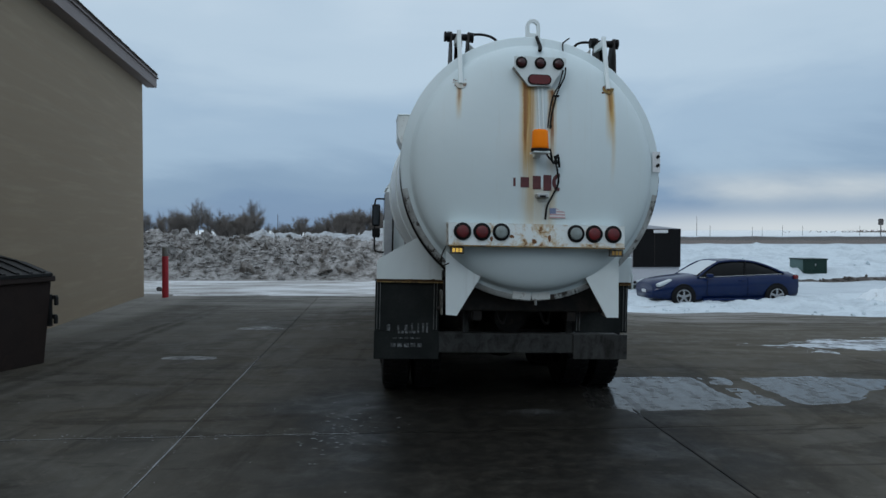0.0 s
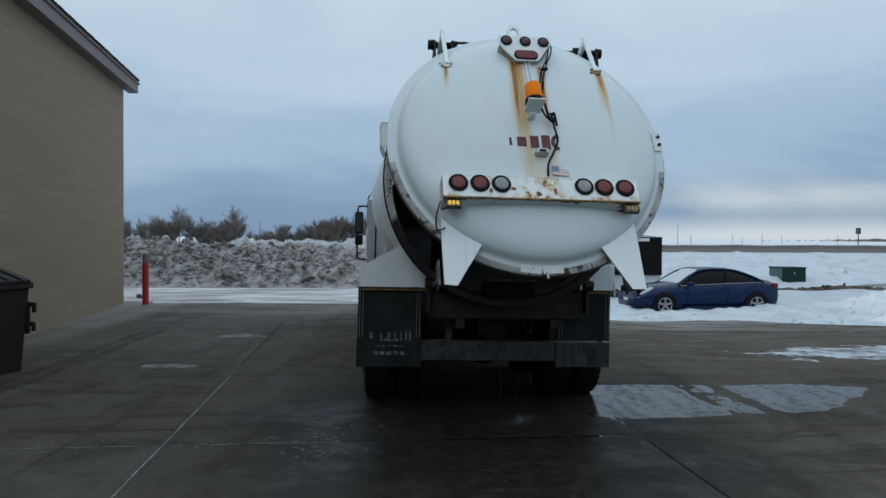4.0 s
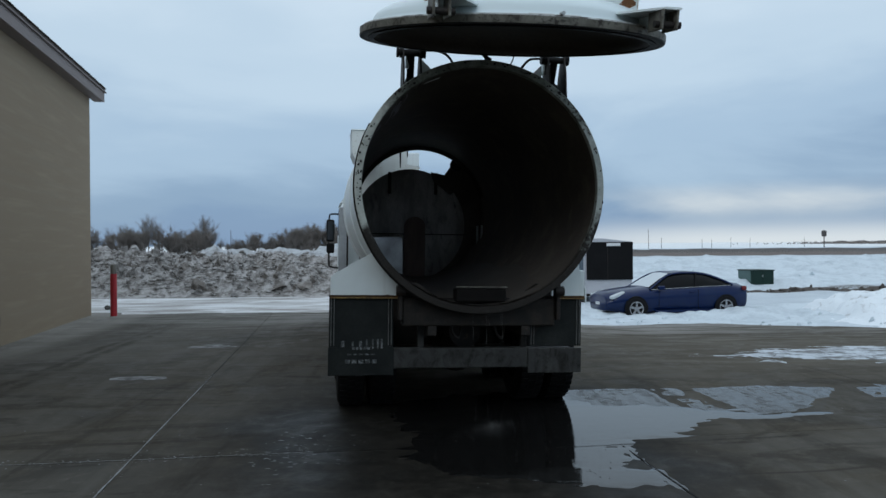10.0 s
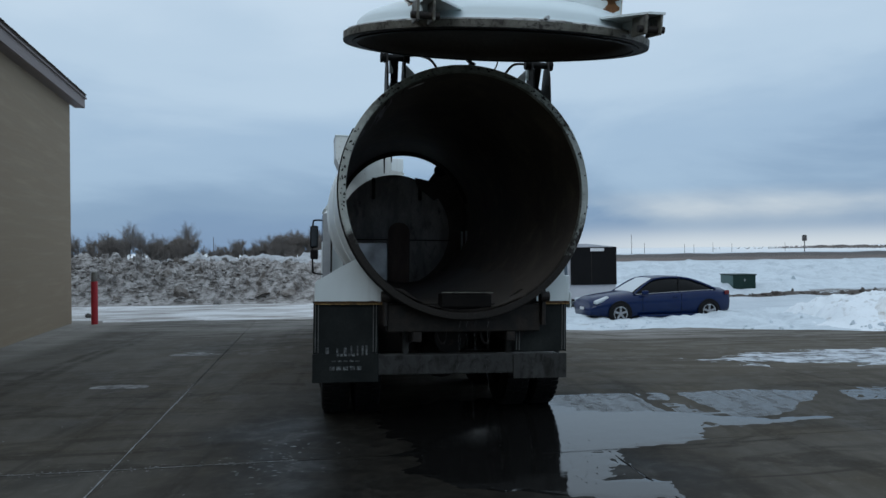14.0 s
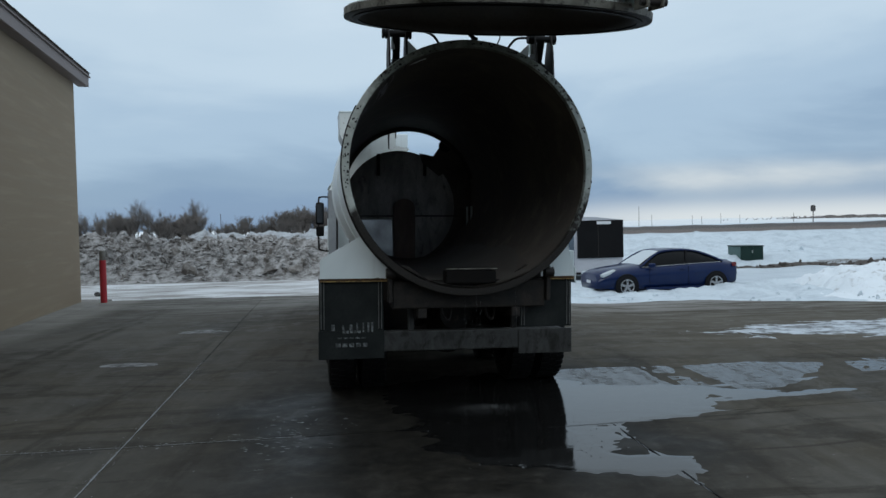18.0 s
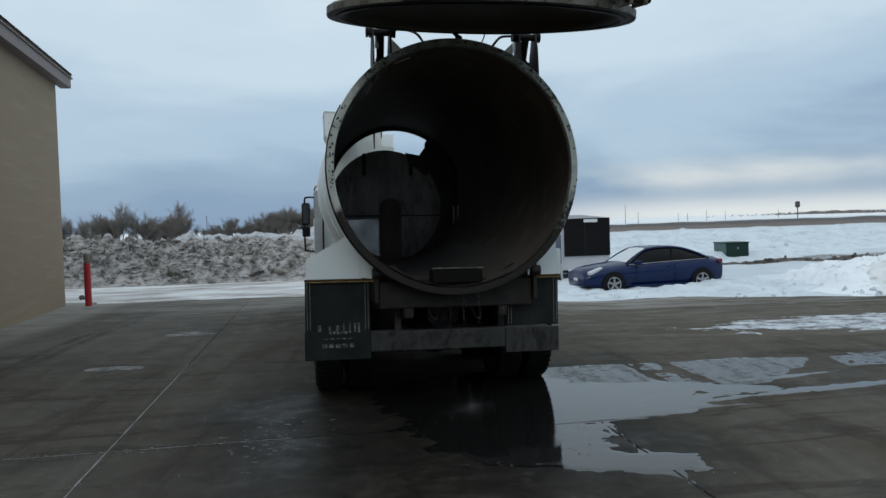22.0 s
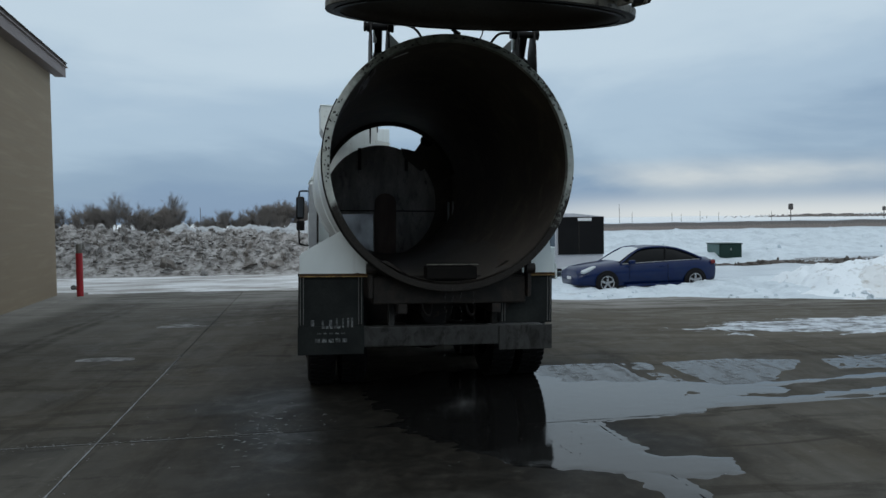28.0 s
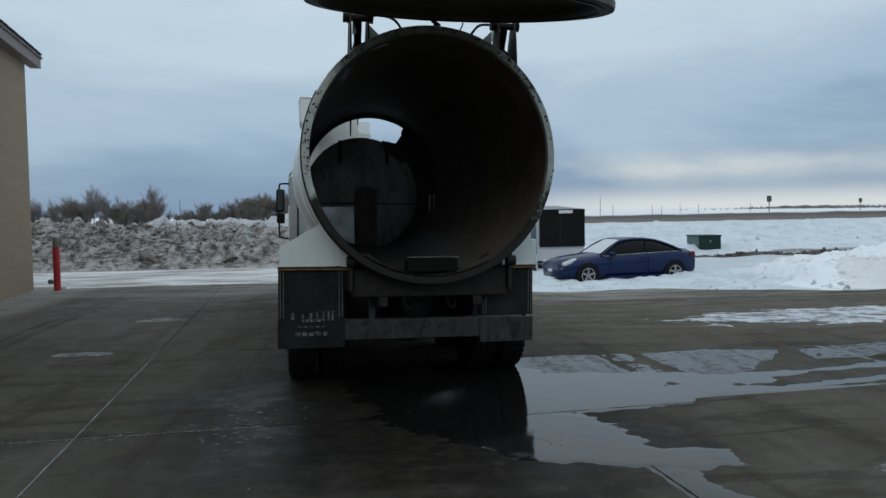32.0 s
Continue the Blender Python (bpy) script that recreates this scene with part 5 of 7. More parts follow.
def build_chassis():
    # hinge stands on the tank top
    for x in (-0.655, 0.655):
        zt = TANK[0][3] + math.sqrt(1.085 ** 2 - x * x)
        bm = rod((x - 0.115, 0.15, 3.335), (x + 0.115, 0.15, 3.335), 0.030, seg=16)
        part("hinge_pin", bm, M_BLACK, truck, "black greasy hinge pin")
        for s in (-1, 1):
            for q0, q1, r in ((0.080, 0.100, 0.047), (0.100, 0.112, 0.034), (0.108, 0.128, 0.044)):
                part("pin_collar", rod((x + s * q0, 0.15, 3.335), (x + s * q1, 0.15, 3.335), r, seg=16), M_BLACK, truck)
        for s in (-1, 1):
            zs = TANK[0][3] + math.sqrt(1.085 ** 2 - (x + s * 0.075) ** 2) - 0.02
            bm = prism([(0.03, zs), (0.06, 3.21), (0.11, 3.37), (0.20, 3.37), (0.28, 3.19), (0.32, zs)], 0.014, pose(x + s * 0.075 + 0.011, 0, 0, 0, 0, 90))
            part("hinge_bracket", bm, M_FRAME, truck, "dark grease-stained hinge bracket")
        bm = rod((x, 0.16, 3.33), (x + 0.01, 0.30, zt + 0.12), 0.034, seg=14)
        add_rod(bm, (x + 0.01, 0.26, zt + 0.10), (x + 0.02, 1.3, zt + 0.06), 0.042, seg=14)
        add_rod(bm, (x - 0.035, 0.24, zt + 0.06), (x + 0.045, 0.24, zt + 0.06), 0.052, seg=14)
        part("hydraulic_ram", bm, M_BLACK, truck, "greasy black hydraulic ram")
        part("gusset", prism([(x + (0.10 if x < 0 else -0.10), zt + 0.05), (x + (0.10 if x < 0 else -0.10), zt + 0.28), (x + (0.27 if x < 0 else -0.27), zt + 0.12)], 0.02, pose(0, 0.22, 0)), M_WORN, truck)
    part("hydraulic_hose", cable([(-0.55, 0.32, 3.40), (-0.42, 0.3, 3.405), (-0.30, 0.3, 3.36), (-0.18, 0.45, 3.24)], 0.012), M_BLACK, truck)
    part("hydraulic_hose", cable([(0.56, 0.3, 3.38), (0.45, 0.3, 3.36), (0.36, 0.35, 3.24)], 0.012), M_BLACK, truck)
    part("cable", cable([(0.05, 0.10, 3.30), (0.0, 0.16, 3.35), (0.04, 0.24, 3.38), (0.07, 0.4, 3.30)], 0.016), M_BLACK, truck)
    # rear crossmember below the mouth
    bm = box((0, 0.24, 1.045), (1.40, 0.10, 0.25), 0.012)
    part("rear_crossmember", bm, M_GRIME, truck, "dark grimy rear crossmember")
    part("cradle_plate", prism([(-0.70, 0.93), (-0.70, 1.30), (-0.55, 1.30), (-0.32, 1.14), (0.32, 1.14), (0.55, 1.30), (0.70, 1.30), (0.70, 0.93)], 0.03, pose(0, 0.31, 0)), M_GRIME, truck)
    for sx in (-1, 1):
        bm = box((sx * 0.72, 0.20, 1.17), (0.035, 0.12, 0.38), 0.006)
        add_rod(bm, (sx * 0.68, 0.13, 1.24), (sx * 0.76, 0.13, 1.24), 0.045, seg=16)
        part("latch_ear", bm, M_FRAME, truck, "dark latch ear")
        part("chassis_rail", box((sx * 0.43, 5.3, 0.96), (0.085, 10.2, 0.26), 0.01), M_FRAME, truck)
        part("bumper_strut", box((sx * 0.485 - 0.02, 0.43, 0.80), (0.055, 0.06, 0.24), 0.006), M_BUMPER, truck)
        part("bumper_gusset", prism([(0, 0), (0, 0.16), (0.12, 0.16)], 0.02, pose(sx * 0.50 + 0.02, 0.32, 0.80)), M_FRAME, truck)
    for x in (-0.25, 0.16):
        part("airline", cable([(x, 0.35, 0.98), (x + 0.03, 0.33, 0.84), (x + 0.09, 0.36, 0.80), (x + 0.12, 0.42, 0.92)], 0.012), M_FRAME, truck)
    part("axle_beam", rod((-0.9, 1.55, 0.52), (0.9, 1.55, 0.52), 0.075, seg=16), M_FRAME, truck)
    part("axle_beam", rod((-0.9, 2.9, 0.52), (0.9, 2.9, 0.52), 0.075, seg=16), M_FRAME, truck)
    bm = rod((0, 1.33, 0.54), (0, 1.60, 0.54), 0.20, 0.24, seg=20)
    part("differential", bm, M_FRAME, truck, smooth=True)
    # unseen solid blocks added under the frame so no light shows through
    part("drive_gear", box((0, 5.0, 0.56), (1.9, 2.6, 0.82), 0.05), M_FRAME, truck, "dark block added to stop light under the truck")
    part("spring_hanger", box((0, 2.25, 0.80), (1.36, 0.5, 0.62), 0.04), M_FRAME, truck)
    part("front_axle_beam", box((0, 8.9, 0.50), (1.9, 0.25, 0.34), 0.04), M_FRAME, truck)
    part("step_box", box((0, 7.6, 0.45), (2.2, 0.5, 0.62), 0.04), M_FRAME, truck)
    part("front_bumper", box((0, 11.2, 0.52), (2.3, 0.25, 0.45), 0.04), M_BUMPER, truck)
    part("spare_tank", rod((0, 0.9, 0.80), (0, 1.4, 0.80), 0.16, seg=20), M_FRAME, truck)
    # bumper bar
    bm = box((-0.03, 0.40, 0.612), (1.90, 0.10, 0.185), 0.012)
    bumper = part("rear_bumper", bm, M_BUMPER, truck, "road-grimed steel bumper bar")
    # mud flaps
    for sx in (-1, 1):
        w = 0.575 if sx < 0 else 0.50
        cx = -1.34 + w / 2 if sx < 0 else 0.998 - w / 2
        zt, zb = 1.165, 0.72
        flap = part("mud_flap", box((cx, 0.335, (zt + zb) / 2), (w, 0.016, zt - zb), 0.004), M_FLAP, truck, "dusty black rubber mud flap")
        low = part("flap_plate", box((cx, 0.338, 0.592 if sx < 0 else 0.585), (w + 0.012, 0.016, 0.255 if sx < 0 else 0.23), 0.004), M_FLAP if sx < 0 else M_BUMPER, truck, "dirty lower flap plate")
        for k in range(4):
            for e in (-1, 1):
                x = cx + e * (w / 2 - 0.018 - 0.026 * (k % 2))
                if k < 2:
                    part("flap_rib", box((x, 0.323, 0.945), (0.007, 0.010, 0.42), 0.002), M_RIB, flap)
        part("flap_rail", box((cx, 0.335, zt + 0.012), (w + 0.01, 0.05, 0.020), 0.004), M_GRIME, truck, "grimy flap rail")
        if sx < 0:
            for x, wd, h in ((-0.165, 0.030, 0.055), (-0.075, 0.016, 0.045), (-0.005, 0.026, 0.050), (0.050, 0.014, 0.085), (0.105, 0.014, 0.085), (0.150, 0.016, 0.085), (0.185, 0.016, 0.085)):
                part("print_bar", box((cx + x, 0.3262, 0.750), (wd, 0.003, h)), M_GREYTEXT, flap)
            for z, ww, h in ((0.72, 0.17, 0.022), (0.655, 0.26, 0.012), (0.592, 0.30, 0.034)):
                for k in range(5):
                    part("print_bar", box((cx - ww / 2 + (k + 0.5) * ww / 5, 0.3288 if z < 0.72 else 0.3262, z - (0.01 if z > 0.7 else 0)), (ww / 5 * 0.72, 0.003, h)), M_GREYTEXT, low)
    # white fenders over the rear wheels
    for sx in (-1, 1):
        e = 0.0 if sx < 0 else -0.20
        poly = [(1.33 + e * 1.6, 1.175), (1.33 + e * 1.6, 1.34), (1.31 + e * 1.6, 1.37), (0.97, 1.565)] + [(x, ZC - math.sqrt(1.135 ** 2 - x * x)) for x in (0.93, 0.88, 0.82, 0.75, 0.68)] + [(0.62, 1.175)]
        poly = [(sx * x, z) for x, z in poly]
        part("fender_end", prism(poly, 0.02, pose(0, 0.345, 0)), M_WHITE, truck, "white fender end plate")
        bm = prism([(sx * (x + e * 0.6), z) for x, z in ((1.18, 1.12), (1.18, 1.25), (1.165, 1.28), (1.11, 1.33), (1.10, 1.315), (1.15, 1.27), (1.165, 1.25), (1.165, 1.12))], 3.3, pose(0, 0.365, 0))
        part("fender", bm, M_WHITE, truck, "white wheel fender")
        x0, x1 = (-1.33, -0.70) if sx < 0 else (0.72, 1.015)
        n = 26
        low = [(x0 + (x1 - x0) * k / n, 1.168) for k in range(n + 1)]
        high = [(x, 1.184 + 0.014 * abs(noise.noise((x * 9, 0, 3.0))) + 0.012 * abs(noise.noise((x * 31, 0, 5.0)))) for x, _ in low]
        part("fender_rust_edge", prism(low + high[::-1], 0.012, pose(0, 0.298, 0)), M_CAKED, truck, "ragged rusted fender edge")
        part("fender_lip", box(((x0 + x1) / 2, 0.297, 1.164), (x1 - x0, 0.014, 0.008), 0.002), M_EDGE, truck, "rust-yellow lip")
    # wheels: two rear axles with twin tyres, one front axle
    def wheel(x, y, width, parent_label):
        w = new("wheel")
        w.parent = truck
        w["label"] = parent_label
        w.matrix_basis = LEAN.inverted() @ pose(x, y, 0.515, 0, 0, 90)
        h = width / 2
        prof = [(0.29, -h * 0.9), (0.40, -h), (0.47, -h * 0.98), (0.505, -h * 0.82), (0.515, -h * 0.6), (0.515, h * 0.6), (0.505, h * 0.82), (0.47, h * 0.98), (0.40, h), (0.29, h * 0.9)]
        part("tyre", lathe(prof, 40), M_BLACK, w, smooth=True)
        bm = bmesh.new()
        for k in range(44):
            a = math.tau * k / 44
            for s in (-1, 0, 1):
                add_box(bm, Vector((0.516 * math.sin(a + s * 0.05), s * h * 0.58, 0.516 * math.cos(a + s * 0.05))), (0.042, h * 0.5, 0.016), 0, pose(0, 0, 0, 0, math.degrees(a + s * 0.05), 0))
        part("tread", bm, M_BLACK, w)
        part("rim_disc", lathe([(0.29, -h * 0.85), (0.27, h * 0.2), (0.12, h * 0.4), (0.0, h * 0.4)], 30), M_CHROME, w, smooth=True)
    for y in (1.55, 2.9):
        for sx in (-1, 1):
            for x in (1.085, 0.77):
                wheel(sx * x - 0.05, y, 0.27, "black truck tyre on a steel rim")
    for sx in (-1, 1):
        wheel(sx * 1.04, 8.9, 0.29, "black truck tyre on a steel rim")


build_chassis()


def build_cab():
    m_glass = surface("dark_cab_glass", (0.02, 0.025, 0.03), 0.08, 0, None, 3, 30, bump=0)
    m_grey = surface("pale_grey_panel", (0.42, 0.45, 0.47), 0.45, 0.2, (0.32, 0.34, 0.36), 4, 40, bump=0.1)
    cab = part("cab", box((0, 8.65, 1.68), (2.16, 1.75, 1.55), 0.10), M_WHITE, truck, "white truck cab")
    bm = prism([(-1.08, 2.44), (1.08, 2.44), (0.96, 2.60), (0.5, 2.68), (-0.5, 2.68), (-0.96, 2.60)], 1.6, pose(0, 7.85, 0))
    part("cab_roof", bm, M_WHITE, truck)
    part("hood", box((0, 10.3, 1.35), (1.9, 1.7, 0.95), 0.15), M_WHITE, truck)
    part("rear_window", box((0, 7.768, 2.1), (1.3, 0.02, 0.42), 0.01), m_glass, cab)
    for sx in (-1, 1):
        part("side_window", box((sx * 1.081, 8.75, 2.1), (0.02, 0.95, 0.5), 0.01), m_glass, cab)
        # corner posts and ladder rails behind the cab
        part("corner_post", box((sx * 1.03, 7.5, 1.60), (0.14, 0.12, 1.50), 0.015), m_grey, truck, "pale grey upright panel")
        part("corner_post", box((sx * 0.945, 7.5, 1.56), (0.03, 0.10, 1.36), 0.015), M_FRAME, truck)
        bm = cable([(sx * 1.08, 8.2, 2.25), (sx * 1.22, 8.2, 2.25), (sx * 1.265, 8.2, 2.20), (sx * 1.27, 8.2, 1.9), (sx * 1.265, 8.2, 1.33), (sx * 1.22, 8.2, 1.25), (sx * 1.08, 8.2, 1.23)], 0.016, 8)
        part("mirror_arm", bm, M_BLACK, truck, "black mirror arm")
        part("mirror", box((sx * 1.245, 8.15, 1.935), (0.155, 0.10, 0.42), 0.035), M_BLACK, truck, "black tall wing mirror")
        part("mirror_glass", box((sx * 1.245, 8.095, 1.935), (0.12, 0.006, 0.36), 0.01), m_glass, truck)
        part("wide_mirror", box((sx * 1.24, 8.15, 1.605), (0.15, 0.09, 0.19), 0.03), M_BLACK, truck, "black wide-angle mirror")
    # housings beside and behind the tank
    bm = prism([(-0.66, 2.98), (-0.88, 3.055), (-0.937, 3.18), (-0.942, 3.53), (-0.46, 3.53), (-0.46, 3.03)], 0.8, pose(0, 6.05, 0))
    part("filter_housing", bm, M_WORN, truck, "worn white filter housing")
    part("housing_lid", box((-0.70, 6.45, 3.542), (0.50, 0.84, 0.02), 0.006), M_WHITE, truck)
    part("pump_cabinet", box((0.35, 6.95, 1.75), (1.5, 0.8, 1.1), 0.04), M_WHITE, truck, "white pump cabinet")
    part("mud_guard_stay", box((1.02, 0.52, 1.30), (0.05, 0.3, 0.25), 0.01), M_WHITE, truck)
    part("side_ladder", add_rod(add_rod(bmesh.new(), (1.10, 5.4, 1.0), (1.10, 5.4, 2.0), 0.018), (1.10, 5.75, 1.0), (1.10, 5.75, 2.0), 0.018), M_WHITE, truck)


build_cab()

# ---- red bollard, bin ----


def build_bollard():
    m_red = surface("scuffed_red_paint", (0.42, 0.018, 0.028), 0.5, 0, (0.30, 0.012, 0.02), 6, 50, bump=0.15)
    m_cap = surface("bare_grey_steel", (0.16, 0.15, 0.13), 0.7, 0.2, (0.10, 0.095, 0.085), 8, 60, bump=0.3)
    post = thing("bollard", pose(-7.00, 19.47, -0.02), "red steel bollard with a bare grey top by the wall", "bollard")
    bm = lathe([(0.078, 0.0), (0.078, 1.06)], 20)
    bm.transform(pose(0, 0, 0, 90, 0, 0))
    part("sleeve", bm, m_red, post, "red painted sleeve", smooth=True)
    bm = lathe([(0.071, 1.05), (0.071, 1.26), (0.05, 1.29), (0.0, 1.30)], 20)
    bm.transform(pose(0, 0, 0, 90, 0, 0))
    part("cap", bm, m_cap, post, "bare grey steel top", smooth=True)


build_bollard()


def build_stone():
    bm = bmesh.new()
    bmesh.ops.create_icosphere(bm, subdivisions=2, radius=0.10)
    for v in bm.verts:
        v.co *= 1 + 0.5 * noise.noise(v.co * 9)
        v.co.z = max(v.co.z * 0.8, -0.05)
    ob = new("stone", mesh_of("stone", bm, M_SOILED))
    ob.matrix_basis = pose(-7.93, 21.6, 0.04)
    tagged(ob, "small dark stone on the icy drive", "stone")


M_SOILED = surface("dark_wet_stone", (0.022, 0.020, 0.018), 0.6, 0, (0.045, 0.040, 0.035), 9, 60, bump=0.4)
build_stone()


def build_dumpster():
    m_body = surface("dark_brown_bin_paint", (0.021, 0.0100, 0.0075), 0.7, 0.0, (0.012, 0.0060, 0.0048), 2.5, 40, bump=0.25, dirt=(0.040, 0.022, 0.015), dirt_lo=0.6, dirt_hi=0.8)
    m_lid = surface("black_plastic_lid", (0.011, 0.0115, 0.0125), 0.5, 0, (0.018, 0.0185, 0.020), 3, 40, bump=0.2, spec=0.3)
    d = math.degrees(math.atan2(0.18, 0.65))
    # y runs along the long side, away from the eye; x outwards
    at = pose(-4.98, 9.63, 0.02, 0, 0, -d)
    bin_ = thing("dumpster", at, "dark brown steel dumpster with black plastic lids", "dumpster")
    L = 1.85
    poly = [(-1.30, -0.015), (-0.008, -0.015), (0.115, 1.04), (-1.42, 1.22)]
    bm = bmesh.new()
    f0 = [bm.verts.new((x, 0, z)) for x, z in poly]
    f1 = [bm.verts.new((x, -L, z)) for x, z in poly]
    bm.faces.new(f0[:])
    bm.faces.new(f1[::-1])
    for i in (0, 1, 3):
        j = (i + 1) % 4
        bm.faces.new((f0[i], f1[i], f1[j], f0[j]))
    part("body", bm, m_body, bin_, "dark brown steel body")
    bm = box((0.115, -L / 2, 1.04), (0.07, L + 0.08, 0.07), 0.012)
    add_box(bm, (-0.65, 0.0, 1.13), (1.56, 0.07, 0.07), 0.01, pose(0, 0, 0, 0, 6.7, 0))
    add_box(bm, (-0.65, -L, 1.13), (1.56, 0.07, 0.07), 0.01, pose(0, 0, 0, 0, 6.7, 0))
    part("top_rail", bm, m_body, bin_)
    for k in range(2):
        y0 = -0.02 - k * (L / 2)
        bm = bmesh.new()
        prof = [(0.16, 1.075), (0.16, 1.11), (-0.25, 1.245), (-0.70, 1.335), (-1.40, 1.36), (-1.40, 1.32), (-0.70, 1.295), (-0.25, 1.205)]
        add_prism(bm, prof, L / 2 - 0.03, pose(0, y0 - L / 2 + 0.03, 0))
        for q in range(4):
            yy = y0 - 0.10 - q * 0.20
            add_prism(bm, [(0.14, 1.112), (0.14, 1.135), (-0.25, 1.268), (-0.70, 1.355), (-0.70, 1.335), (-0.25, 1.246)], 0.05, pose(0, yy - 0.05, 0))
        part("lid", bm, m_lid, bin_, "ribbed black plastic lid")
    bm = box((0.05, 0.035, 0.64), (0.06, 0.05, 0.40), 0.008)
    add_box(bm, (0.075, 0.07, 0.80), (0.12, 0.05, 0.055), 0.01)
    add_box(bm, (0.125, 0.07, 0.755), (0.035, 0.05, 0.11), 0.01)
    add_box(bm, (0.075, 0.07, 0.56), (0.10, 0.05, 0.055), 0.01)
    add_box(bm, (0.115, 0.07, 0.52), (0.035, 0.05, 0.10), 0.01)
    part("lift_hook", bm, m_lid, bin_, "dark steel lift hooks")


build_dumpster()

# ---- the blue car ----


def build_car():
    m_blue, nt, b = blank("metallic_blue_paint")
    v = coords(nt)
    fl = noise_node(nt, v, 400, 2)
    big = noise_node(nt, v, 2.0, 5)
    c = mix_col(nt, fl, (0.0014, 0.0085, 0.042), (0.0024, 0.0130, 0.062))
    c = mix_col(nt, math_node(nt, "MULTIPLY", ramp_between(nt, big, 0.5, 0.8), 0.25), c, (0.020, 0.035, 0.07))
    nt.links.new(c, b.inputs["Base Color"])
    b.inputs["Metallic"].default_value = 0.1
    b.inputs["Roughness"].default_value = 0.4
    b.inputs["Specular IOR Level"].default_value = 0.05
    b.inputs["Coat Weight"].default_value = 0.45
    b.inputs["Coat Roughness"].default_value = 0.05
    m_glass, nt, b = blank("tinted_glass")
    b.inputs["Base Color"].default_value = (0.004, 0.0045, 0.005, 1)
    b.inputs["Roughness"].default_value = 0.06
    b.inputs["Specular IOR Level"].default_value = 0.12
    m_scr, nt, b = blank("pale_windscreen")
    b.inputs["Base Color"].default_value = (0.46, 0.50, 0.53, 1)
    b.inputs["Roughness"].default_value = 0.25
    m_head, nt, b = blank("headlamp_glass")
    b.inputs["Base Color"].default_value = (0.42, 0.46, 0.48, 1)
    b.inputs["Roughness"].default_value = 0.12
    m_rim = surface("silver_alloy", (0.40, 0.41, 0.42), 0.3, 0.85, (0.28, 0.28, 0.29), 9, 60, bump=0.1)
    m_trim = surface("black_car_trim", (0.008, 0.008, 0.009), 0.6, 0, None, 8, 60, spec=0.1)
    m_tail = lens("car_tail_lens", (0.13, 0.012, 0.014))
    # x runs from nose to tail, y from the near side (0) inwards; turned so that the nose looks along -x
    car = thing("car", pose(6.18, 23.75, -0.61, 0, 0, 8), "metallic blue two-door car parked in snow", "car")
    L, W = 4.68, 0.89

    def section(s):
        nose = step(0.0, 0.75, s)
        tail = 1 - step(3.95, 4.68, s)
        w = W * (0.72 + 0.28 * math.sqrt(max(nose, 0.0))) * (0.80 + 0.20 * math.sqrt(max(tail, 0.0)))
        zl = 0.20 + 0.06 * (1 - nose) + 0.10 * (1 - tail)
        top = np.interp(s, [0, 0.10, 0.5, 1.0, 1.45, 2.1, 3.2, 4.1, 4.5, 4.62, 4.68], [0.71, 0.80, 0.872, 0.93, 0.985, 0.99, 1.02, 1.055, 1.04, 1.01, 0.90])
        belt = np.interp(s, [0, 0.2, 0.8, 1.45, 3.0, 4.1, 4.68], [0.62, 0.70, 0.79, 0.86, 0.93, 0.96, 0.86])
        return [(0, zl), (w * 0.80, zl), (w * 0.90, zl + 0.05), (w * 0.955, 0.42), (w, 0.62), (w * 0.975, belt - 0.06), (w * 0.93, belt), (w * 0.80, min(top, belt + 0.07)), (w * 0.45, top), (0, top + 0.01)]

    st = [0, 0.04, 0.12, 0.25, 0.45, 0.7, 0.95, 1.2, 1.45, 1.8, 2.2, 2.7, 3.2, 3.6, 4.0, 4.2, 4.4, 4.55, 4.63, 4.68]
    bm = bmesh.new()
    rows = []
    for s in st:
        p = section(s)
        ring = [bm.verts.new((s, -y, z)) for y, z in p] + [bm.verts.new((s, y, z)) for y, z in p[-2:0:-1]]
        rows.append(ring)
    n = len(rows[0])
    for a, c2 in zip(rows, rows[1:]):
        for i in range(n):
            bm.faces.new((a[i], c2[i], c2[(i + 1) % n], a[(i + 1) % n]))
    bm.faces.new(rows[0][::-1])
    bm.faces.new(rows[-1])
    body = part("body", bm, m_blue, car, "metallic blue body shell", smooth=True)
    # greenhouse: glass sides with a body-coloured roof
    gh = [1.38, 1.75, 2.1, 2.6, 3.2, 3.7, 4.12]
    roof = np.interp(gh, [1.38, 1.75, 2.1, 2.6, 3.2, 3.7, 4.12], [0.975, 1.20, 1.375, 1.43, 1.40, 1.25, 1.055])

    def shell():
        bm = bmesh.new()
        rows = []
        for s, zr in zip(gh, roof):
            belt = np.interp(s, [1.38, 3.0, 4.12], [0.88, 0.94, 0.97])
            wb, wr = W * 0.90, W * 0.66
            k = (zr - belt) / 0.48
            wt = wb + (wr - wb) * min(max(k, 0), 1)
            rows.append([bm.verts.new((s, y, z)) for y, z in ((-wb, belt - 0.03), (-wb, belt), (-wt, zr - 0.055), (-wt * 0.86, zr - 0.012), (0, zr + 0.012), (wt * 0.86, zr - 0.012), (wt, zr - 0.055), (wb, belt), (wb, belt - 0.03))])
        return bm, rows
    bm, rows = shell()
    for a, c2 in zip(rows, rows[1:]):
        for i in (0, 1, 2, 5, 6, 7):
            bm.faces.new((a[i], c2[i], c2[i + 1], a[i + 1]))
    part("side_glass", bm, m_glass, car, "dark tinted side windows", smooth=True)
    bm, rows = shell()
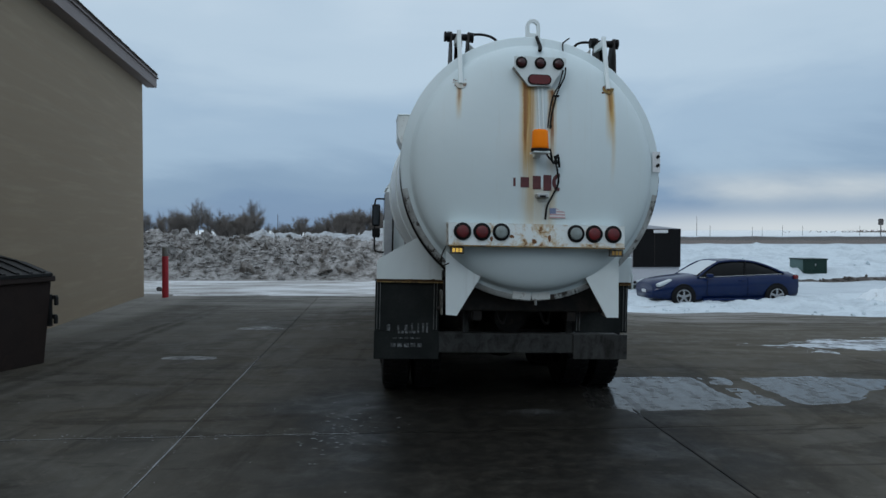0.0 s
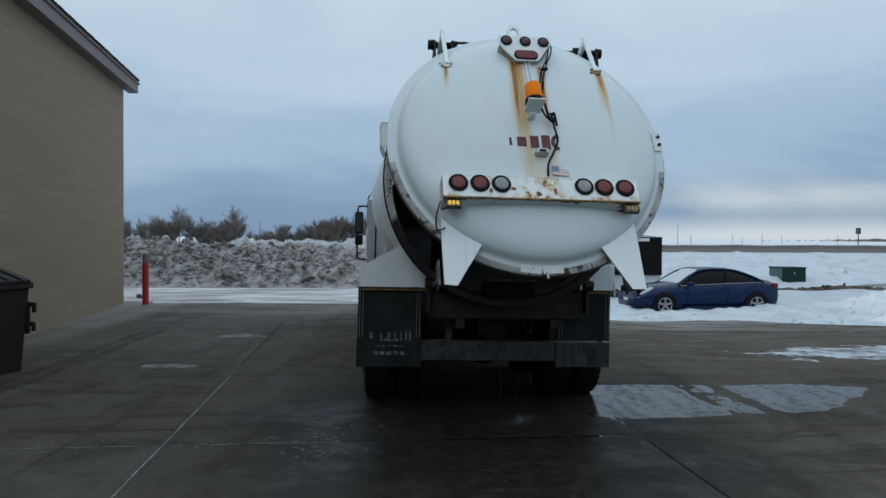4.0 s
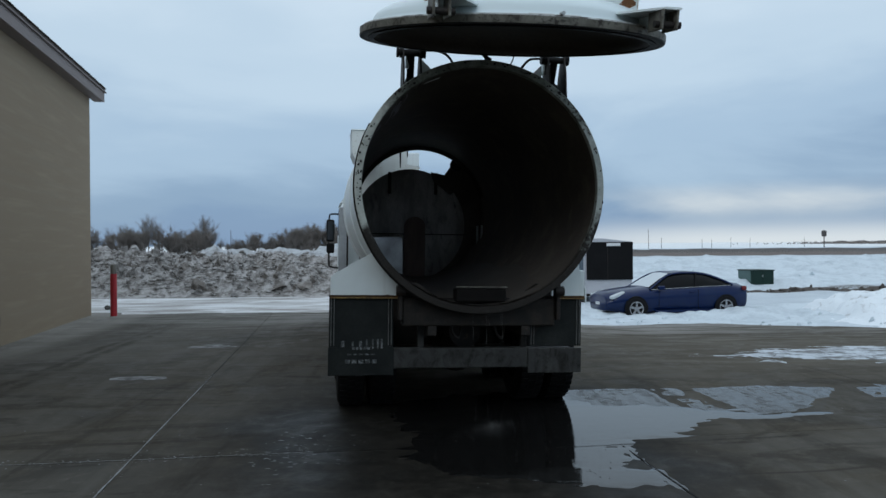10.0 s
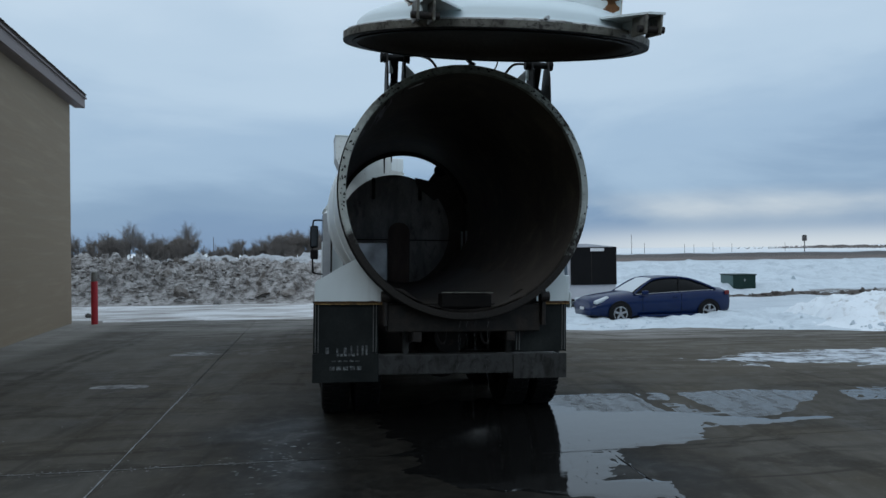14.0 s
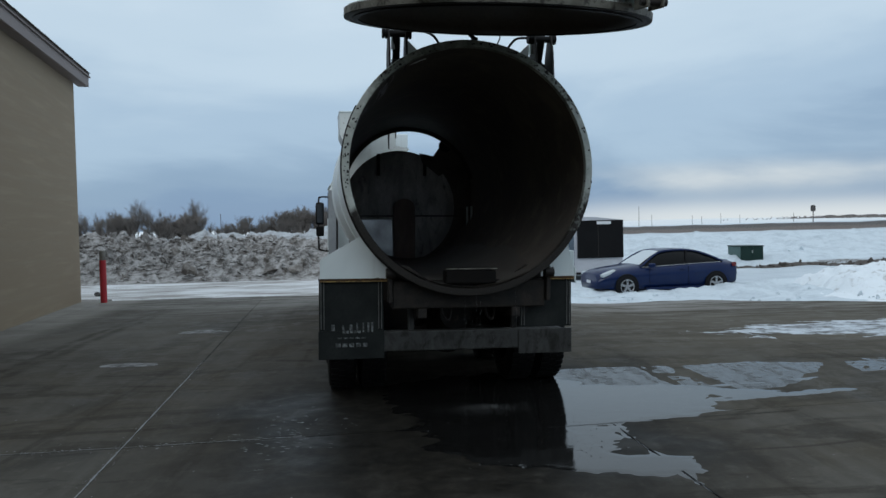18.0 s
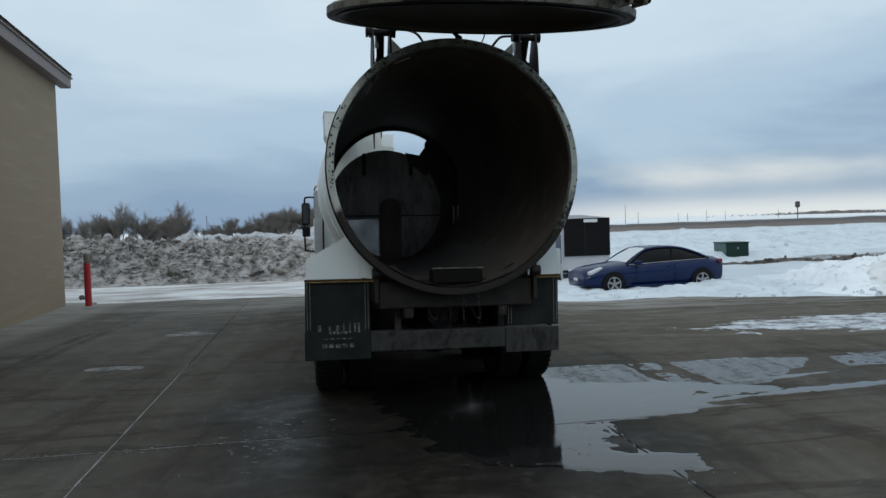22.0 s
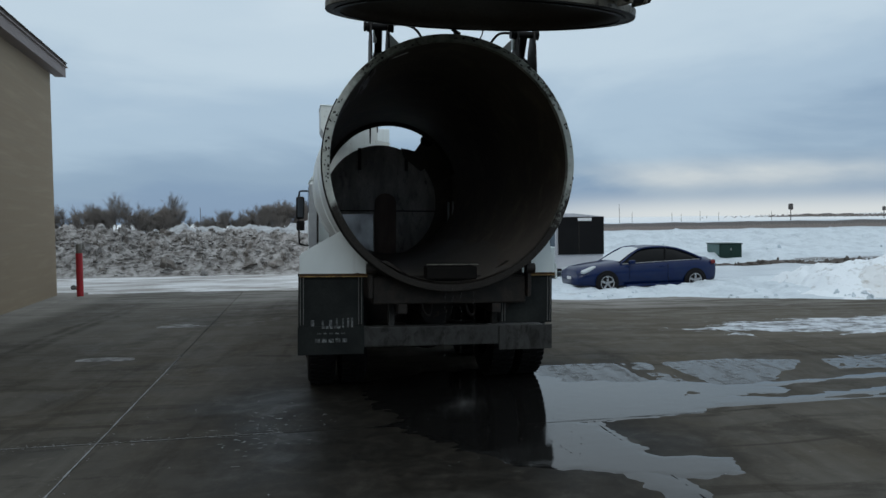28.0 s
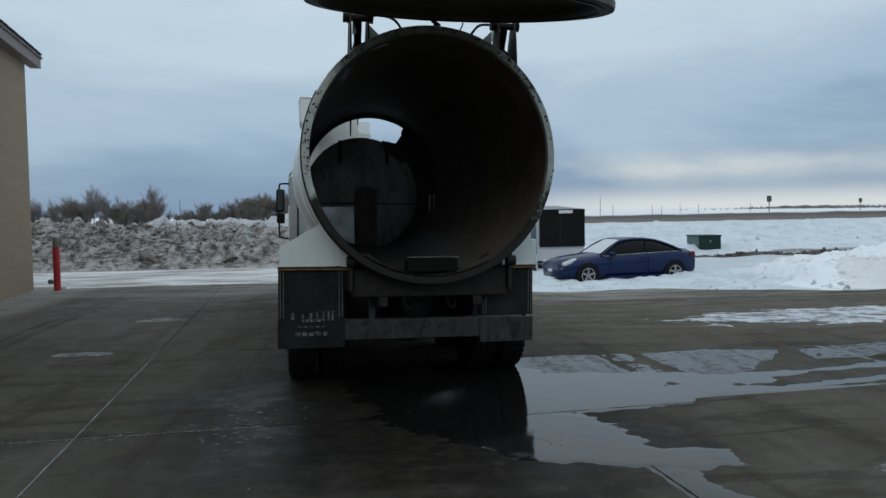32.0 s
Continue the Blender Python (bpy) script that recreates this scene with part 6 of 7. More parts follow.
    for a, c2 in list(zip(rows, rows[1:]))[2:4]:
        for i in (2, 3, 4, 5):
            bm.faces.new((a[i], c2[i], c2[i + 1], a[i + 1]))
    part("roof", bm, m_blue, car, smooth=True)
    bm, rows = shell()
    for a, c2 in list(zip(rows, rows[1:]))[:2]:
        for i in (3, 4):
            bm.faces.new((a[i], c2[i], c2[i + 1], a[i + 1]))
    part("windscreen", bm, m_scr, car, "frosted windscreen", smooth=True)
    bm, rows = shell()
    for a, c2 in list(zip(rows, rows[1:]))[4:]:
        for i in (2, 3, 4, 5):
            bm.faces.new((a[i], c2[i], c2[i + 1], a[i + 1]))
    part("rear_window", bm, m_glass, car, smooth=True)
    for sy in (-1, 1):
        # pillars and roof rails as thin tubes along the glass edges
        wb, wr = W * 0.905, W * 0.665
        rail = [(1.36, sy * wb, 0.90), (1.75, sy * (W * 0.78), 1.165), (2.1, sy * W * 0.69, 1.335), (2.6, sy * wr, 1.385), (3.2, sy * W * 0.672, 1.355), (3.7, sy * W * 0.76, 1.205), (4.14, sy * W * 0.885, 1.0)]
        part("roof_rail", cable(rail, 0.030, 8), m_blue, car, smooth=True)
        part("pillar", cable([(2.86, sy * wb * 0.995, 0.93), (2.92, sy * W * 0.79, 1.17), (2.98, sy * W * 0.675, 1.37)], 0.026, 6), m_trim, car)
        part("belt_trim", cable([(1.40, sy * (wb + 0.012), 0.895), (2.2, sy * (wb + 0.014), 0.925), (3.0, sy * (wb + 0.014), 0.955), (4.05, sy * (wb + 0.0), 0.985)], 0.010, 6), m_rim, car, "bright window trim")
        part("wing_mirror", box((1.66, sy * (W + 0.07), 0.955), (0.20, 0.14, 0.12), 0.035), m_blue, car)
        part("door_handle", box((2.72, sy * (W + 0.008), 0.80), (0.18, 0.03, 0.03), 0.008), m_blue, car)
        part("door_gap", box((2.92, sy * (W - 0.006), 0.60), (0.005, 0.012, 0.58)), m_trim, car)
        part("door_gap", box((1.62, sy * (W - 0.006), 0.60), (0.005, 0.012, 0.52)), m_trim, car)
        part("sill", box((2.55, sy * (W - 0.02), 0.235), (2.1, 0.05, 0.07), 0.012), m_blue, car)
        part("headlamp", box((0.33, sy * 0.715, 0.735), (0.54, 0.17, 0.115), 0.045, pose(0, 0, 0, 0, -15, -sy * 19)), m_head, car, "clear headlamp", smooth=True)
        part("tail_lamp", box((4.56, sy * 0.73, 0.89), (0.15, 0.20, 0.14), 0.04, pose(0, 0, 0, 0, 0, sy * 18)), m_tail, car, "red tail lamp")
        part("fog_lamp", box((0.18, sy * 0.52, 0.36), (0.10, 0.16, 0.08), 0.02), m_trim, car)
        for s in (0.88, 3.86):
            at = pose(s, sy * (W - 0.003), 0.335, 0, 0, 0 if sy < 0 else 180)
            # black disc on the uncut body side, coloured as the arch's dark gap
            part("wheel_arch", lathe([(0.0, 0.03), (0.378, 0.03), (0.378, -0.004), (0.0, -0.004)], 30), m_trim, car, "", at)
            w = new("wheel")
            w.parent = car
            w.matrix_basis = pose(s, sy * (W - 0.008), 0.325, 0, 0, 0 if sy < 0 else 180)
            part("tyre", lathe([(0.222, -0.01), (0.245, -0.022), (0.31, -0.024), (0.335, -0.005), (0.338, 0.05), (0.338, 0.19)], 32), m_trim, w, smooth=True)
            part("rim", lathe([(0.225, -0.018), (0.205, -0.024), (0.195, -0.005)], 30), m_rim, w, smooth=True)
            part("brake_disc", lathe([(0.195, 0.0), (0.0, 0.0)], 24), m_trim, w)
            bm = bmesh.new()
            for k in range(5):
                a = math.tau * k / 5
                add_box(bm, Vector((0.12 * math.sin(a), -0.014, 0.12 * math.cos(a))), (0.065, 0.02, 0.19), 0.008, pose(0, 0, 0, 0, math.degrees(a), 0))
            add_rod(bm, (0, -0.026, 0), (0, 0.0, 0), 0.045, seg=14)
            part("spokes", bm, m_rim, w, "five-spoke alloy")
    part("grille", box((0.045, 0, 0.60), (0.05, 0.42, 0.11), 0.015), m_trim, car)
    part("lower_intake", box((0.07, 0, 0.36), (0.12, 1.10, 0.20), 0.02), m_trim, car, "black lower intake")
    part("plate_bar", box((-0.005, 0, 0.47), (0.012, 0.30, 0.09), 0.004), M_FLAGWHITE, car)


build_car()

# ---- white trailer with a dark side, green cabinet ----


def build_trailer():
    m_w = painted_metal("dull_white_cladding", (0.42, 0.43, 0.46), 0.0)
    m_d = surface("black_panel", (0.007, 0.007, 0.0075), 0.5, 0, (0.010, 0.010, 0.0105), 2, 30, spec=0.08)
    m_g = surface("trailer_glass", (0.10, 0.13, 0.16), 0.1, 0, None, 2, 30, bump=0)
    Y = 30.0
    tr = thing("utility_trailer", pose(0, Y, -0.52), "white utility trailer with a black side panel", "trailer")
    x0, x1 = 3.4, 9.19
    part("body", box(((x0 + x1) / 2, 1.2, 1.12), (x1 - x0, 2.4, 1.84), 0.03), m_w, tr, "dull white cladding")
    part("roof", prism([(x0 - 0.1, 2.06), (x1 + 0.02, 2.06), (x1 + 0.02, 2.30), (x1 - 1.2, 2.44), (x0 - 0.1, 2.44)], 2.5, pose(0, -0.06, 0)), m_w, tr)
    part("side_panel", box((8.28, -0.05, 1.56), (1.83, 0.08, 1.48), 0.01), m_d, tr, "black side panel")
    part("panel_join", box((8.19, -0.096, 1.56), (0.02, 0.01, 1.46)), M_FRAME, tr)
    part("label_bar", box((8.42, -0.10, 2.20), (0.55, 0.012, 0.12)), M_FLAGWHITE, tr)
    for x in (6.75, 7.12):
        part("window_frame", box((x, -0.03, 1.10), (0.32, 0.06, 1.35), 0.012), m_w, tr)
        part("pane", box((x, -0.064, 1.12), (0.22, 0.012, 1.16)), m_g, tr)
    part("skirt", box(((x0 + x1) / 2, -0.02, 0.22), (x1 - x0, 0.05, 0.10), 0.01), m_d, tr)
    for x in (4.6, 8.4):
        bm = rod((x, 0.1, 0.33), (x, 0.32, 0.33), 0.33, seg=24)
        part("tyre", bm, M_BLACK, tr)
    part("jack_stand", box((5.9, 0.1, 0.11), (0.16, 0.16, 0.24), 0.01), M_FRAME, tr)


build_trailer()


def build_cabinet():
    m = surface("utility_green_paint", (0.018, 0.040, 0.034), 0.45, 0.1, (0.015, 0.034, 0.029), 1.5, 40, bump=0.08, spec=0.15)
    m2 = surface("lighter_green_paint", (0.060, 0.115, 0.105), 0.5, 0.1, (0.050, 0.098, 0.090), 1.5, 40, bump=0.08)
    c = thing("transformer_cabinet", pose(17.15, 36.3, -0.16), "dark green transformer cabinet on a snowy verge", "cabinet")
    part("body", box((0, 0, 0.16), (1.10, 1.4, 0.80), 0.02), m, c, "dark green steel body")
    part("side_panel", box((-0.556, 0, 0.28), (0.012, 1.34, 0.50)), m2, c, "lighter green side panel")
    part("lid", box((0, 0, 0.57), (1.18, 1.48, 0.05), 0.015), m, c)
    for sx in (-0.27, 0.27):
        part("door", box((sx, -0.705, 0.28), (0.51, 0.02, 0.47), 0.006), m, c)
    part("hasp", box((0.0, -0.725, 0.31), (0.05, 0.03, 0.12), 0.006), M_CHROME, c)


build_cabinet()

# ---- snow heaps ----


def heap(name, x0, x1, y0, y1, crest, rough, mat, label, seed, spacing=0.14, front=0.35, lumpy=1.0, blocks=0.0):
    """A ploughed bank: crest(x) gives its height; steeper towards the viewer."""
    nx, ny = int((x1 - x0) / spacing), int((y1 - (y0(x0) if callable(y0) else y0)) / spacing)
    verts = []
    for j in range(ny + 1):
        v = j / ny
        for i in range(nx + 1):
            u = i / nx
            x = x0 + u * (x1 - x0)
            ya = y0(x) if callable(y0) else y0
            y = ya + v * (y1 - ya)
            wob = 0.10 * noise.noise((x * 0.5, 0, seed))
            e = step(0, front + wob, v) * (1 - step(0.62, 1.0, v)) * step(0, 0.10, u) * (1 - step(0.90, 1.0, u))
            h = crest(x) * (e ** 0.8)
            n1 = noise.fractal((x * 0.55, y * 0.75, seed), 0.9, 2.1, 3)
            n2 = noise.noise((x * 2.3, y * 2.6, seed + 3)) + 0.45 * noise.noise((x * 5.7, y * 5.7, seed + 9))
            n3 = 1 - abs(noise.noise((x * 1.15, y * 1.3, seed + 5))) * 2.4
            h += e * rough * (0.55 * n1 + lumpy * (0.24 * n2 + 0.13 * noise.noise((x * 11, y * 11, seed))) + 0.36 * n3)
            if blocks:
                # broken ploughed blocks: faceted cells at two sizes
                d1 = noise.voronoi((x * 1.7, y * 1.9, seed))[0]
                d2 = noise.voronoi((x * 4.6, y * 4.9, seed + 2))[0]
                d3 = noise.voronoi((x * 9.0, y * 9.5, seed + 4))[0]
                h += e * blocks * (0.9 * (d1[1] - d1[0]) - 0.25 + 0.55 * min(d2[1] - d2[0], 0.5) + 0.28 * (d3[1] - d3[0]))
            edge = min(u, 1 - u, v, 1 - v)
            verts.append((x, y, ground_height(x, y) + (h if edge > 0 else -0.12)))
    faces = [(j * (nx + 1) + i, j * (nx + 1) + i + 1, (j + 1) * (nx + 1) + i + 1, (j + 1) * (nx + 1) + i) for j in range(ny) for i in range(nx)]
    me = bpy.data.meshes.new(name)
    me.from_pydata(verts, [], faces)
    me.polygons.foreach_set("use_smooth", [True] * len(faces))
    me.materials.append(mat)
    ob = tagged(new(name, me), label, "snow bank")
    return ob, (nx, ny, verts)


def chunk_meshes(mat, seed, n=6):
    out = []
    for k in range(n):
        bm = bmesh.new()
        bmesh.ops.create_icosphere(bm, subdivisions=2, radius=1.0)
        for v in bm.verts:
            d = 1 + 0.75 * noise.noise(v.co * 1.3 + Vector((k * 7.0, seed, 0))) + 0.60 * noise.noise(v.co * 3.1 + Vector((k * 3.0, seed, 5)))
            v.co = Vector((v.co.x * d, v.co.y * d, v.co.z * d * 0.75))
        out.append(mesh_of("snow_chunk", bm, mat))
    return out


M_EARTHY = snow_material("muddy_snow_lump", (0.26, 0.24, 0.22), (0.095, 0.081, 0.069), 0.38, 0.56, 2.0, 0.9)


M_SOIL = snow_material("dark_soil_clods", (0.060, 0.050, 0.042), (0.26, 0.25, 0.24), 0.56, 0.66, 1.2, 0.9)


def build_pile():
    def crest(x):
        return float(np.interp(x, [-22, -13, -10, -8.6, -7.2, -6.4, -5.2, -3.5, -1.5, 1.5, 4.0], [1.25, 1.36, 1.34, 1.20, 1.12, 1.12, 1.08, 1.08, 1.12, 1.25, 1.2]))
    ob, (nx, ny, verts) = heap("snow_mound", -24, 5.2, 26.2, 33.5, crest, 0.52, M_DIRTY, "tall ploughed pile of dirty grey snow", 11.0, 0.058, 0.35, 1.2, 0.30)
    rng = random.Random(8)
    pale, dark = chunk_meshes(M_DIRTY, 1.0), chunk_meshes(M_EARTHY, 4.0, 4)
    for k in range(290):
        i, j = int(rng.uniform(nx * 0.42, nx - 4)), int(rng.triangular(2, ny * 0.62, ny * 0.2))
        x, y, z = verts[j * (nx + 1) + i]
        s = rng.uniform(0.05, 0.15) * (1.5 if rng.random() < 0.12 else 1.0)
        if k < 3:
            # the few large muddy blocks at the foot
            x, s = ((-6.85, 0.36), (-4.15, 0.22), (-3.10, 0.20))[k]
            i = round((x + 24) / 29.2 * nx)
            z = verts[int(ny * 0.09) * (nx + 1) + i][2]
            y = 26.86
        c = new("snow_chunk", rng.choice(dark if rng.random() < 0.18 or k < 3 else pale))
        c.parent = ob
        c.matrix_basis = Matrix.LocRotScale((x, y, z - s * 0.05), Euler((rng.uniform(0, 6), rng.uniform(0, 6), rng.uniform(0, 6))), (s * rng.uniform(0.8, 1.9), s * rng.uniform(0.7, 1.3), s * rng.uniform(0.45, 0.9)))


    # finer rubble over the near face, past counting
    ico = bmesh.new()
    bmesh.ops.create_icosphere(ico, subdivisions=1, radius=1.0)
    ico.verts.ensure_lookup_table()
    ball = [v.co.copy() for v in ico.verts]
    tris = [[v.index for v in f.verts] for f in ico.faces]
    ico.free()
    for name, mat, count, big, label in (("snow_rubble", M_DIRTY, 1500, 0.105, "small lumps of dirty snow over the pile"), ("soil_rubble", M_EARTHY, 260, 0.070, "small muddy clods over the pile")):
        pts, faces = [], []
        for k in range(count):
            i, j = int(rng.uniform(nx * 0.42, nx - 4)), int(rng.triangular(3, ny * 0.60, ny * (0.26 if mat is M_DIRTY else 0.10)))
            x, y, z = verts[j * (nx + 1) + i]
            s = big * rng.uniform(0.25, 1.0) ** 1.3
            turn = Euler((rng.uniform(0, 6), rng.uniform(0, 6), rng.uniform(0, 6))).to_matrix()
            wide, tall = rng.uniform(0.9, 1.8), rng.uniform(0.5, 0.9)
            n0 = len(pts)
            for c in ball:
                d = turn @ c * (s * (1 + 0.45 * noise.noise(c * 1.7 + Vector((k * 3.1, 0, 0)))))
                pts.append((x + d.x * wide, y + d.y, z + d.z * tall + s * 0.15))
            faces += [[n0 + q for q in f] for f in tris]
        me = bpy.data.meshes.new(name)
        me.from_pydata(pts, [], faces)
        me.materials.append(mat)
        tagged(new(name, me), label, "", "", "stuff")


build_pile()
heap("snow_bank", -9.8, 4.0, 32.5, 38.0, lambda x: 1.42 + 0.22 * noise.noise((x * 0.55, 0, 2.0)), 0.45, M_OLD, "cleaner white snow heaped behind the dirty pile", 71.0, 0.12, 0.35, 1.3, 0.18)


def build_banks():
    # clean banks on the far right, and the low ridge before the car
    bank = heap("snow_bank", 11.2, 19.0, lambda x: lot_edge(x) - 0.1 + 0.35 * noise.noise((x * 0.8, 0, 6.0)), 24.0, lambda x: float(np.interp(x, [11.2, 12.0, 12.5, 13.0, 13.6, 14.4, 16.0, 19.0], [0.03, 0.12, 0.55, 0.72, 0.62, 0.78, 0.9, 0.8])), 0.26, M_BANK, "clean white ploughed snow bank", 21.0, 0.075, 0.4, 0.9, 0.16)
    heap("snow_bank", 12.1, 18.5, lambda x: 18.4 - 0.45 * (x - 12.1) + 0.25 * noise.noise((x * 1.1, 0, 8.0)), 20.8, lambda x: float(np.interp(x, [12.1, 12.9, 13.7, 15.0, 18.5], [0.02, 0.30, 0.68, 0.85, 0.8])), 0.26, M_SCRAPED, "scraped snow bank streaked with brown dirt", 91.0, 0.07, 0.45, 0.8, 0.14)
    ridge = heap("snow_ridge", 3.4, 15.0, lambda x: lot_edge(x) - 0.25 + 0.3 * noise.noise((x * 0.9, 0, 3.0)), 26.5, lambda x: float(np.interp(x, [3.4, 5.0, 7.0, 8.4, 9.0, 12, 15], [0.05, 0.05, 0.04, 0.05, 0.10, 0.18, 0.3])), 0.20, M_SNOW, "low ridge of white snow before the car", 31.0, 0.085, 0.45)
    berm = heap("snow_berm", 10.0, 60.0, 40.0, 56.0, lambda x: 0.30 + 0.2 * noise.noise((x * 0.3, 0, 0)), 0.42, M_SNOW, "long white snow berm across the field", 41.0, 0.35)
    heap("snow_mound", 15.4, 20.6, 35.0, 38.4, lambda x: 0.50, 0.12, M_SNOW, "low snow mound round the green cabinet", 61.0, 0.13)
    earth = heap("earth_ridge", 13.6, 40.0, 33.9, 35.2, lambda x: 0.03 + 0.09 * noise.noise((x * 0.5, 0, 4.0)), 0.24, M_SOIL, "dark earth and snow clods along the verge", 51.0, 0.13)

    # loose clods thrown by the plough
    rng = random.Random(57)
    white, dark = chunk_meshes(M_SNOW, 2.0, 5), chunk_meshes(M_SOIL, 8.0, 3)
    for (ob, (nx, ny, verts)), n, u0, u1, v0, v1, size in ((bank, 24, 0.1, 0.6, 0.02, 0.30, 0.07), (ridge, 36, 0.02, 0.9, 0.01, 0.5, 0.05), (berm, 8, 0.02, 0.6, 0.15, 0.45, 0.12), (earth, 90, 0.0, 0.6, 0.15, 0.6, 0.09)):
        for k in range(n):
            i, j = int(rng.uniform(u0, u1) * nx), int(rng.triangular(v0, v1, v0) * ny)
            x, y, z = verts[j * (nx + 1) + i]
            s = size * rng.uniform(0.35, 1.25)
            c = new("snow_chunk", rng.choice(dark if ob is earth[0] else white))
            c.parent = ob
            c.matrix_basis = Matrix.LocRotScale((x, y, max(z, ground_height(x, y)) + s * 0.15), Euler((rng.uniform(0, 6), rng.uniform(0, 6), rng.uniform(0, 6))), (s * rng.uniform(0.8, 1.6), s, s * rng.uniform(0.6, 1.0)))


build_banks()

# ---- thin ice and salt on the concrete ----


def puddle_sheet(pts, level, label, seed, jag=0.12, spacing=0.045, streak=0.0, broken=False):
    """Still water: flat inside the outline, dipping below the slab beyond it."""
    pts = np.array(pts)
    lo, hi = pts.min(0) - 0.4, pts.max(0) + 0.4
    nx, ny = (np.ceil((hi - lo) / spacing)).astype(int)
    verts, depth = [], []
    nxt = np.roll(pts, -1, 0)
    for j in range(ny + 1):
        for i in range(nx + 1):
            p = lo + np.array((i, j)) * spacing
            d = nxt - pts
            t = np.clip(((p - pts) * d).sum(1) / (d * d).sum(1), 0, 1)
            dist = float(np.sqrt((((pts + d * t[:, None]) - p) ** 2).sum(1)).min())
            crosses = ((pts[:, 1] > p[1]) != (nxt[:, 1] > p[1]))
            with np.errstate(divide="ignore", invalid="ignore"):
                xs = pts[:, 0] + (p[1] - pts[:, 1]) / (nxt[:, 1] - pts[:, 1]) * (nxt[:, 0] - pts[:, 0])
            inside = int((crosses & (p[0] < xs)).sum()) % 2 == 1
            sd = dist if inside else -dist
            x, y = float(p[0]), float(p[1])
            sd += jag * (noise.noise((x * 1.6, y * 2.6, seed)) + 0.75 * noise.noise((x * 4, y * 8, seed)) + 0.6 * noise.noise((x * 9, y * 22, seed)))
            if streak:
                # tyre tracks leave bare stripes in the film
                q = 0.05 * noise.noise((x * 7, y * 1.2, seed + 7)) + 0.05 * noise.noise((x * 19, y * 5, seed + 8))
                for x0, w in ((2.83, 0.050), (3.22, 0.105), (2.45, 0.012), (4.10, 0.02)):
                    sd = min(sd, abs(x - x0 - 0.07 * (8.64 - y)) - w + 0.05 + q)
            if broken:
                sd = min(sd, 0.10 * (noise.noise((x * 7, y * 15, seed)) + 0.6 * noise.noise((x * 17, y * 31, seed + 2)) - 0.28 - 0.9 * max(0.0, 0.25 - sd)) + 0.05)
            depth.append(sd)
            verts.append((x, y, ground_height(x, y) + level + min(0.0, sd - 0.05) * 0.03))
    n = nx + 1
    faces = [(j * n + i, j * n + i + 1, (j + 1) * n + i + 1, (j + 1) * n + i) for j in range(ny) for i in range(nx)
             if max(depth[j * n + i], depth[j * n + i + 1], depth[(j + 1) * n + i], depth[(j + 1) * n + i + 1]) > -0.25]
    me = bpy.data.meshes.new("puddle")
    me.from_pydata(verts, [], faces)
    me.polygons.foreach_set("use_smooth", [True] * len(faces))
    me.materials.append(M_FILM if streak or broken else M_WATER)
    return tagged(new("puddle", me), label, "puddle")


def ice_sheet(x0, x1, y0, y1, turn, amp, seed, label, spacing=0.04):
    """A thin uneven crust; it dips under the concrete at its ragged edge."""
    nx, ny = int((x1 - x0) / spacing), int((y1 - y0) / spacing)
    cx, cy = (x0 + x1) / 2, (y0 + y1) / 2
    m = pose(cx, cy, 0, 0, 0, turn)
    verts = []
    for j in range(ny + 1):
        for i in range(nx + 1):
            u, v = 2 * i / nx - 1, 2 * j / ny - 1
            p = m @ Vector((u * (x1 - x0) / 2, v * (y1 - y0) / 2, 0))
            n = noise.noise((p.x * 1.1, p.y * 2.4, seed)) + 0.6 * noise.noise((p.x * 3.1, p.y * 6.3, seed + 2)) + 0.35 * noise.noise((p.x * 9, p.y * 13, seed + 4))
            h = amp * (0.75 - (u * u + v * v) * 1.15 + (1.5 if amp < 0.0085 else 0.75) * n)
            h = min(h, amp * 0.8)
            verts.append((p.x, p.y, ground_height(p.x, p.y) + slab_wave(p.x, p.y) + h))
    faces = [(j * (nx + 1) + i, j * (nx + 1) + i + 1, (j + 1) * (nx + 1) + i + 1, (j + 1) * (nx + 1) + i) for j in range(ny) for i in range(nx)
             if max(verts[j * (nx + 1) + i][2], verts[(j + 1) * (nx + 1) + i + 1][2]) > ground_height(verts[j * (nx + 1) + i][0], verts[j * (nx + 1) + i][1]) - amp * 0.5]
    me = bpy.data.meshes.new("ice_patch")
    me.from_pydata(verts, [], faces)
    me.polygons.foreach_set("use_smooth", [True] * len(faces))
    me.materials.append(M_STAIN if amp < 0.0085 else M_CRUST)
    tagged(new("ice_patch", me), label, "ice patch", "ice patches on the yard")


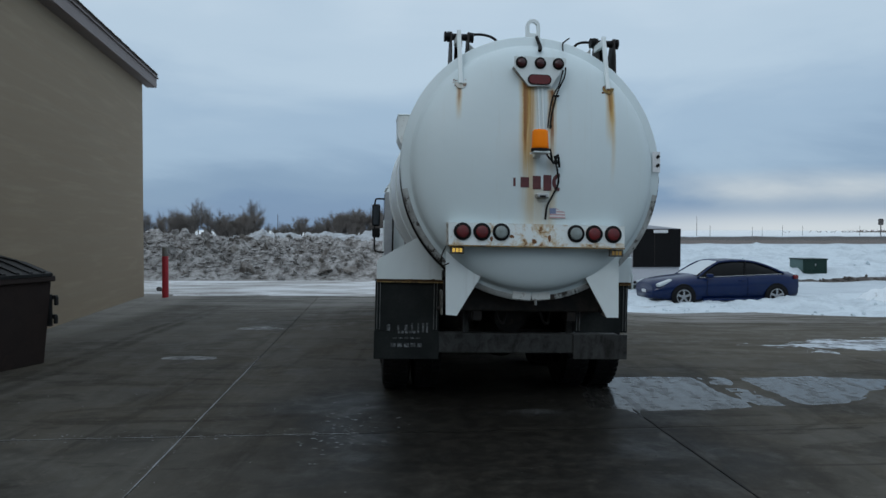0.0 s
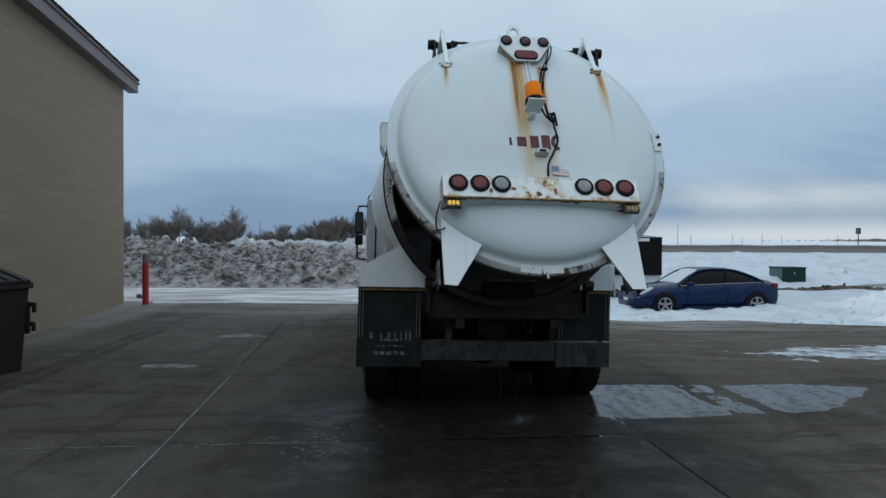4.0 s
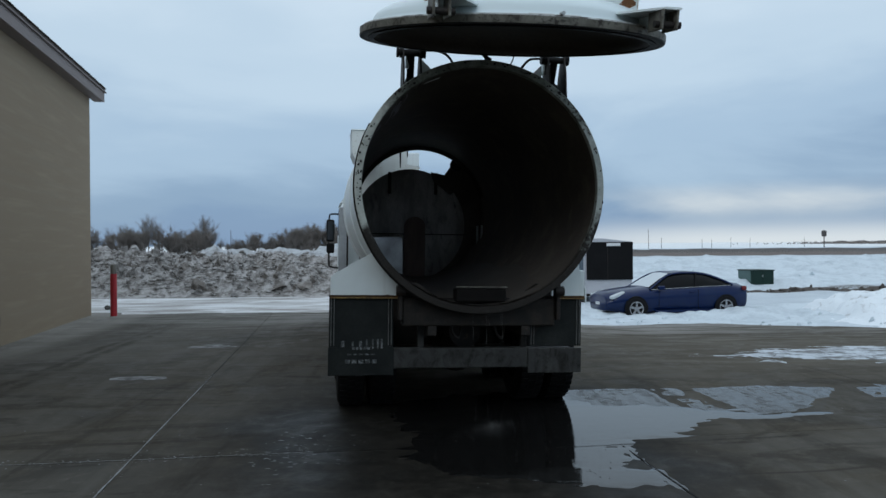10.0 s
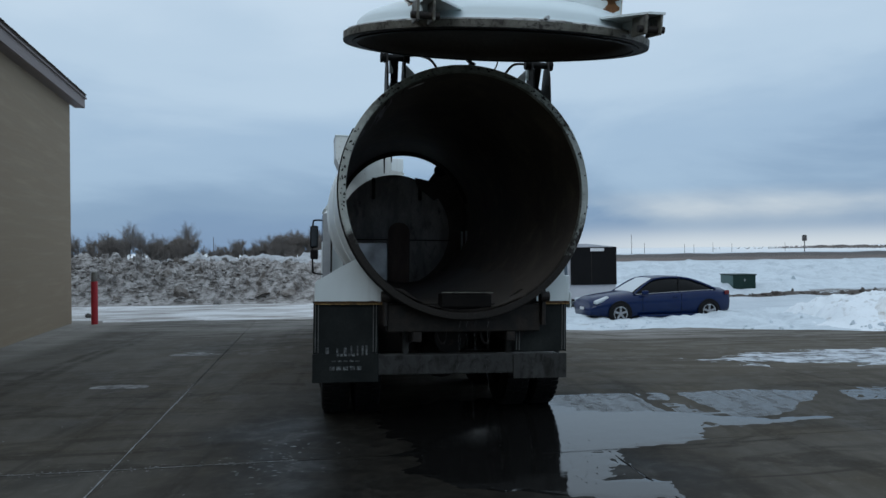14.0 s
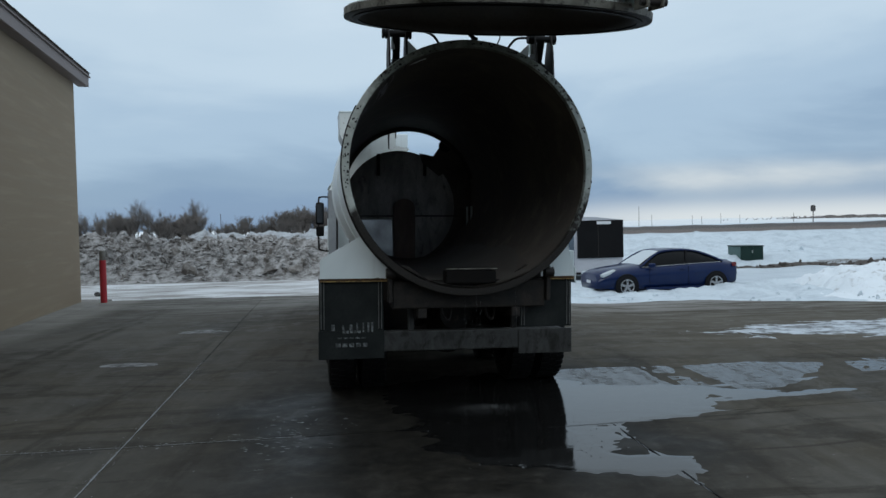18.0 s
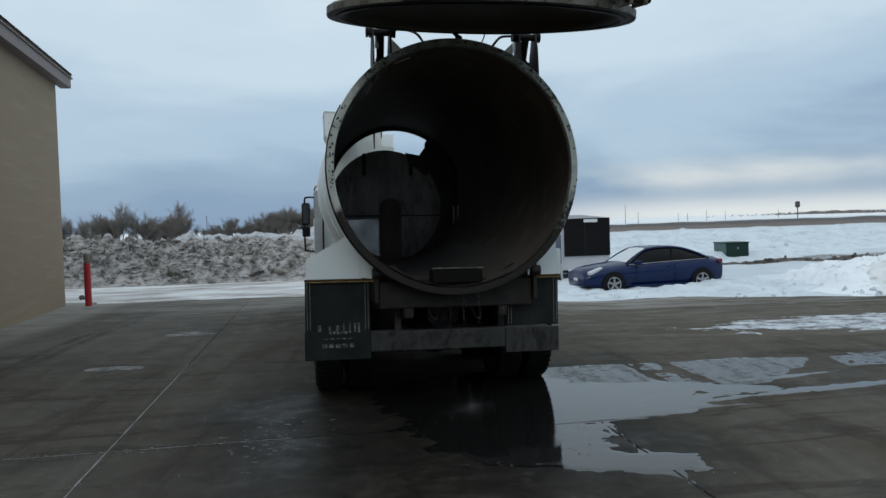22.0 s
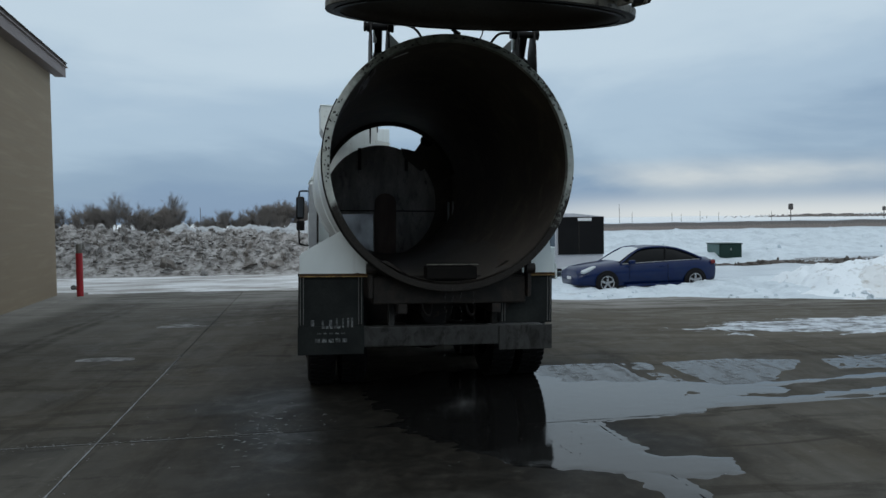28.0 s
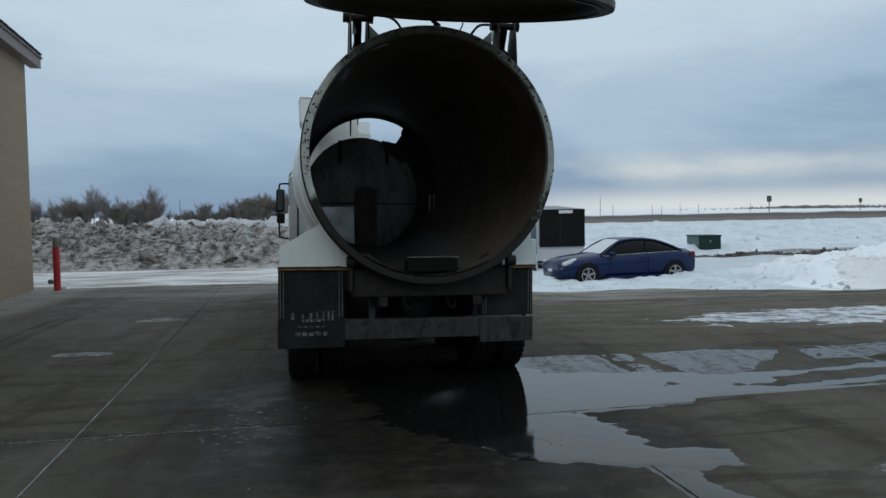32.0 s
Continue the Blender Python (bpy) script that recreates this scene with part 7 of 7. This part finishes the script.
def build_ice():
    for a in ((4.4, 13.0, 10.3, 13.0, 4, 0.012, 2.0, "wide thin crust of pale ice on the concrete"),
              (-3.6, -2.7, 12.95, 13.4, 0, 0.008, 3.0, "small pale patch of salt and ice"),
              (-3.75, -2.9, 9.88, 10.25, 0, 0.008, 4.0, "small pale patch of salt and ice"),
              (3.3, 3.65, 4.45, 4.62, 0, 0.005, 7.0, "small pale patch of ice")):
        ice_sheet(*a)
    # frosted crumbs in the joints, and slivers for glints on the wet spot
    rng = random.Random(17)
    m = pose(-2.08, 6.14, 0, 0, 0, LOT_TURN)
    bm = bmesh.new()

    def crumb(x, y, s, wide=1.0, deep=0.7):
        z = ground_height(x, y) + 0.002
        a = rng.uniform(0, 6)
        vs = [bm.verts.new((x + s * wide * math.cos(a + k * 1.257) * rng.uniform(0.5, 1.2), y + s * deep * math.sin(a + k * 1.257) * rng.uniform(0.5, 1.2), z)) for k in range(5)]
        tip = bm.verts.new((x, y, z + s * rng.uniform(0.15, 0.4)))
        for k in range(5):
            bm.faces.new((vs[k], vs[(k + 1) % 5], tip))
    for k in range(160):
        p = m @ Vector((rng.gauss(0, 0.03), rng.uniform(-3.2, 4.1), 0))
        crumb(p.x, p.y, rng.uniform(0.003, 0.009))
    for k in range(160):
        p = m @ Vector((rng.uniform(-2.6, 1.4), rng.gauss(0, 0.05), 0))
        crumb(p.x, p.y, rng.uniform(0.004, 0.012))
    for k in range(60):
        x, y = rng.uniform(-4.2, 5), rng.uniform(4.2, 10)
        crumb(x, y, rng.uniform(0.003, 0.011))
    # pale slivers drawn as the glints of rippled water on the damp slab
    for k in range(75):
        x, y = rng.gauss(-0.80, 0.20), rng.gauss(6.35, 0.36)
        crumb(x, y, rng.uniform(0.004, 0.010), rng.uniform(1.8, 4.0), 0.8)
    ob = new("ice_crumbs", mesh_of("ice_crumbs", bm, M_CRUMB))
    tagged(ob, "pale salt and ice crumbs along the joints, and slivers for glints on wet concrete", "", "", "stuff")


build_ice()


def build_grit():
    """Dark grit and small stones lying in the shallow water behind the truck."""
    rng = random.Random(83)
    bm = bmesh.new()
    for k in range(130):
        u = rng.random()
        x, y = (rng.gauss(1.42, 0.10), rng.uniform(5.2, 7.2)) if u < 0.5 else (rng.gauss(1.05, 0.28), rng.gauss(6.2, 0.35)) if u < 0.85 else (rng.uniform(1.4, 2.6), rng.uniform(4.6, 6.6))
        s = rng.uniform(0.002, 0.007)
        z = ground_height(x, y) + 0.003
        a = rng.uniform(0, 6)
        vs = [bm.verts.new((x + s * math.cos(a + q * 1.257) * rng.uniform(0.6, 1.3), y + s * math.sin(a + q * 1.257) * rng.uniform(0.6, 1.3), z)) for q in range(5)]
        tip = bm.verts.new((x, y, z + s * rng.uniform(0.3, 0.8)))
        for q in range(5):
            bm.faces.new((vs[q], vs[(q + 1) % 5], tip))
    tagged(new("grit", mesh_of("grit", bm, M_FRAME)), "dark grit washed out onto the wet slab", "", "", "stuff")


build_grit()


def joint_fill(name, a, b, width, seed, mat=None, lift=0.0012, label="salt-whitened concrete joint"):
    """A salt-whitened joint: a thin crooked ribbon between two places of the slab grid."""
    m = pose(-2.08, 6.14, 0, 0, 0, LOT_TURN)
    bm = bmesh.new()
    a, b = Vector(a), Vector(b)
    n = int((b - a).length / 0.05)
    side = Vector((a.y - b.y, b.x - a.x)).normalized()
    prev = None
    for k in range(n + 1):
        p = a.lerp(b, k / n)
        w = width * max(0.06, 0.60 + 0.6 * noise.noise((k * 0.22, seed, 0)) + 0.5 * noise.noise((k * 1.3, seed, 3)))
        off = 0.004 * noise.noise((k * 0.2, seed, 9))
        row = []
        for s in (-1, 1):
            q = m @ Vector((*(p + side * (s * w / 2 + off)), 0))
            row.append(bm.verts.new((q.x, q.y, ground_height(q.x, q.y) + slab_wave(q.x, q.y) + lift)))
        if prev:
            bm.faces.new((prev[0], prev[1], row[1], row[0]))
        prev = row
    struct(name, bm, mat or M_CRUMB, label)


joint_fill("joint_1", (0, -3.6), (0, 4.0), 0.019, 1.0)
joint_fill("joint_2", (-3.8, 0), (1.4, 0), 0.013, 5.0)
joint_fill("joint_3", (3.35, -0.205), (5.6, -0.165), 0.014, 8.0, M_PIT, 0.0042, "dark dirt-filled concrete joint")
joint_fill("joint_4", (3.90, -3.2), (3.90, 1.0), 0.022, 11.0, M_PIT, 0.0010, "dark dirt-filled concrete joint")
joint_fill("joint_5", (0, 3.2), (0, 9.4), 0.020, 14.0, M_PIT, 0.0012, "dark dirt-filled concrete joint")

# ---- water ----
M_WATER, _nt, _b = blank("dirty_shallow_water")
_b.inputs["Base Color"].default_value = (0.008, 0.0078, 0.0075, 1)
_b.inputs["IOR"].default_value = 1.333
_v = coords(_nt)
_w1 = math_node(_nt, "MULTIPLY_ADD", noise_node(_nt, _v, 34, 3, 0.5), 0.35, noise_node(_nt, _v, 7, 4, 0.5))
_w2 = noise_node(_nt, _v, 2.2, 5, 0.6)
_nt.links.new(math_node(_nt, "MULTIPLY_ADD", ramp_between(_nt, _w2, 0.40, 0.75), 0.12, 0.025), _b.inputs["Roughness"])
bump_on(_nt, _b, _w1, 0.12, 0.01)
M_FILM, _nt, _b = blank("streaky_film_of_dirty_water")
_b.inputs["IOR"].default_value = 1.28
_v = coords(_nt, (5.0, 0.7, 1))
_s1 = noise_node(_nt, _v, 1.3, 6, 0.65, 0.3)
_s2 = noise_node(_nt, coords(_nt), 9, 6, 0.7)
_nt.links.new(mix_col(_nt, ramp_between(_nt, _s2, 0.4, 0.65), (0.014, 0.0135, 0.0125), (0.036, 0.034, 0.031)), _b.inputs["Base Color"])
_k = math_node(_nt, "MULTIPLY_ADD", ramp_between(_nt, _s1, 0.40, 0.62), 0.20, 0.10)
_nt.links.new(math_node(_nt, "MULTIPLY_ADD", ramp_between(_nt, _s2, 0.48, 0.62), 0.12, _k), _b.inputs["Roughness"])
_nt.links.new(math_node(_nt, "MULTIPLY_ADD", ramp_between(_nt, _s2, 0.62, 0.45), 0.26, 0.11), _b.inputs["Specular IOR Level"])
bump_on(_nt, _b, _s2, 0.10, 0.004)


def build_water():
    pools = {}
    pools["back"] = puddle_sheet([(0.42, 5.95), (0.10, 6.8), (-0.1, 8.2), (0.8, 8.6), (1.8, 8.5), (2.1, 7.6), (1.9, 6.4), (1.62, 5.4), (1.15, 5.2), (0.8, 5.55)], 0.0020, "still shallow puddle under the tank mouth", 15.0, 0.2)
    pools["main"] = puddle_sheet([(1.4, 7.2), (1.5, 8.3), (2.0, 8.68), (3.0, 8.68), (4.3, 8.68), (4.9, 8.5), (4.5, 7.95), (3.8, 7.35), (3.3, 7.2), (2.6, 7.1), (1.9, 7.05)], 0.0017, "wide shallow puddle reflecting the sky", 16.0, 0.06, 0.03, 1.0)
    pools["edge"] = puddle_sheet([(5.1, 7.98), (6.0, 8.02), (7.5, 8.30), (9.3, 8.70), (9.4, 9.0), (7.5, 8.92), (6.0, 8.70), (5.2, 8.5)], 0.0016, "broken film of water over the ice", 23.0, 0.06, 0.035, 0.0, True)
    pools["mid"] = puddle_sheet([(0.9, 6.35), (1.5, 6.20), (2.1, 6.24), (2.9, 6.43), (3.3, 6.75), (4.1, 7.05), (3.7, 7.35), (3.0, 7.7), (2.0, 7.8), (1.2, 7.4)], 0.0023, "tongue of water creeping over the slab", 17.0, 0.10, 0.03)
    pools["lobe"] = puddle_sheet([(0.9, 6.3), (1.5, 6.25), (1.85, 6.12), (1.95, 5.8), (2.02, 5.48), (2.12, 5.2), (2.55, 5.02), (2.62, 4.72), (2.2, 4.70), (1.95, 4.78), (1.5, 4.95), (1.2, 5.15), (0.8, 5.6)], 0.0025, "tongue of water creeping over the slab", 18.0, 0.10, 0.03)
    pools["finger"] = puddle_sheet([(2.6, 6.95), (3.3, 7.05), (4.2, 7.22), (5.3, 7.46), (6.4, 7.69), (6.5, 7.76), (5.4, 7.58), (4.4, 7.42), (3.7, 7.42), (2.8, 7.4)], 0.0022, "thin finger of run-off water", 19.0, 0.05, 0.03)
    pools["lower_finger"] = puddle_sheet([(2.5, 6.50), (3.2, 6.62), (4.0, 6.62), (5.1, 6.86), (6.4, 7.12), (6.4, 7.20), (5.0, 6.99), (4.0, 6.80), (3.2, 6.95), (2.6, 7.0)], 0.0021, "thin finger of run-off water", 22.0, 0.06, 0.03)
    pools["rill"] = puddle_sheet([(1.70, 5.1), (2.0, 4.86), (1.98, 4.5), (2.02, 4.2), (2.15, 3.9), (2.40, 3.9), (2.30, 4.2), (2.20, 4.5), (2.2, 4.9)], 0.0021, "thin finger of run-off water", 20.0, 0.06)
    return pools


POOLS = build_water()

# drops falling from the tank mouth, and the splash where they land
M_DROP, _nt, _b = blank("water_drop")
_b.inputs["Base Color"].default_value = (0.10, 0.10, 0.098, 1)
_b.inputs["Roughness"].default_value = 0.15
_b.inputs["IOR"].default_value = 1.333


def bead(bm, c, r, tall):
    """A small eight-faced drop."""
    x, y, z = c
    ring = [bm.verts.new((x + r * math.cos(q), y + r * math.sin(q), z)) for q in (0, 1.571, 3.142, 4.712)]
    top, low = bm.verts.new((x, y, z + r * tall)), bm.verts.new((x, y, z - r * tall))
    for q in range(4):
        bm.faces.new((ring[q], ring[(q + 1) % 4], top))
        bm.faces.new((ring[(q + 1) % 4], ring[q], low))


def build_drops():
    made = []
    rng = random.Random(23)
    meshes = []
    for k in range(3):
        bm = bmesh.new()
        for q in range(9):
            bead(bm, (rng.gauss(0, 0.004), rng.gauss(0, 0.004), q * 0.042 + rng.uniform(-0.02, 0.02)), rng.uniform(0.0008, 0.0017), rng.uniform(9, 20))
        meshes.append(mesh_of("water_drop", bm, M_DROP, True))
    for k in range(12):
        ob = tagged(new("water_drop", meshes[k % 3]), "falling string of clear water drops", "water drop", "drops from the tank mouth", "stuff")
        x = (0.07, 0.20, -0.04, 0.20, 0.10, 0.42, 0.07, 0.03)[k % 8] + rng.gauss(0, 0.01)
        p = TRUCK_AT @ Vector((x - 0.02, -0.01, 0))
        made.append((ob, p.x, p.y, rng.uniform(0, 0.55)))
    return made


DROPS = build_drops()


def build_splash():
    rng = random.Random(29)
    out = []
    for g in range(2):
        bm = bmesh.new()
        for k in range(1100):
            a, r = rng.uniform(0, 6.283), abs(rng.gauss(0, 0.11))
            bead(bm, (r * 2.2 * math.cos(a), r * 0.8 * math.sin(a), rng.uniform(0.0, 0.035) * max(0.1, 1 - r * 4)), rng.uniform(0.0008, 0.0026), 1.0)
        ob = new("water_splash", mesh_of("water_splash", bm, M_DROP, True))
        tagged(ob, "fine splash of drops on the puddle", "splash", "", "stuff")
        out.append(ob)
    return out


SPLASH = build_splash()

# ---- scrub trees behind the pile, and the far plain ----
M_BARK = surface("grey_brown_bark", (0.145, 0.125, 0.111), 0.9, 0, (0.20, 0.176, 0.158), 3, 20, bump=0.2)


def twig(bm, a, b, r0, r1):
    d = (b - a).normalized()
    u = d.orthogonal().normalized()
    w = d.cross(u)
    p = [bm.verts.new(a + r0 * (u * math.cos(k * 2.094) + w * math.sin(k * 2.094))) for k in range(3)]
    q = [bm.verts.new(b + r1 * (u * math.cos(k * 2.094) + w * math.sin(k * 2.094))) for k in range(3)]
    for k in range(3):
        bm.faces.new((p[k], p[(k + 1) % 3], q[(k + 1) % 3], q[k]))


def tree_meshes(seed, height, spread, stems):
    rng = random.Random(seed)
    crown, trunks = bmesh.new(), []

    def grow(p, d, length, r, level):
        n = 3
        for k in range(n):
            nd = (d + Vector((rng.uniform(-1, 1), rng.uniform(-1, 1), rng.uniform(-0.3, 0.7))) * 0.22).normalized()
            q = p + nd * length / n
            twig(trunks[-1] if level == 0 else crown, p, q, r * (1 - 0.25 * k / n), r * (1 - 0.25 * (k + 1) / n))
            if level < 3:
                for s in range((2, 3, 2)[level] + (k > 0)):
                    bd = (nd + Vector((rng.uniform(-1, 1), rng.uniform(-1, 1), rng.uniform(-0.2, 0.8))) * 0.85).normalized()
                    grow(q, bd, length * rng.uniform(0.45, 0.72), max(r * 0.50, 0.0075), level + 1)
            p, d = q, nd
    for s in range(stems):
        trunks.append(bmesh.new())
        a = rng.uniform(0, 6.283)
        d = Vector((math.cos(a) * spread, math.sin(a) * spread, 1)).normalized()
        grow(Vector((math.cos(a) * 0.25 * stems * 0.2, math.sin(a) * 0.25, 0)), d, height * rng.uniform(0.26, 0.38), 0.050, 0)
    return [("trunk", mesh_of("trunk", b, M_BARK)) for b in trunks] + [("crown", mesh_of("crown", crown, M_BARK))]


def build_trees():
    kinds = [tree_meshes(s, h, sp, st) for s, h, sp, st in ((1, 4.4, 0.45, 4), (2, 5.0, 0.25, 2), (3, 3.6, 0.7, 5), (4, 4.2, 0.5, 4))]
    rng = random.Random(77)
    spots = []
    for x, top, k in ((-33.0, 4.3, 0), (-31.2, 4.6, 3), (-29.6, 4.2, 0), (-27.2, 4.6, 1), (-26.0, 3.7, 3), (-24.8, 3.9, 2), (-22.9, 4.9, 1), (-22.3, 4.3, 3),
                      (-20.9, 3.2, 2), (-18.2, 3.4, 2), (-16.6, 3.9, 3), (-15.0, 3.9, 2), (-13.1, 4.2, 0), (-11.6, 4.5, 3), (-10.3, 4.4, 0), (-8.9, 4.2, 1), (-7.8, 4.0, 3),
                      (-30.4, 4.2, 3), (-28.4, 4.3, 0), (-25.4, 4.4, 0), (-24.0, 4.5, 3), (-23.4, 4.1, 0), (-21.6, 4.0, 0), (-12.4, 4.6, 3), (-10.9, 4.7, 0), (-9.6, 4.7, 3), (-8.4, 4.5, 0), (-36, 4.5, 0), (-39, 4.2, 3), (-42, 4.6, 2), (-5.5, 3.8, 0), (-2.5, 4.0, 3), (1.0, 3.6, 0)):
        spots.append((x, top, k))
    for k in range(14):
        x = rng.choice((rng.uniform(-40, -20.5), rng.uniform(-14.5, -3)))
        spots.append((x, rng.uniform(3.2, 4.3), rng.choice((0, 2, 3))))
    for k in range(6):
        spots.append((rng.uniform(-19, -14.5), rng.uniform(2.2, 3.0), 2))
    for x, top, k in spots:
        x += 1.05
        y = 85 + rng.uniform(-3, 3)
        t = thing("tree", Matrix.LocRotScale((x, y, ground_height(x, y) - 0.1), Euler((0, 0, rng.uniform(0, 6))), None), "bare grey-brown scrub tree in winter", "tree", "scrub trees behind the snow pile")
        s = top / 4.4 * 1.03
        for name, me in kinds[k]:
            o = new(name, me)
            o.parent = t
            o.scale = (s * 1.05, s * 1.05, s)
    # low brush, uncountable
    bm = bmesh.new()
    for k in range(900):
        x = rng.uniform(-46, 4)
        y = 82 + rng.uniform(-3, 6)
        z = ground_height(x, y)
        h = rng.uniform(0.9, 2.3) * (0.7 + 0.5 * noise.noise((x * 0.4, 0, 0)))
        twig(bm, Vector((x, y, z)), Vector((x + rng.uniform(-0.6, 0.6), y + rng.uniform(-0.3, 0.3), z + h)), 0.018, 0.006)
    tagged(new("brush", mesh_of("brush", bm, M_BARK)), "low bare winter brush", "", "", "stuff")


build_trees()


def build_far():
    m_pole = surface("weathered_pole", (0.10, 0.09, 0.085), 0.8, 0, None, 3, 20)
    m_house = surface("far_house_wall", (0.30, 0.28, 0.27), 0.8, 0, None, 0.3, 5, bump=0)
    m_roof = surface("far_house_roof", (0.13, 0.12, 0.12), 0.8, 0, None, 0.3, 5, bump=0)

    def pole(x, y, h, r=0.11, arm=0.0):
        p = thing("utility_pole", pose(x, y, ground_height(x, y) - 0.1), "thin weathered utility pole on the plain", "pole", "poles on the plain")
        part("shaft", rod((0, 0, 0), (0, 0, h), r, r * 0.7, 8), m_pole, p)
        if arm:
            part("crossarm", box((0, 0, h - 0.4), (arm, 0.12, 0.14)), m_pole, p)
    for x, y, h, a in ((49.2, 150, 4.0, 0), (51.8, 150, 2.3, 0), (66, 165, 2.2, 0), (71, 172, 2.0, 0), (79, 180, 2.6, 0), (86, 185, 2.4, 0), (97, 180, 2.3, 0), (-28.0, 120, 3.5, 0), (-22.0, 103, 3.2, 0)):
        pole(x, y, h, 0.055, a)
    s = thing("road_sign", pose(84.9, 150, ground_height(84.9, 150) - 0.1), "dark round-headed sign on a post", "sign")
    part("post", rod((0, 0, 0), (0, 0, 2.9), 0.10, 0.10, 8), m_pole, s)
    part("plate", box((0, 0, 2.9), (0.85, 0.12, 1.25), 0.25), m_pole, s)
    s = copy_thing(s, pose(147, 210, ground_height(147, 210) - 0.1))
    rng = random.Random(41)
    for k, (x, y) in enumerate(((352, 600), (420, 680), (400, 620))):
        w, h = rng.uniform(7, 18), rng.uniform(1.4, 2.6)
        b = thing("far_house", pose(x, y, ground_height(x, y) - 0.3, 0, 0, rng.uniform(-20, 20)), "small far-off house on the plain", "house", "far houses")
        part("wall", box((0, 0, h / 2), (w, 8, h)), m_house, b)
        part("roof", prism([(-w / 2 - 0.4, h), (w / 2 + 0.4, h), (rng.uniform(-2, 2), h + 1.2)], 8.6, pose(0, -4.3, 0)), m_roof, b)
    bm = bmesh.new()
    for k in range(800):
        u = rng.random()
        x = rng.choice((252, 260, 268, 276, 284, 296, 320, 350)) + rng.gauss(0, 5)
        y = 210 if x < 100 else 430 + rng.gauss(0, 40)
        z = ground_height(x, y)
        h = rng.uniform(0.5, 1.7)
        twig(bm, Vector((x, y, z)), Vector((x + rng.uniform(-2.2, 2.2), y, z + h)), 0.30, 0.12)
    tagged(new("far_brush", mesh_of("far_brush", bm, M_BARK)), "far dark brush on the plain", "", "", "stuff")


build_far()

build_slabs()


def motions():
    # the door swings up about its hinge line
    def swung(a):
        return Matrix.Translation((0, -HINGE_B, HINGE_Z)) @ pose(0, 0, 0, -a, 0, 0)
    rows = [(0.0, 0.0), (1.55, 0.0), (2.0, 4.6), (2.5, 9.9), (3.0, 15.4), (3.5, 21.2), (4.5, 33.2), (5.5, 45.1), (6.0, 50.8), (6.5, 57.0),
            (7.0, 63.1), (7.5, 69.3), (7.8, 73.6), (8.0, 76.4), (8.2, 79.3), (8.4, 80.5), (9.0, 80.7), (32.0, 80.7)]
    walk(rear_door, [(t, swung(a)) for t, a in rows])

    # water spreads over the slabs
    def slide(ob, rows):
        # the level rises as the tank drains
        walk(ob, [(t, pose(x, y, -0.02 * max(0.0, 1 - t / 5.5))) for t, x, y in rows])
    slide(POOLS["back"], [(0, 0.45, 2.7), (2.5, 0.4, 2.3), (4.0, 0.2, 1.1), (5.5, 0.05, 0.3), (8, 0, 0), (32, 0, 0)])
    slide(POOLS["mid"], [(0, -1.0, 0.9), (2.5, -1.0, 0.7), (4.5, -0.95, 0.4), (6, -0.95, 0.2), (9, -0.65, 0.15), (13, -0.40, 0.06), (20, -0.28, 0.03), (25, -0.16, 0.0), (32, 0, 0)])
    slide(POOLS["lobe"], [(0, -0.9, 1.6), (2.5, -0.9, 1.2), (4.5, -0.88, 0.95), (6, -0.85, 0.66), (9, -0.74, 0.48), (13, -0.60, 0.32), (20, -0.42, 0.20), (25, -0.26, 0.13), (29, -0.08, 0.04), (32, 0, 0)])
    slide(POOLS["finger"], [(0, -2.6, -0.1), (3, -2.6, -0.1), (5.5, -2.5, -0.1), (9, -2.4, -0.1), (14, -2.3, -0.05), (19, -2.0, 0), (25, -1.15, 0), (29, -0.25, 0), (32, 0, 0)])
    slide(POOLS["lower_finger"], [(0, -2.8, 0.3), (3, -2.8, 0.3), (5.5, -2.7, 0.3), (9, -2.3, 0.15), (14, -2.1, 0.05), (19, -1.8, 0), (25, -0.60, 0), (29, -0.12, 0), (32, 0, 0)])
    slide(POOLS["rill"], [(0, -0.8, 3.4), (3, -0.8, 2.6), (5.5, -0.9, 1.9), (16, -0.9, 1.4), (25, -0.8, 1.1), (28, -0.35, 0.55), (30, -0.08, 0.15), (32, 0, 0)])

    # drops fall for half a second, again and again
    fall, rest = 0.5, 1 / 30
    for ob, x, y, lag in DROPS:
        rows = [(0.0, pose(x, y, -0.41)), (lag + 0.2 - rest, pose(x, y, -0.41))]
        t = lag + 0.2
        while t + fall + 2 * rest < 31.9:
            rows += [(t, pose(x, y, 0.78)), (t + fall * 0.55, pose(x, y, 0.50)), (t + fall, pose(x, y, -0.40)), (t + fall + rest, pose(x, y, -0.41)), (t + fall + 2 * rest, pose(x, y, 0.78))]
            t += fall + 4 * rest
        rows.append((32.0, pose(x, y, -0.41)))
        walk(ob, rows)
    p = Vector((0.84, 6.90, 0))
    for k, ob in enumerate(SPLASH):
        rows = [(t * 0.25, pose(p.x, p.y, 0.004 + 0.010 * ((t + k) % 2), 0, 0, 40 * ((t * (k + 1)) % 3))) for t in range(0, 129)]
        walk(ob, rows)


motions()
